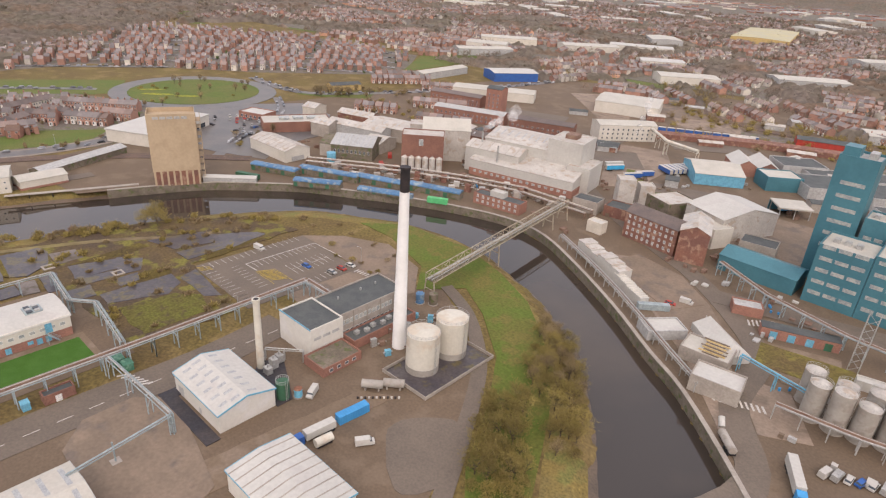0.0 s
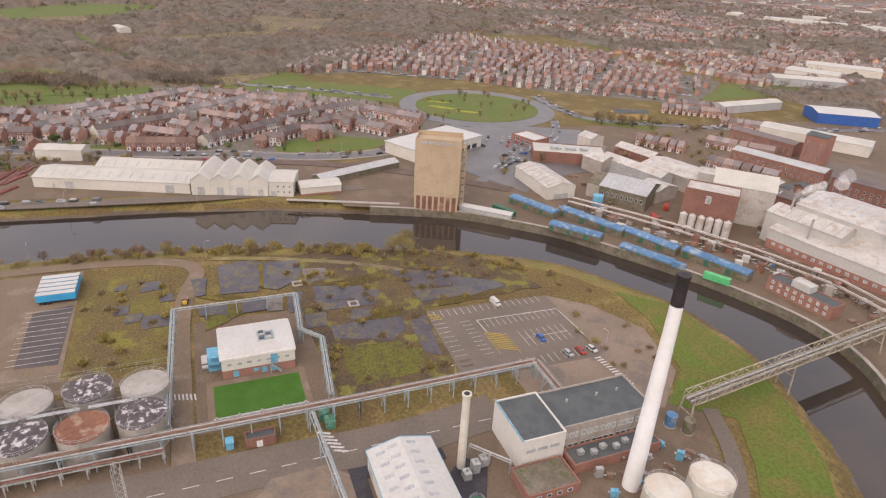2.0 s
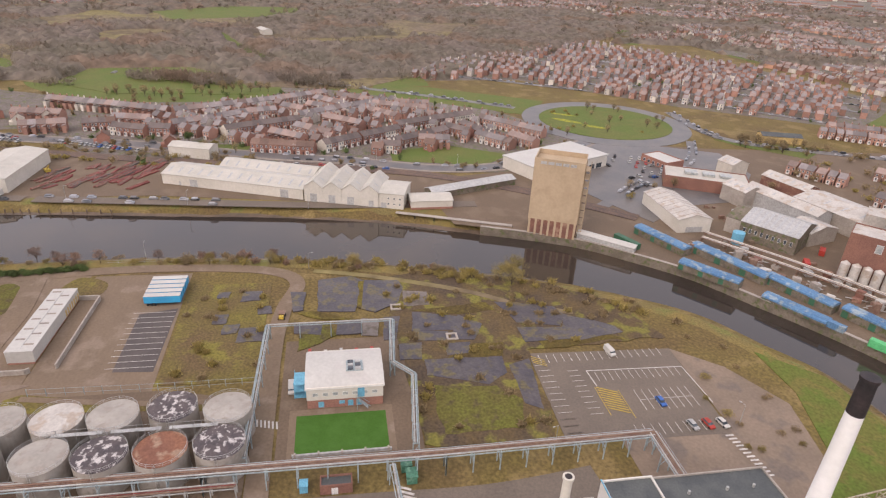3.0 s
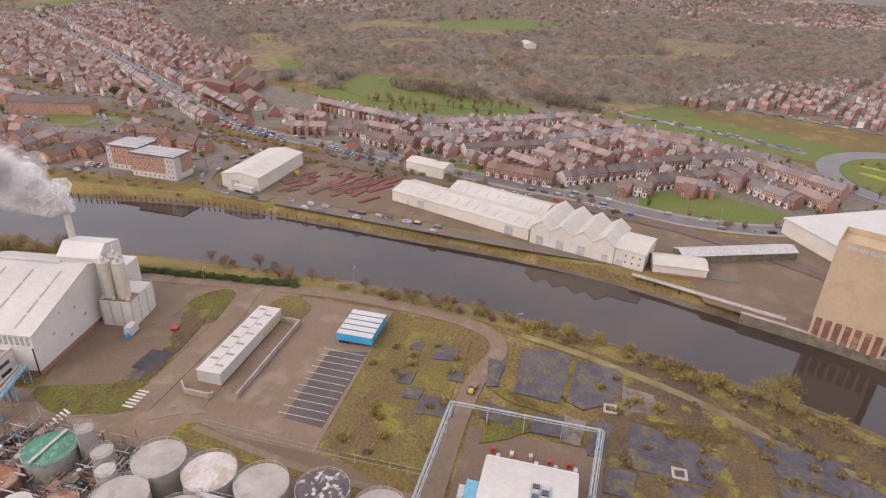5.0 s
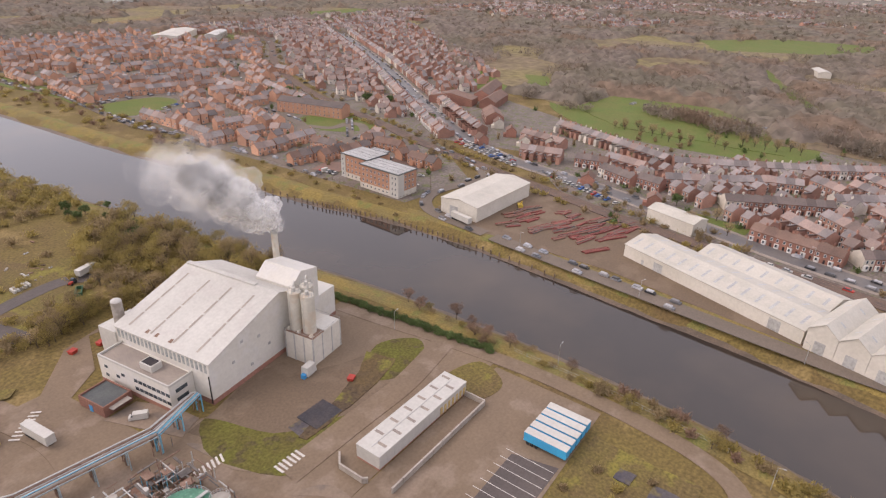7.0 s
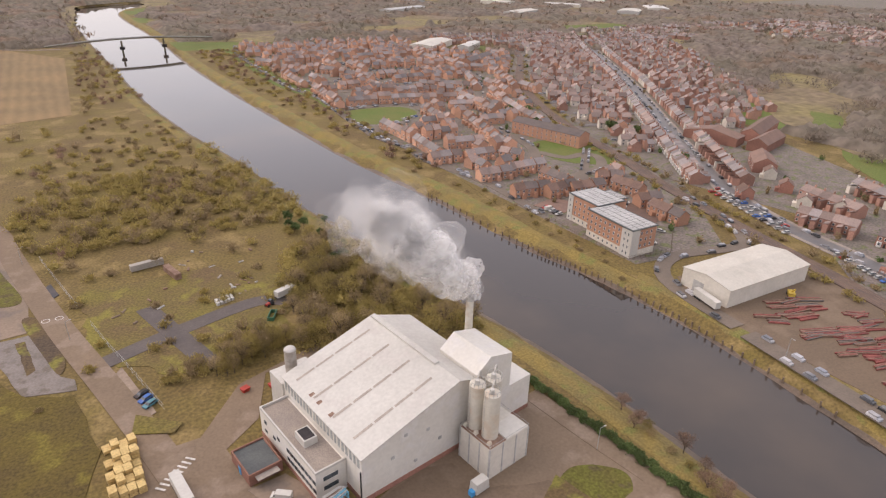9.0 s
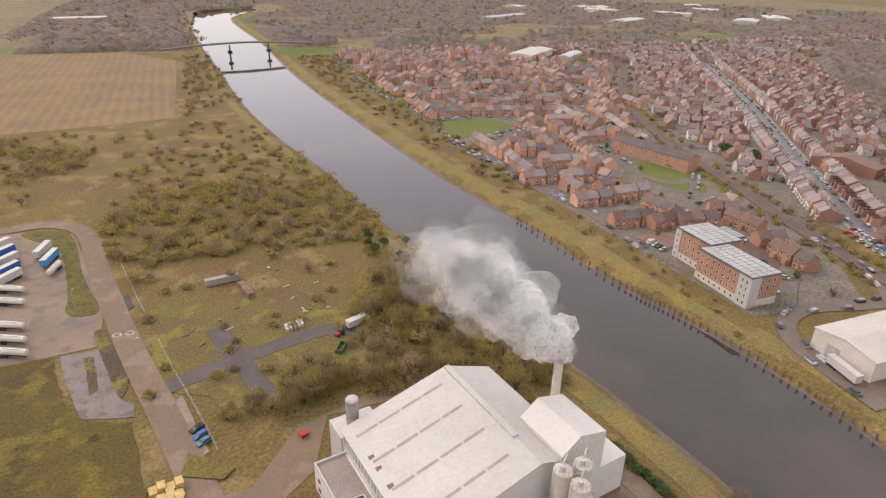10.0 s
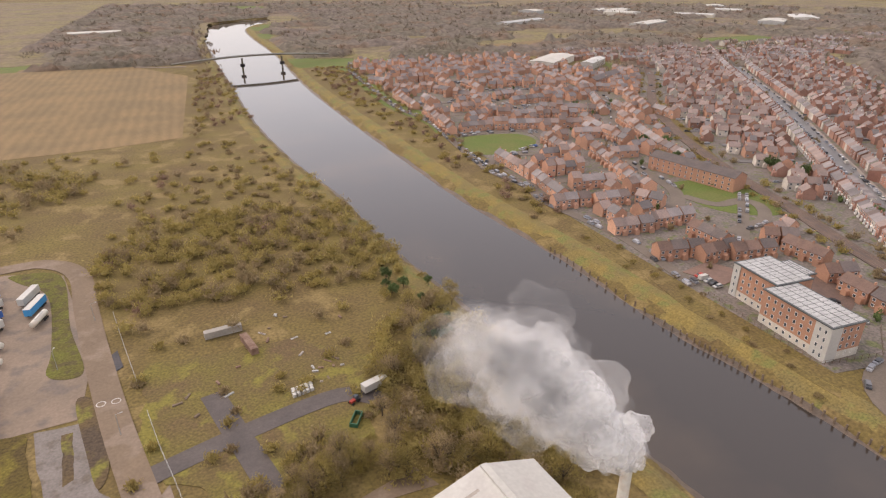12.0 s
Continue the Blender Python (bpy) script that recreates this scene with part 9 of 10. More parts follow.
def zone(x, y):
    """What covers the far land here: w woods, h houses, g open grass."""
    n1 = noise.noise(Vector((x * 0.004, y * 0.004, 3.1)))
    n2 = noise.noise(Vector((x * 0.011, y * 0.011, 7.7)))
    if river_near(x, y):
        return ""
    if x > 60 and y < 500:
        return ""
    if y < -1000:
        return "w" if n1 + 0.5 * n2 > -0.25 else "g"
    if -1050 < y < -560 and x > -200:
        return "w" if x > 160 or (y < -1000) else ""
    if y < -900 and x < -330:
        return "w" if n1 > -0.1 else "g"
    if any(inside(x, y, q) for q in CLEAR):
        return ""
    if -1550 < x < -660 and -330 + (x + 660) * 0.9 < y < min(120 - (x + 660) * 0.9, 640) and not (x < -1300 and y < -380):
        return "w" if n1 + 0.6 * n2 > -0.3 else "g"
    if x < -1400 or y > 600 or x < -1000 or (y < -700 and x < -700):
        return "h" if n2 + n1 > (-0.12 if x > -1550 or y > 600 else 0.02) else ("w" if n2 > -0.5 else "g")
    return ""


def river_near(x, y):
    """Within 18 m of the straight lower river."""
    if not -1950 < y < -150:
        return False
    near_x, far_x = (float(np.interp(-y, [-q[1] for q in line], [q[0] for q in line])) for line in (NEAR_B, FAR_B))
    return far_x - 18 < x < near_x + 18


WOODS = []
zr = random.Random(4)
for gx_ in range(-2700, 500, 66):
    for gy_ in range(-2800, 2800, 66):
        x, y = gx_ + zr.uniform(-12, 12), gy_ + zr.uniform(-12, 12)
        d = math.hypot(x + 90, y)
        if d < 520 or d > 2450:
            continue
        z = zone(x, y)
        if z == "h":
            ang = 30 * math.floor(6 * noise.noise(Vector((x * 0.003, y * 0.003, 1)))) + 20
            u = (math.cos(radians(ang)), math.sin(radians(ang)))
            kinds = zr.choice((("semi", "semi", "semi_cream"), TF, ("semi", "estate", "terrace_cream")))
            for s in (-14, 14):
                row(x - u[0] * 26 - u[1] * s, y - u[1] * 26 + u[0] * s, x + u[0] * 26 - u[1] * s, y + u[1] * 26 + u[0] * s, kinds, False, s > 0, 3)
            for _ in range(5):
                WOODS.append((x + zr.uniform(-30, 30), y + zr.uniform(-30, 30)))
        elif z == "w":
            for _ in range(22 if d < 1050 else 7 if d < 1400 else 2):
                WOODS.append((x + zr.uniform(-35, 35), y + zr.uniform(-35, 35)))
for gx_ in range(-5200, 800, 120):
    for gy_ in range(-4200, 5600, 120):
        x, y = gx_ + zr.uniform(-30, 30), gy_ + zr.uniform(-30, 30)
        d = math.hypot(x + 90, y)
        if not 2400 < d < 5200:
            continue
        z = zone(x, y)
        if z == "h":
            ang = 30 * math.floor(6 * noise.noise(Vector((x * 0.002, y * 0.002, 1)))) + 20
            u = (math.cos(radians(ang)), math.sin(radians(ang)))
            for off in (-34, 0, 34):
                put_house(zr.choice(("range", "range", "range_pale")), x - u[1] * off, y + u[0] * off, ang, False)
for poly_, m_ in ((([(-1400, -300), (-1350, 500), (-2800, 1500), (-15500, 1700), (-15500, -1600), (-2900, -1500), (-1500, -1300)]), TOWN), ([(-1000, 600), (-200, 740), (500, 900), (4000, 9000), (9000, 15500), (-15500, 15500), (-15500, 1700), (-4500, 1700), (-2800, 1500)], TOWN)):
    patch("town_ground", poly_, -0.05, m_, "far suburban ground of roads and gardens", "town ground")
for poly_, lab in (([(-655, -250), (-640, 60), (-700, 110), (-880, 270), (-1000, 420), (-1500, 320), (-1500, -900), (-1120, -820), (-800, -430)], "brown leaf litter under bare woods"),
                   ([(-420, -960), (-640, -930), (-900, -1010), (-1300, -1000), (-2600, -1300), (-2600, -2900), (-500, -2900), (-400, -1900), (-340, -1300), (-350, -1000)], "brown leaf litter and rough fields under bare woods"),
                   ([(-170, -1000), (-70, -1065), (150, -1060), (900, -900), (900, -2900), (-250, -2900), (-260, -1900), (-220, -1300)], "brown leaf litter and rough fields under bare woods")):
    patch("wood_floor", ragged(poly_, 14, 24), -0.08, WOOD_FLOOR, lab, "wood floor")
sub = tagged(new("distant_houses"), "brick houses of the wider town", "houses", kind="stuff")
pools = {}
for kind, spots in FAR_LIST.items():
    if not spots:
        continue
    arr = np.array(spots)
    c, s = np.cos(np.radians(arr[:, 2])), np.sin(np.radians(arr[:, 2]))
    for part_name, (g, mat), wing in [(*it, w) for it in KINDS[kind].items() for w in ((True, False) if it[0] in ("body", "roof") else (True,))]:
        sel = np.ones(len(arr), bool)
        if part_name in ("body", "roof"):
            sel = (np.hypot(arr[:, 0] + 90, arr[:, 1]) < (560 if "terrace" in kind else 800)) == wing
        if not wing:
            # no rear wing and single roof sheets on the farthest
            small = G()
            if part_name == "body":
                small.v, small.f = g.v[:10], g.f[:4]
            else:
                small.v = [g.v[i] for i in (1, 3, 7, 5, 9, 11, 15, 13)]
                small.f = [(0, 1, 2, 3), (7, 6, 5, 4)]
            g = small
        v = np.array(g.v)
        if "window" in part_name or "pane" in part_name or part_name in ("door", "porch", "bay"):
            sel = np.hypot(arr[:, 0] + 90, arr[:, 1]) < (640 if "terrace" in kind else 860)
        if part_name == "chimney":
            sel = np.hypot(arr[:, 0] + 90, arr[:, 1]) < 1300
        vx = c[sel, None] * v[None, :, 0] - s[sel, None] * v[None, :, 1] + arr[sel, 0][:, None]
        vy = s[sel, None] * v[None, :, 0] + c[sel, None] * v[None, :, 1] + arr[sel, 1][:, None]
        vz = np.broadcast_to(v[None, :, 2], vx.shape)
        key = FAR_OF.get(mat.name, mat)
        pv, pf, base_ = pools.setdefault(key.name, ([], [], [0, key]))[0:3]
        pv.append(np.stack([vx, vy, vz], -1).reshape(-1, 3))
        for k in range(int(sel.sum())):
            o = base_[0] + k * len(v)
            pf += [tuple(o + i for i in f) for f in g.f]
        base_[0] += int(sel.sum()) * len(v)
for name_, (pv, pf, base_) in pools.items():
    me = bpy.data.meshes.new("houses")
    me.from_pydata(np.concatenate(pv).tolist(), [], pf)
    me.materials.append(base_[1])
    ob = new("roofs" if "slate" in name_ or "tile" in name_ else "windows" if "window" in name_ or "glass" in name_ else "doors" if "black" in name_ else "walls", me)
    ob.parent = sub
    ob["kind"] = "stuff"

# pale roofs of the far industrial estates
fs = random.Random(52)
for k in range(46):
    x, y = (fs.uniform(-1500, -150), fs.uniform(1150, 3000)) if k < 36 else (fs.uniform(-1800, -900), fs.uniform(-1700, -1150))
    if math.hypot(x + 455, y - 1560) < 230:
        continue
    w, d, h = fs.uniform(40, 120), fs.uniform(25, 60), fs.uniform(7, 11)
    g = gable_body(G(), -w / 2, w / 2, -d / 2, d / 2, h, 2.0)
    n = len(g.f)
    gable_roof(g, -w / 2, w / 2, -d / 2, d / 2, h + 0.1, 2.0)
    ob = tagged(g.link("industrial_shed", fs.choice((CREAM, GREY_CLAD, RENDER))), "far low industrial shed with pale sheet roof", "shed", "far industrial sheds")
    ob.data.materials.append(fs.choice((PALE_ROOF, WHITE, PALE_ROOF)))
    ob.data.polygons.foreach_set("material_index", [0] * n + [1] * (len(ob.data.polygons) - n))
    ob.matrix_basis = pose(x, y, 0, 0, 0, fs.choice((35, 50, 125, 140)))

# low wooded hills that close the land
g, ring_n = G(), 180
for k, (rad_, top_) in enumerate(((3900, 0.0), (4150, 0.45), (4400, 1.0), (4650, 0.9), (4900, 0.0))):
    for i in range(ring_n):
        a = 2 * math.pi * i / ring_n
        g.v.append((rad_ * math.cos(a), rad_ * math.sin(a), -1 + top_ * (78 + 42 * noise.noise(Vector((4 * math.cos(a), 4 * math.sin(a), 0.3 * k))) + 16 * noise.noise(Vector((17 * math.cos(a), 17 * math.sin(a), k))))))
for k in range(4):
    for i in range(ring_n):
        j = (i + 1) % ring_n
        g.f.append((k * ring_n + i, k * ring_n + j, (k + 1) * ring_n + j, (k + 1) * ring_n + i))
tagged(g.link("backdrop", WOODLAND), "low wooded hills along the horizon", "hills", kind="structure")

# side streets and the cars left along them
CAR_I = surf("far_car_paint", (0.30, 0.29, 0.29), (0.16, 0.17, 0.19), 0.11, 0.4, 0, 1, spread=0.85, grit=0.1, island=True)
cr = random.Random(21)
g = G()
for p, q in STREETS:
    strip("side_street", [p, q], 6.5, 0.0, WET, "narrow grey street between houses")
    u = (Vector(q) - Vector(p)).normalized()
    s, ln = 4.0, math.dist(p, q)
    while s < ln - 4:
        s += cr.choice((5.2, 5.4, 6, 9, 14))
        e = cr.choice((-2.6, 2.6))
        x, y = p[0] + u.x * s - u.y * e, p[1] + u.y * s + u.x * e
        k = len(g.v)
        for l0, l1, w, z0, z1 in ((-2.1, 2.1, 0.85, 0.3, 1.0), (-1.2, 1.6, 0.75, 1.0, 1.55)):
            G.prism(g, [(x + u.x * a - u.y * b, y + u.y * a + u.x * b) for a, b in ((l0, -w), (l1, -w), (l1, w), (l0, w))], z0, z1)
for name_, line, w in ROADS:
    far_part = [p for p in line if p[0] < -360]
    if name_ not in ("road", "estate_road") or len(far_part) < 3:
        continue
    for side in (w / 2 - 1.1, 1.1 - w / 2):
        for p, q in zip(offsets(far_part, side), offsets(far_part, side)[1:]):
            u = (Vector(q) - Vector(p)).normalized()
            for k in range(int(math.dist(p, q) / 5.6)):
                if cr.random() < 0.45:
                    continue
                x, y = p[0] + u.x * 5.6 * (k + 0.5), p[1] + u.y * 5.6 * (k + 0.5)
                for l0, l1, wd, z0, z1 in ((-2.1, 2.1, 0.85, 0.35, 1.1), (-1.2, 1.6, 0.75, 1.1, 1.65)):
                    G.prism(g, [(x + u.x * a - u.y * b, y + u.y * a + u.x * b) for a, b in ((l0, -wd), (l1, -wd), (l1, wd), (l0, wd))], z0, z1)
tagged(g.link("distant_cars", CAR_I), "small parked cars along the far side streets", "cars", kind="stuff")

# ---- trees and scrub ----
def tree_meshes(seed, h, spread, twigs, leafy=False, trunk=True):
    """A branching trunk with limbs, and a crown of many thin twig slivers in uneven clumps."""
    r = random.Random(seed)
    wood = G()
    tips = []
    if trunk:
        wood.tube((0, 0, -0.3), (0.1, 0.05, h * 0.35), 0.03 * h, 7, 0.02 * h)
    for i in range(11):
        a = 2 * math.pi * i / 11 + r.uniform(-0.3, 0.3)
        z0 = h * r.uniform(0.15 if trunk else 0.0, 0.4 if trunk else 0.05)
        out = spread * r.uniform(0.45, 0.85)
        z1 = h * r.uniform(0.5, 0.92)
        p, q = (0.1 * (z0 / h), 0.05, z0), (out * math.cos(a), out * math.sin(a), z1)
        wood.tube(p, q, 0.011 * h, 5, 0.005 * h)
        tips.append(q)
        for _ in range(2):
            b = a + r.uniform(-0.9, 0.9)
            o2 = out + spread * r.uniform(-0.1, 0.3)
            q2 = (o2 * math.cos(b), o2 * math.sin(b), min(h * 0.98, z1 + h * r.uniform(-0.22, 0.12)))
            m = [(p[k] * 0.45 + q[k] * 0.55) for k in range(3)]
            wood.tube(m, q2, 0.006 * h, 4, 0.003 * h)
            tips.append(q2)
    tips += [(r.uniform(-0.3, 0.3) * spread, r.uniform(-0.3, 0.3) * spread, h * r.uniform(0.75, 1.0)) for _ in range(6)]
    crown = G()
    n = twigs // len(tips)
    for tip in tips:
        rad = spread * r.uniform(0.2, 0.42)
        for _ in range(n):
            d = Vector((r.gauss(0, 1), r.gauss(0, 1), r.gauss(0, 0.9)))
            p = Vector(tip) + d * rad * 0.55
            if p.z < 0.1:
                p.z = r.uniform(0.1, h * 0.4)
            if leafy:
                u, w = Vector((r.gauss(0, 1), r.gauss(0, 1), r.gauss(0, 1))).normalized() * 0.36, Vector((r.gauss(0, 1), r.gauss(0, 1), r.gauss(0, 1))).normalized() * 0.32
            else:
                u = (d * 0.5 + Vector((r.gauss(0, 0.5), r.gauss(0, 0.5), 0.6))).normalized() * r.uniform(0.45, 0.95)
                w = u.orthogonal().normalized() * r.uniform(0.07, 0.13)
                w.rotate(Euler((r.uniform(0, 6), r.uniform(0, 6), r.uniform(0, 6))))
            crown.poly([p - w, p + w, p + u])
    return wood.mesh("trunk", BARK), crown


TREES = {}


def tree_kinds():
    for key, mat, h, spread, twigs, leafy, trunk, n in (("willow", TWIG_OLIVE, 7.5, 3.6, 1100, False, True, 3), ("birch", TWIG_BROWN, 9, 3.0, 900, False, True, 3), ("alder", TWIG_RUST, 7, 2.8, 900, False, True, 2),
                                                    ("bush", TWIG_OLIVE, 3.0, 2.4, 700, False, False, 3), ("bramble", TWIG_BROWN, 1.7, 2.1, 500, False, False, 3), ("evergreen", EVERGREEN, 5.5, 2.4, 1300, True, True, 2), ("hedge", EVERGREEN, 2.2, 2.0, 800, True, False, 2)):
        TREES[key] = []
        for k in range(n):
            wood, crown = tree_meshes(hash_of(key) + k, h, spread, twigs, leafy, trunk)
            TREES[key].append((wood, crown.mesh("crown", mat)))


def hash_of(word):
    return sum((i + 1) * ord(ch) for i, ch in enumerate(word))


tree_kinds()
TREE_LABEL = {"willow": ("tree", "bare olive-yellow willow in winter", "tree"), "birch": ("tree", "bare brown winter birch tree", "tree"), "alder": ("tree", "bare reddish winter alder tree", "tree"), "bush": ("bush", "bare olive-brown scrub bush", "bush"),
              "bramble": ("bramble", "low tangled brown bramble", "bush"), "evergreen": ("evergreen_tree", "dark green evergreen tree", "tree"), "hedge": ("hedge_bush", "dark green clipped hedge bush", "hedge")}
trng = random.Random(31)


def tree(key, x, y, size=1.0, z=0.0):
    wood, crown = trng.choice(TREES[key])
    name, label, cat = TREE_LABEL[key]
    bare = key in ("bramble", "hedge")
    t = new(name, crown if bare else wood)
    tagged(t, label, cat, "riverside scrub" if key in ("bush", "bramble") else "trees")
    s = size * trng.uniform(0.8, 1.25)
    t.matrix_basis = pose(x, y, z, 0, 0, trng.uniform(0, 360)) @ Matrix.Diagonal((s * trng.uniform(0.9, 1.15), s, s * trng.uniform(0.85, 1.15), 1))
    if not bare:
        o = new("crown", crown)
        o.parent = t


SPOTS = []


def free(x, y):
    return all(math.dist((x, y), p) > 2.2 for p in SPOTS[-60:])


dense = np.concatenate([np.array(smooth([tuple(p) for p in loop], 8))])
SCRUB_SPOTS = []


def bank_gap(x, y):
    return float(np.sqrt(((dense - (x, y)) ** 2).sum(1).min()))


def scatter(poly, n, mix, size=1.0, mass=False):
    xs, ys = [p[0] for p in poly], [p[1] for p in poly]
    made = tries = 0
    while made < n and tries < n * 30:
        tries += 1
        x, y = trng.uniform(min(xs), max(xs)), trng.uniform(min(ys), max(ys))
        if not inside(x, y, poly) or not free(x, y):
            continue
        d = bank_gap(x, y)
        if d < 2.5:
            continue
        z = -0.1 if d > 9 else -4.2 * (1 - d / 9) ** 1.3
        SPOTS.append((x, y))
        if mass:
            SCRUB_SPOTS.append((x, y, z, size, trng.choice(mix)))
        else:
            tree(trng.choice(mix), x, y, size, z)
        made += 1


# the thicket round the white plant
scatter([(-268, -150), (-288, -165), (-285, -230), (-262, -250), (-236, -235), (-232, -205), (-222, -196), (-206, -182), (-214, -182), (-240, -186), (-256, -166)], 125, ("willow", "willow", "birch", "bush", "bush"), 1.0)
scatter([(-204, -180), (-226, -190), (-228, -200), (-206, -192), (-196, -184)], 26, ("bush", "willow", "birch"), 0.7)
scatter([(-262, -235), (-284, -240), (-280, -300), (-250, -300)], 22, ("evergreen", "evergreen", "willow", "bush"), 0.8)
scatter([(-222, -186), (-262, -168), (-286, -170), (-286, -262), (-262, -272), (-240, -244), (-238, -212)], 150, ("willow", "willow", "bush", "birch", "willow"), 1.0, True)
scatter([(-183, -186), (-206, -186), (-224, -196), (-214, -206), (-196, -196)], 30, ("willow", "bush", "birch"), 0.75, True)
# scrub towards the field
scatter([(-152, -300), (-268, -296), (-276, -340), (-262, -395), (-160, -400), (-142, -350)], 330, ("willow", "willow", "bush", "birch"), 0.95, True)
scatter([(-160, -270), (-270, -262), (-272, -330), (-252, -480), (-160, -480), (-140, -380), (-152, -320)], 90, ("willow", "bush", "bush", "birch", "bramble", "alder"), 1.0, True)
scatter([(-40, -370), (-130, -370), (-160, -420), (-190, -540), (-60, -545), (40, -500), (40, -400)], 90, ("willow", "bush", "bush", "birch", "bush"), 1.0, True)
scatter([(-188, -560), (-240, -640), (-228, -960), (-196, -930)], 110, ("birch", "bush", "bush", "alder"), 1.0, True)
scatter([(-160, -205), (-240, -190), (-262, -260), (-165, -262)], 26, ("bramble", "bush", "bush"), 0.75, True)
scatter([(-44, -225), (-150, -205), (-168, -165), (-150, -120), (-60, -120)], 14, ("bramble", "bush", "hedge"), 0.7)
scatter([(-40, -430), (-120, -440), (-130, -500), (-60, -540), (30, -500)], 150, ("willow", "birch", "bush"), 1.1, True)
scatter([(-165, -402), (-250, -402), (-240, -540), (-195, -560), (-175, -500)], 70, ("bush", "bramble"), 0.8, True)
scatter([(-182, 55), (-276, 50), (-262, 130), (-228, 140), (-222, 96), (-182, 96)], 50, ("bramble", "bramble", "bush"), 0.5, True)
scatter([(-278, -22), (-214, -22), (-214, 8), (-276, 8)], 18, ("bramble", "bush"), 0.45, True)
# along the near bank
scatter([(-297, -45), (-300, -20), (-297, 12), (-288, 60), (-276, 92), (-268, 90), (-282, 50), (-290, 12), (-293, -45)], 46, ("bush", "alder", "birch", "bramble", "willow"), 0.55, True)
scatter([(-298, 10), (-303, -50), (-302, -110), (-296, -110), (-295, -50), (-291, 10)], 26, ("bush", "bramble", "willow", "alder"), 0.62)
scatter([(-289, 14), (-295, 20), (-284, 80), (-262, 130), (-240, 160), (-230, 160), (-255, 125), (-278, 70)], 40, ("bush", "bramble", "bramble"), 0.6, True)
for x, y in ((-293, -70), (-297, -76), (-300, -40), (-303, -88)):
    tree("alder", x, y, 0.75, -1.2)
for x, y, s in ((-287, 40, 1.0), (-270, 100, 1.25), (-272, 106, 1.2), (-266, 104, 1.1)):
    tree("willow", x, y, s, -0.8)
scatter([(-62, 84), (-79, 108), (-86, 122), (-76, 127), (-66, 112), (-52, 96)], 40, ("willow", "bush", "willow"), 0.85)
scatter([(-90, 144), (-99, 166), (-87, 170), (-68, 146), (-53, 125), (-54, 113), (-69, 126)], 44, ("willow", "bush", "birch", "willow"), 0.8)
for i in range(34):
    tree("hedge", -292 + 0.24 * i + trng.uniform(-0.8, 0.8), -66 - 2.2 * i, 0.8, -0.1)
# far bank scrub below the estate, and hedges along the railway
scatter([(-352, -330), (-372, -330), (-386, -560), (-404, -900), (-330, -900), (-336, -600)], 300, ("bush", "bramble", "bush", "alder"), 0.9, True)
scatter([(-362, -160), (-372, -165), (-380, -235), (-370, -320), (-356, -300), (-364, -220)], 22, ("bramble", "bramble", "bush"), 0.6)
rail = smooth([(-424, -17), (-431, -70), (-445, -127), (-460, -190), (-474, -243), (-491, -291), (-510, -352), (-546, -444), (-612, -560), (-723, -705)], 8)
for off in (8, -8):
    for p in offsets(rail, off)[:: 1]:
        if trng.random() < 0.85:
            SCRUB_SPOTS.append((p[0] + trng.uniform(-2, 2), p[1] + trng.uniform(-2, 2), 0, 0.9, trng.choice(("bush", "bush", "birch", "bramble"))))
rail = smooth([(-420, 900), (-339, 830), (-247, 655), (-180, 585), (-64, 590)], 10)
for off in (11, -11, 18, -20):
    for p in offsets(rail, off):
        SCRUB_SPOTS.append((p[0] + trng.uniform(-4, 4), p[1] + trng.uniform(-4, 4), 0, 1.2, trng.choice(("bush", "birch", "willow", "birch"))))
# park and street trees
for i in range(18):
    tree("birch", -598 + trng.uniform(-14, 14) - i * 1.2, -150 + 7.5 * i, 0.9)
scatter([(-440, -22), (-462, -20), (-466, -50), (-441, -48)], 7, ("birch", "bush"), 0.8)
scatter([(-480, 205), (-545, 205), (-580, 240), (-570, 300), (-500, 310)], 22, ("birch", "bush", "birch"), 0.7)
scatter([(-455, 330), (-430, 370), (-445, 395), (-470, 330)], 20, ("birch", "birch", "bush"), 0.9)
scatter([(-360, 180), (-345, 240), (-330, 300), (-400, 320), (-420, 290)], 14, ("birch", "bush"), 0.7)
scatter([(-480, -400), (-500, -380), (-520, -430), (-505, -440)], 6, ("evergreen", "bush"), 1.3)
for x, y in ((-536, -346), (-540, -352), (-470, -60), (-515, -262), (-545, -330)):
    tree("evergreen", x, y, 1.5)
scatter([(-172, 140), (-150, 168), (-168, 170), (-190, 178), (-215, 170), (-230, 158), (-222, 150)], 14, ("bush", "bramble"), 0.5)

scatter([(-380, 310), (-330, 330), (-330, 400), (-430, 425), (-455, 380)], 34, ("birch", "bush", "birch"), 0.9, True)
scatter([(-200, 470), (-60, 520), (40, 545), (40, 640), (-120, 640), (-230, 560)], 60, ("birch", "bush", "willow"), 1.1, True)

# distant woods: one mass of twig clumps over open ground
wr = np.random.RandomState(9)
spots = np.array(WOODS)
extra = []
for _ in range(900):
    extra.append((wr.uniform(-690, -640), wr.uniform(-260, 120)))
spots = np.concatenate([spots, np.array([p for p in extra if noise.noise(Vector((p[0] * 0.02, p[1] * 0.02, 0))) > 0.05])])
dist = np.hypot(spots[:, 0] + 90, spots[:, 1])


ball = bmesh.new()
bmesh.ops.create_icosphere(ball, subdivisions=2, radius=1.0)
BALL_V, BALL_F = np.array([tuple(q.co) for q in ball.verts]), np.array([[q.index for q in f.verts] for f in ball.faces])
ball.free()


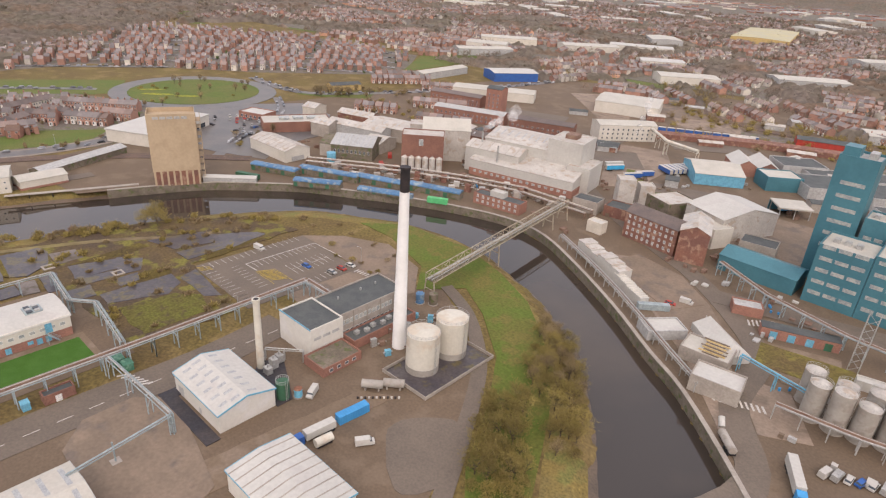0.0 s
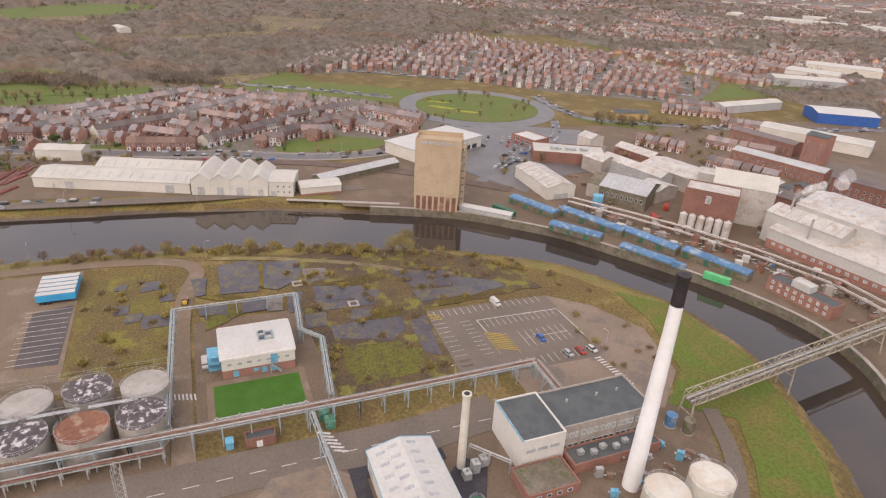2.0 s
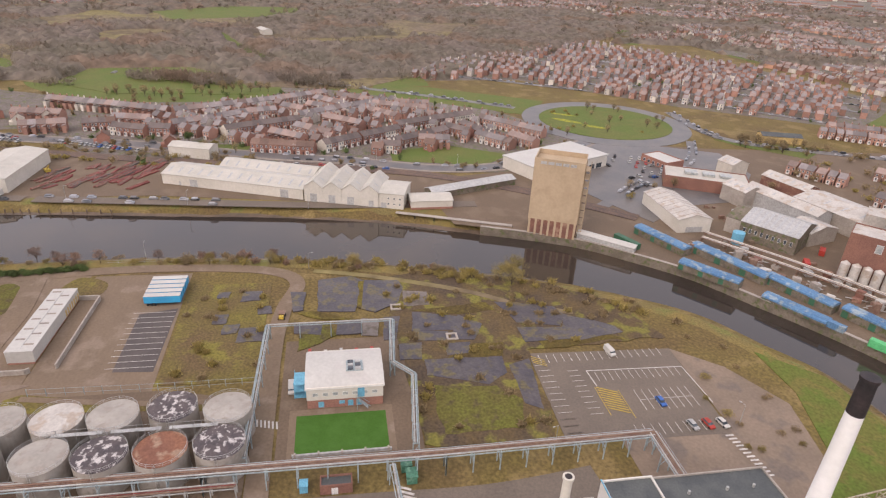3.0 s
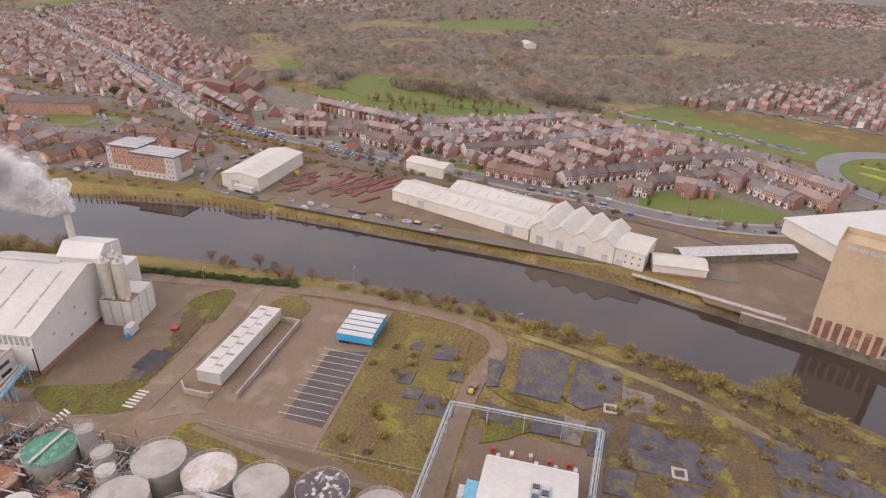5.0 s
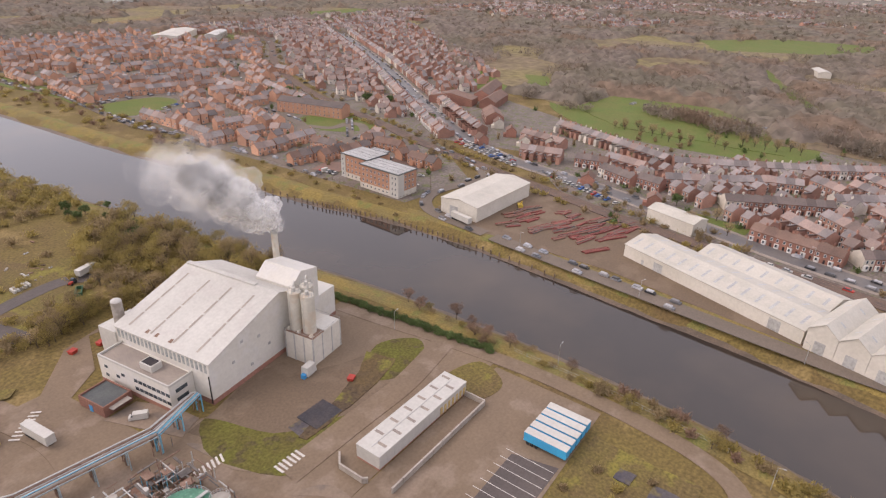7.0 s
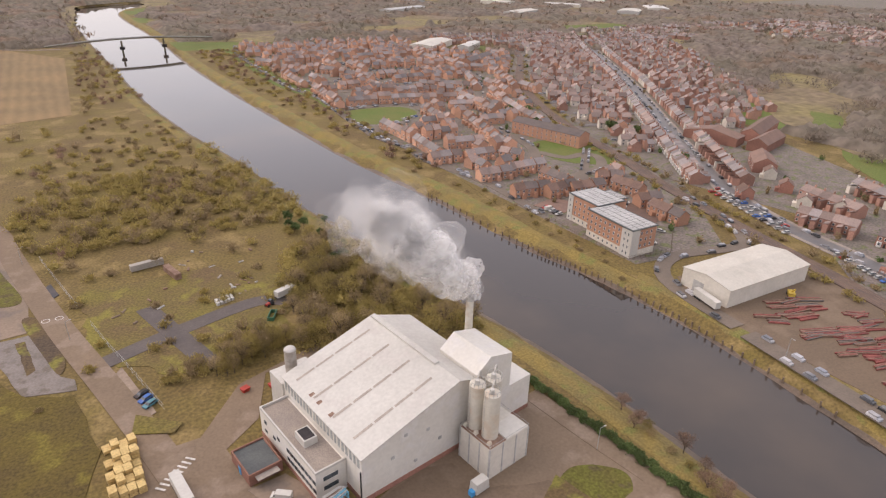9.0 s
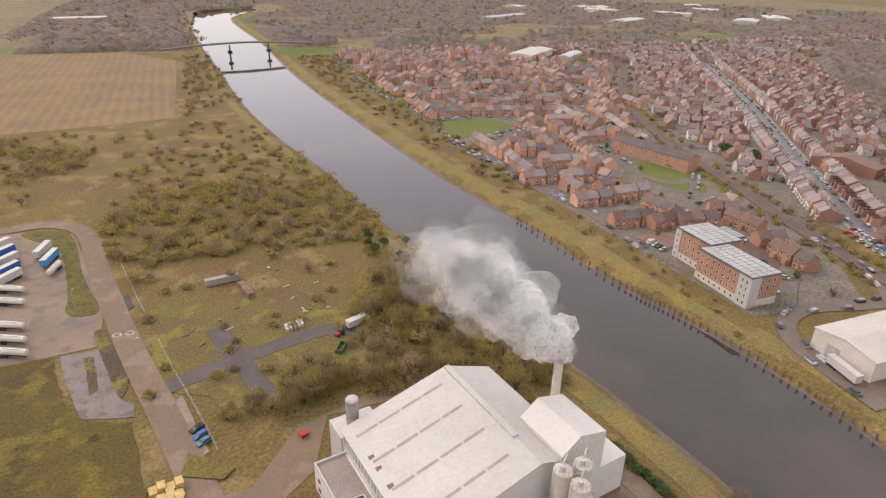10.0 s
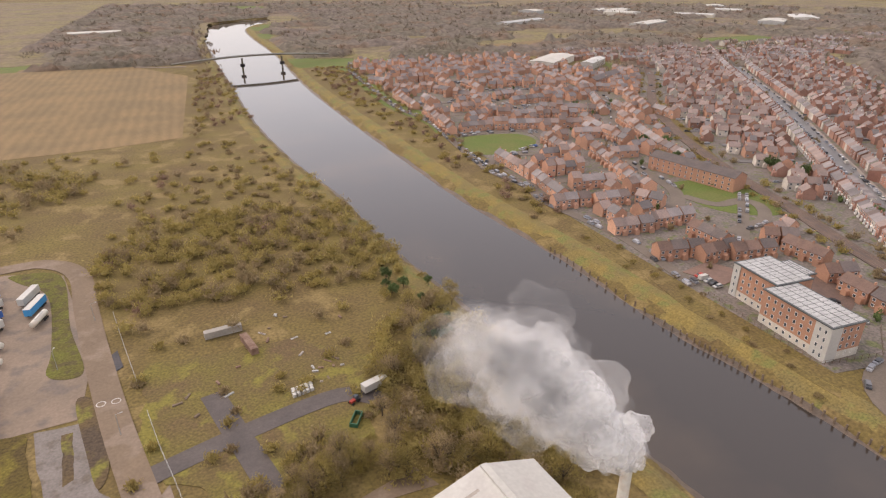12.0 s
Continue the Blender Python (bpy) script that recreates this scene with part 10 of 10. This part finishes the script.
def clumps(name, label, spots, hgt, rad, per, mat, twig, seed, core=0.0):
    """Many bare crowns as one mass: each an uneven cloud of thin slivers, thickest round its middle."""
    r = np.random.RandomState(seed)
    n = len(spots)
    d = r.normal(size=(n, per, 3))
    d /= np.linalg.norm(d, axis=2, keepdims=True)
    d *= r.uniform(0.35, 1.0, (n, per, 1)) * (1 + 0.35 * np.sin(7 * d[:, :, :1] + 5 * d[:, :, 1:2] + r.uniform(0, 6, (n, 1, 1))))
    p = np.stack([spots[:, None, 0] + d[:, :, 0] * rad[:, None], spots[:, None, 1] + d[:, :, 1] * rad[:, None], spots[:, None, 2] + hgt[:, None] * np.clip(0.5 + 0.46 * d[:, :, 2], 0.04, 2)], -1)
    u = (r.normal(size=(n, per, 3)) * 0.8 + np.array([0, 0, 0.8])) * (twig * 3.2)[:, None, None]
    w = r.normal(size=(n, per, 3)) * (twig * 0.75)[:, None, None]
    v = np.stack([p - w, p + w, p + u], 2).reshape(-1, 3)
    faces = np.arange(len(v)).reshape(-1, 3)
    if core:
        # the knotted inner growth that no light comes through
        k = len(BALL_V)
        q = BALL_V[None] * (core * (1 + 0.42 * r.normal(size=(n, k, 1)).clip(-1, 1)))
        q = np.stack([spots[:, None, 0] + q[:, :, 0] * rad[:, None], spots[:, None, 1] + q[:, :, 1] * rad[:, None], spots[:, None, 2] + hgt[:, None] * (0.38 + 0.5 * q[:, :, 2])], -1).reshape(-1, 3)
        faces = np.concatenate([faces, (len(v) + np.arange(n)[:, None, None] * k + BALL_F[None]).reshape(-1, 3)])
        v = np.concatenate([v, q])
    me = bpy.data.meshes.new(name)
    me.from_pydata(v.tolist(), [], faces.tolist())
    me.materials.append(mat)
    return tagged(new(name, me), label, "woods", kind="stuff")


def canopy(name, label, mat, want, near, far, cell, seed, tall):
    """The closed top of far woods or the turf of far clearings: one uneven sheet over every cell of that cover."""
    xs, ys = np.arange(max(-far - 90, -2800), min(far, 500), cell), np.arange(-far, far, cell)
    hold = {}
    for i, x in enumerate(xs):
        for j, y in enumerate(ys):
            if near < math.hypot(x + 90, y) <= far and zone(float(x), float(y)) == want:
                hold[i, j] = 1
    g, ids = G(), {}

    def corner(i, j):
        if (i, j) not in ids:
            x, y = float(xs[0] + (i - 0.5) * cell), float(ys[0] + (j - 0.5) * cell)
            edge = not all((i - a, j - b) in hold for a in (0, 1) for b in (0, 1))
            top = tall * (0.5 + 0.8 * noise.noise(Vector((x * 0.13, y * 0.13, seed))) + 0.35 * noise.noise(Vector((x * 0.03, y * 0.03, seed))))
            ids[i, j] = len(g.v)
            g.v.append((x + cell * 0.3 * noise.noise(Vector((x, y, 1.5))), y + cell * 0.3 * noise.noise(Vector((x, y, 4.5))), 0.06 if not tall else -0.3 if edge else max(1.0, top)))
        return ids[i, j]

    for i, j in hold:
        g.f.append((corner(i, j), corner(i + 1, j), corner(i + 1, j + 1), corner(i, j + 1)))
    ob = tagged(g.link(name, mat), label, "woods" if tall else "grass", kind="stuff" if tall else "structure")
    ob.data.polygons.foreach_set("use_smooth", [True] * len(ob.data.polygons))
    return ob


n = len(spots)
spots = np.concatenate([spots, np.full((n, 1), -0.2)], 1)
closer = dist < 1050
canopy("woodland_canopy", "closed brown tops of bare winter woods", WOODLAND, "w", 520, 1100, 5.5, 3.0, 10.5)
canopy("woodland_canopy", "closed brown tops of far winter woods", WOODLAND, "w", 1100, 2500, 11.0, 6.0, 11.0)
canopy("far_meadow", "green winter meadows between far woods", MEADOW, "g", 520, 2500, 24.0, 0.0, 0.0)
for sel, per, twig in ((closer, 40, np.full(n, 0.46)), (~closer, 24, 0.42 + dist / 2300)):
    k = int(sel.sum())
    clumps("woodland", "bare brown winter woodland beyond the town", spots[sel], wr.uniform(6, 11, k), wr.uniform(4.4, 7.4, k), per, WOODLAND, twig[sel], 9)
SIZE = {"willow": (5.2, 4.2), "birch": (6.0, 3.5), "alder": (4.6, 3.4), "bush": (2.8, 3.3), "bramble": (1.5, 2.8)}
for mat, keys, nm in ((TWIG_OLIVE, ("willow", "bush"), "olive willow scrub in winter"), (TWIG_BROWN, ("birch", "bramble"), "brown birch and bramble scrub"), (TWIG_RUST, ("alder",), "reddish alder scrub")):
    pick = [s for s in SCRUB_SPOTS if s[4] in keys]
    arr = np.array([s[:3] for s in pick])
    k = wr.uniform(0.7, 1.3, len(pick)) * np.array([s[3] for s in pick])
    clumps("scrub", nm + " over rough grass", arr, k * np.array([SIZE[s[4]][0] for s in pick]), k * np.array([SIZE[s[4]][1] for s in pick]), 150, mat, np.full(len(pick), 0.22), 11, 0.36)

# garden shrubs and small trees among the houses
gr = random.Random(17)
spots_by = {0: [], 1: []}
for poly_, n_shrubs in (([(-424, -95), (-412, 40), (-402, 160), (-470, 215), (-570, 165), (-640, 70), (-650, -60), (-600, -190), (-500, -170)], 260), ([(-392, -930), (-384, -600), (-378, -330), (-384, -175), (-430, -168), (-470, -235), (-500, -366), (-590, -516), (-700, -692), (-630, -930)], 330),
                        ([(-505, -160), (-600, -185), (-660, -330), (-1000, -800), (-850, -860), (-640, -590), (-530, -370)], 420), ([(-684, 102), (-698, 228), (-583, 349), (-500, 480), (-600, 600), (-789, 580), (-990, 430), (-790, 160)], 260)):
    xs, ys = [p[0] for p in poly_], [p[1] for p in poly_]
    while n_shrubs:
        x, y = gr.uniform(min(xs), max(xs)), gr.uniform(min(ys), max(ys))
        if inside(x, y, poly_) and not any(math.dist((x, y), q) < 6.5 for a in (-1, 0, 1) for b in (-1, 0, 1) for q in TAKEN.get((int(x // 8) + a, int(y // 8) + b), ())):
            spots_by[gr.random() < 0.6].append((x, y, -0.1))
        n_shrubs -= 1
for key, mat, lab in ((0, EVERGREEN, "dark green garden shrubs among houses"), (1, TWIG_BROWN, "bare brown garden trees among houses")):
    arr = np.array(spots_by[key])
    clumps("garden_shrubs", lab, arr, wr.uniform(2, 5.5, len(arr)), wr.uniform(1.2, 2.6, len(arr)), 70, mat, np.full(len(arr), 0.24), 5, 0.55)

# ---- steam ----
ball = bmesh.new()
bmesh.ops.create_icosphere(ball, subdivisions=4, radius=1.0)
PUFF_V, PUFF_F = np.array([tuple(q.co) for q in ball.verts]), np.array([[q.index for q in f.verts] for f in ball.faces])
ball.free()


def plume(name, label, x, y, z, path, puffs, r0, r1, seed, mat, lo=0.0, hi=1.0):
    """A drifting cloud: many soft lumpy billows along a path, each letting some light through, widening as they go."""
    r = np.random.RandomState(seed)
    path = np.array(path, float)
    s = lo + (hi - lo) * (np.arange(puffs) + r.uniform(0, 1, puffs)) / puffs
    q = s * (len(path) - 1.001)
    k = q.astype(int)
    c = path[k] + (path[k + 1] - path[k]) * (q - k)[:, None]
    wide = r0 + (r1 - r0) * s ** 0.6
    d = r.normal(size=(puffs, 3))
    d /= np.linalg.norm(d, axis=1, keepdims=True)
    mid = c + d * (wide * r.uniform(0, 0.8, puffs))[:, None]
    rad = wide * r.uniform(0.22, 0.5, puffs)
    turn = r.uniform(0, 6, (puffs, 1, 3))
    v = PUFF_V[None]
    knob = 1 + 0.16 * np.sin(3.1 * v[:, :, :1] + turn[:, :, :1]) * np.sin(3.7 * v[:, :, 1:2] + turn[:, :, 1:2]) + 0.09 * np.sin(7.3 * v[:, :, 2:] + turn[:, :, 2:]) * np.sin(6.1 * v[:, :, :1] + turn[:, :, 1:2]) + 0.045 * np.sin(14 * v[:, :, 1:2] + turn[:, :, :1]) * np.sin(13 * v[:, :, 2:] + turn[:, :, 2:])
    p = (mid[:, None] + v * knob * rad[:, None, None]).reshape(-1, 3) + np.array([x, y, z])
    faces = (np.arange(puffs)[:, None, None] * len(PUFF_V) + PUFF_F[None]).reshape(-1, 3)
    me = bpy.data.meshes.new(name)
    me.from_pydata(p.tolist(), [], faces.tolist())
    me.materials.append(mat)
    me.polygons.foreach_set("use_smooth", [True] * len(me.polygons))
    return tagged(new(name, me), label, "steam", kind="stuff")


DRIFT = [(0, 0, 0), (1.2, -0.5, 3.5), (4.5, -2, 7), (9, -4, 11), (14, -6.5, 16), (20, -9.5, 21), (27, -13, 27), (36, -18, 34)]
plume("steam", "dense white steam at the chimney mouth", -264.5, -139, 33.6, DRIFT, 110, 1.2, 14, 2, STEAM, 0.0, 0.55)
plume("steam", "white steam billowing away from the plant", -264.5, -139, 33.6, DRIFT, 130, 1.3, 14, 7, SOFT_STEAM, 0.12, 0.72)
plume("steam", "thin trailing veil of white steam over the plant", -264.5, -139, 33.6, DRIFT, 150, 2, 15, 5, THIN_STEAM, 0.35, 0.86)
plume("steam", "thin white steam over the factory roofs", -232, 292, 24, [(0, 0, 0), (3, 3, 4), (8, 8, 9), (14, 14, 13)], 16, 1.0, 7, 3, SOFT_STEAM)
plume("steam", "thin white steam beside the works tower", -188, 410, 12, [(0, 0, 0), (1, 1, 8), (2, 3, 18), (4, 6, 30)], 14, 1.2, 5, 4, SOFT_STEAM)

# ---- loose things: lorry park, scrub plots, parked cars ----
for i, (x, y, c, n) in enumerate(((-122, -327, WHITE, "white"), (-126, -317, BLUE, "blue"), (-103, -338, WHITE, "white"), (-106, -329, DEEP_BLUE, "dark blue"), (-109, -320, WHITE, "white"), (-111, -310, DEEP_BLUE, "dark blue"), (-113, -302, WHITE, "white"))):
    trailer(c, WHITE, n, x, y, 75 if x < -115 else 52)
for i, (x, y) in enumerate(((-129, -306), (-116, -292), (-118, -281), (-121, -262), (-123, -252), (-125, -243))):
    tk = thing("tank_trailer", "cream cylindrical tank trailer on the lorry park", "tanker", x, y, 0.05, 75 if x < -127 else 153, "tank trailers")
    G().tube((-5, 0, 2.1), (5, 0, 2.1), 1.15, 16).link("tank", TANK_CREAM, tk)
    for s in (-5, 5):
        G().tube((s, 0, 2.1), (s * 1.07, 0, 2.1), 1.1, 16, 0.5).link("end_cap", TANK_CREAM, tk)
    G().box(-4.6, 4.6, -0.5, 0.5, 0.7, 1.1).link("chassis", BLACK, tk)
    G().box(-3, 3, -0.4, 0.4, 3.2, 3.35).link("catwalk", STEEL, tk)
    for wx in (-4, -2.8, -1.6):
        for wy in (-1, 1):
            w = new("wheel", BIG_WHEEL)
            w.parent, w.location = tk, (wx, wy, 0.5)
trailer(WHITE, WHITE, "white", -235, -222, 20, 8.5, 3.6)
tr = thing("tractor", "small red farm tractor", "tractor", -227.5, -218, 0, 30)
G().box(-0.2, 1.6, -0.5, 0.5, 0.6, 1.3).link("bonnet", RED, tr)
G().box(-1.4, -0.1, -0.7, 0.7, 0.8, 2.3, 0.1).link("cab", GLASS, tr)
for wx, s in ((-1, 1.4), (1.2, 0.9)):
    for wy in (-0.8, 0.8):
        w = new("wheel", BIG_WHEEL)
        w.parent, w.location, w.scale = tr, (wx, wy, 0.5 * s), (s, s, s)
trough("open_skip", "long dark green open skip", "skip", -226, -209.5, 60, 6, 2.4, 1.5, GREEN)
for i in range(5):
    for j in range(3):
        b = thing("white_tote", "white plastic bulk tank in a cage", "tote", -216.5 + 1.4 * i, -231.5 + 1.35 * j + 0.35 * i, 0, 15, "bulk totes")
        G().box(-0.5, 0.5, -0.6, 0.6, 0.15, 1.15).link("bottle", WHITE, b)
        G().box(-0.55, 0.55, -0.65, 0.65, 0, 0.15).link("pallet", STEEL, b)
container(TANK_GREY, "rusty pale grey", -192.5, -273, 8, 13, 2.5, 2.7)
container(RUST, "rusty brown", -200.5, -261, 104, 12, 2.5, 2.6)
rng = random.Random(17)
for i in range(26):
    x, y = rng.choice(((-207, -272), (-222, -262), (-190, -240), (-214, -280), (-222, -238)))
    p = thing("scrap", rng.choice(("pale scrap sheet dumped in grass", "blue plastic drum lying in grass", "pile of broken timber in grass")), "scrap", x + rng.gauss(0, 6), y + rng.gauss(0, 5), 0, rng.uniform(0, 180), "scrap")
    m = rng.choice((GREY_CLAD, STEEL, WOOD, WOOD, RUST, CONCRETE))
    a = rng.uniform(0.4, 1.8)
    G().box(-a, a, -0.4, 0.4, 0, rng.uniform(0.15, 0.6), 0.05).link("slab", m, p)
    G().beam((-a, 0.3, 0.1), (a * 0.8, -0.5, 0.5), 0.12, 0.12).link("bar", WOOD, p)
for i in range(7):
    for j in range(4):
        for k in range(rng.randint(1, 3)):
            x, y = -173.8 + 2.3 * (j % 4) * 0.9 + 0.3 * i * 0, -165 + 3.1 * i
            if j == 3 and i % 2:
                continue
            b = thing("timber_pack", "pack of yellow sawn timber on bearers", "timber", x + 0.5 * i * 0, y, 1.15 * k, 8 + rng.uniform(-3, 3), "timber packs")
            G().box(-0.95, 0.95, -1.4, 1.4, 0.12, 1.1).link("pack", TIMBER, b)
            G().box(-0.95, 0.95, -1.06, -0.94, 0, 0.12).box(-0.95, 0.95, 0.94, 1.06, 0, 0.12).link("bearer", WOOD, b)
for y, c, n in ((-185, BLACK, "black"), (-182, DEEP_BLUE, "dark blue"), (-179, TEAL, "teal")):
    car(c, n, -179.5 - (y + 182) * 0.25, y, 30)
trailer(WHITE, WHITE, "white", -182, -139, 98, 11)
kerb = thing("striped_kerb", "yellow and black striped kerb on the verge", "kerb", -181, -170, 0, -40)
for i in range(10):
    G().box(-5 + i, -4.1 + i, -0.25, 0.25, 0, 0.5).link("kerb_block", YELLOW if i % 2 else BLACK, kerb)
patch("verge", [(-176, -176), (-187, -166), (-184, -163), (-174, -168)], 0.12, ROUGH, "worn yellow grass verge at the road corner", "grass")
COL = ((WHITE, "white"), (STEEL, "silver"), (BLACK, "black"), (DEEP_BLUE, "dark blue"), (RED, "red"), (GREY_CLAD, "grey"), (WHITE, "white"), (STEEL, "silver"))


def parked(x0, y0, x1, y1, n, across=True, gap=0.25):
    a = along(x0, y0, x1, y1)
    for i in range(n):
        if rng.random() < gap:
            continue
        s = (i + 0.5) / n
        c, w = rng.choice(COL)
        car(c, w, x0 + (x1 - x0) * s, y0 + (y1 - y0) * s, a + (90 if across else 0) + rng.uniform(-3, 3) + rng.choice((0, 180)), w == "white" and rng.random() < 0.15, z=0.15, wheels=False)


parked(-497, -222, -476, -160, 20)
parked(-490, -222, -470, -160, 12)
parked(-470, -140, -450, -85, 18)
parked(-386, -250, -386, -234, 6)
parked(-405, -243, -412, -236, 4)
parked(-411, -200, -426, -215, 6)
parked(-415, -222, -432, -232, 6)
parked(-418, -195, -400, -186, 5)
parked(-428, -40, -419, 30, 9, False, 0.4)
parked(-420, 40, -408, 75, 5, False, 0.3)
parked(-460, 60, -480, 84, 6, False, 0.3)
parked(-408, -452, -425, -458, 5)
parked(-392, -400, -397, -382, 4)
parked(-425, -380, -422, -355, 6)
parked(-460, -420, -452, -370, 9, False, 0.3)
for k in range(4):
    parked(-440 + 12 * k, 205 + 5 * k, -425 + 12 * k, 245 + 5 * k, 8, True, 0.5)
parked(-540, -268, -600, -345, 12, False, 0.3)
for i in range(14):
    x, y = rng.uniform(-420, -370), rng.uniform(205, 280)
    c, w = rng.choice(COL)
    car(c, w, x, y, rng.choice((20, 110)), z=0.3)
# lamp posts
for x, y in ((-213, 10), (-286, 22), (-282, -100), (-148, -300), (-162, -228), (-140, -270), (-300, -45), (-176, 92), (-178, 150), (-430, 60), (-440, 10), (-455, -60), (-418, 110), (-352, 20), (-360, -40), (-370, -100)):
    lp = thing("street_lamp", "slim grey street lamp on a tall pole", "street lamp", x, y, 0, rng.uniform(0, 360), "street lamps")
    G().tube((0, 0, 0), (0, 0, 7.5), 0.12, 8, 0.07).link("pole", STEEL, lp)
    G().tube((0, 0, 7.4), (1.4, 0, 7.7), 0.06, 6).link("arm", STEEL, lp)
    G().box(1.2, 1.9, -0.15, 0.15, 7.6, 7.75).link("head", STEEL, lp)
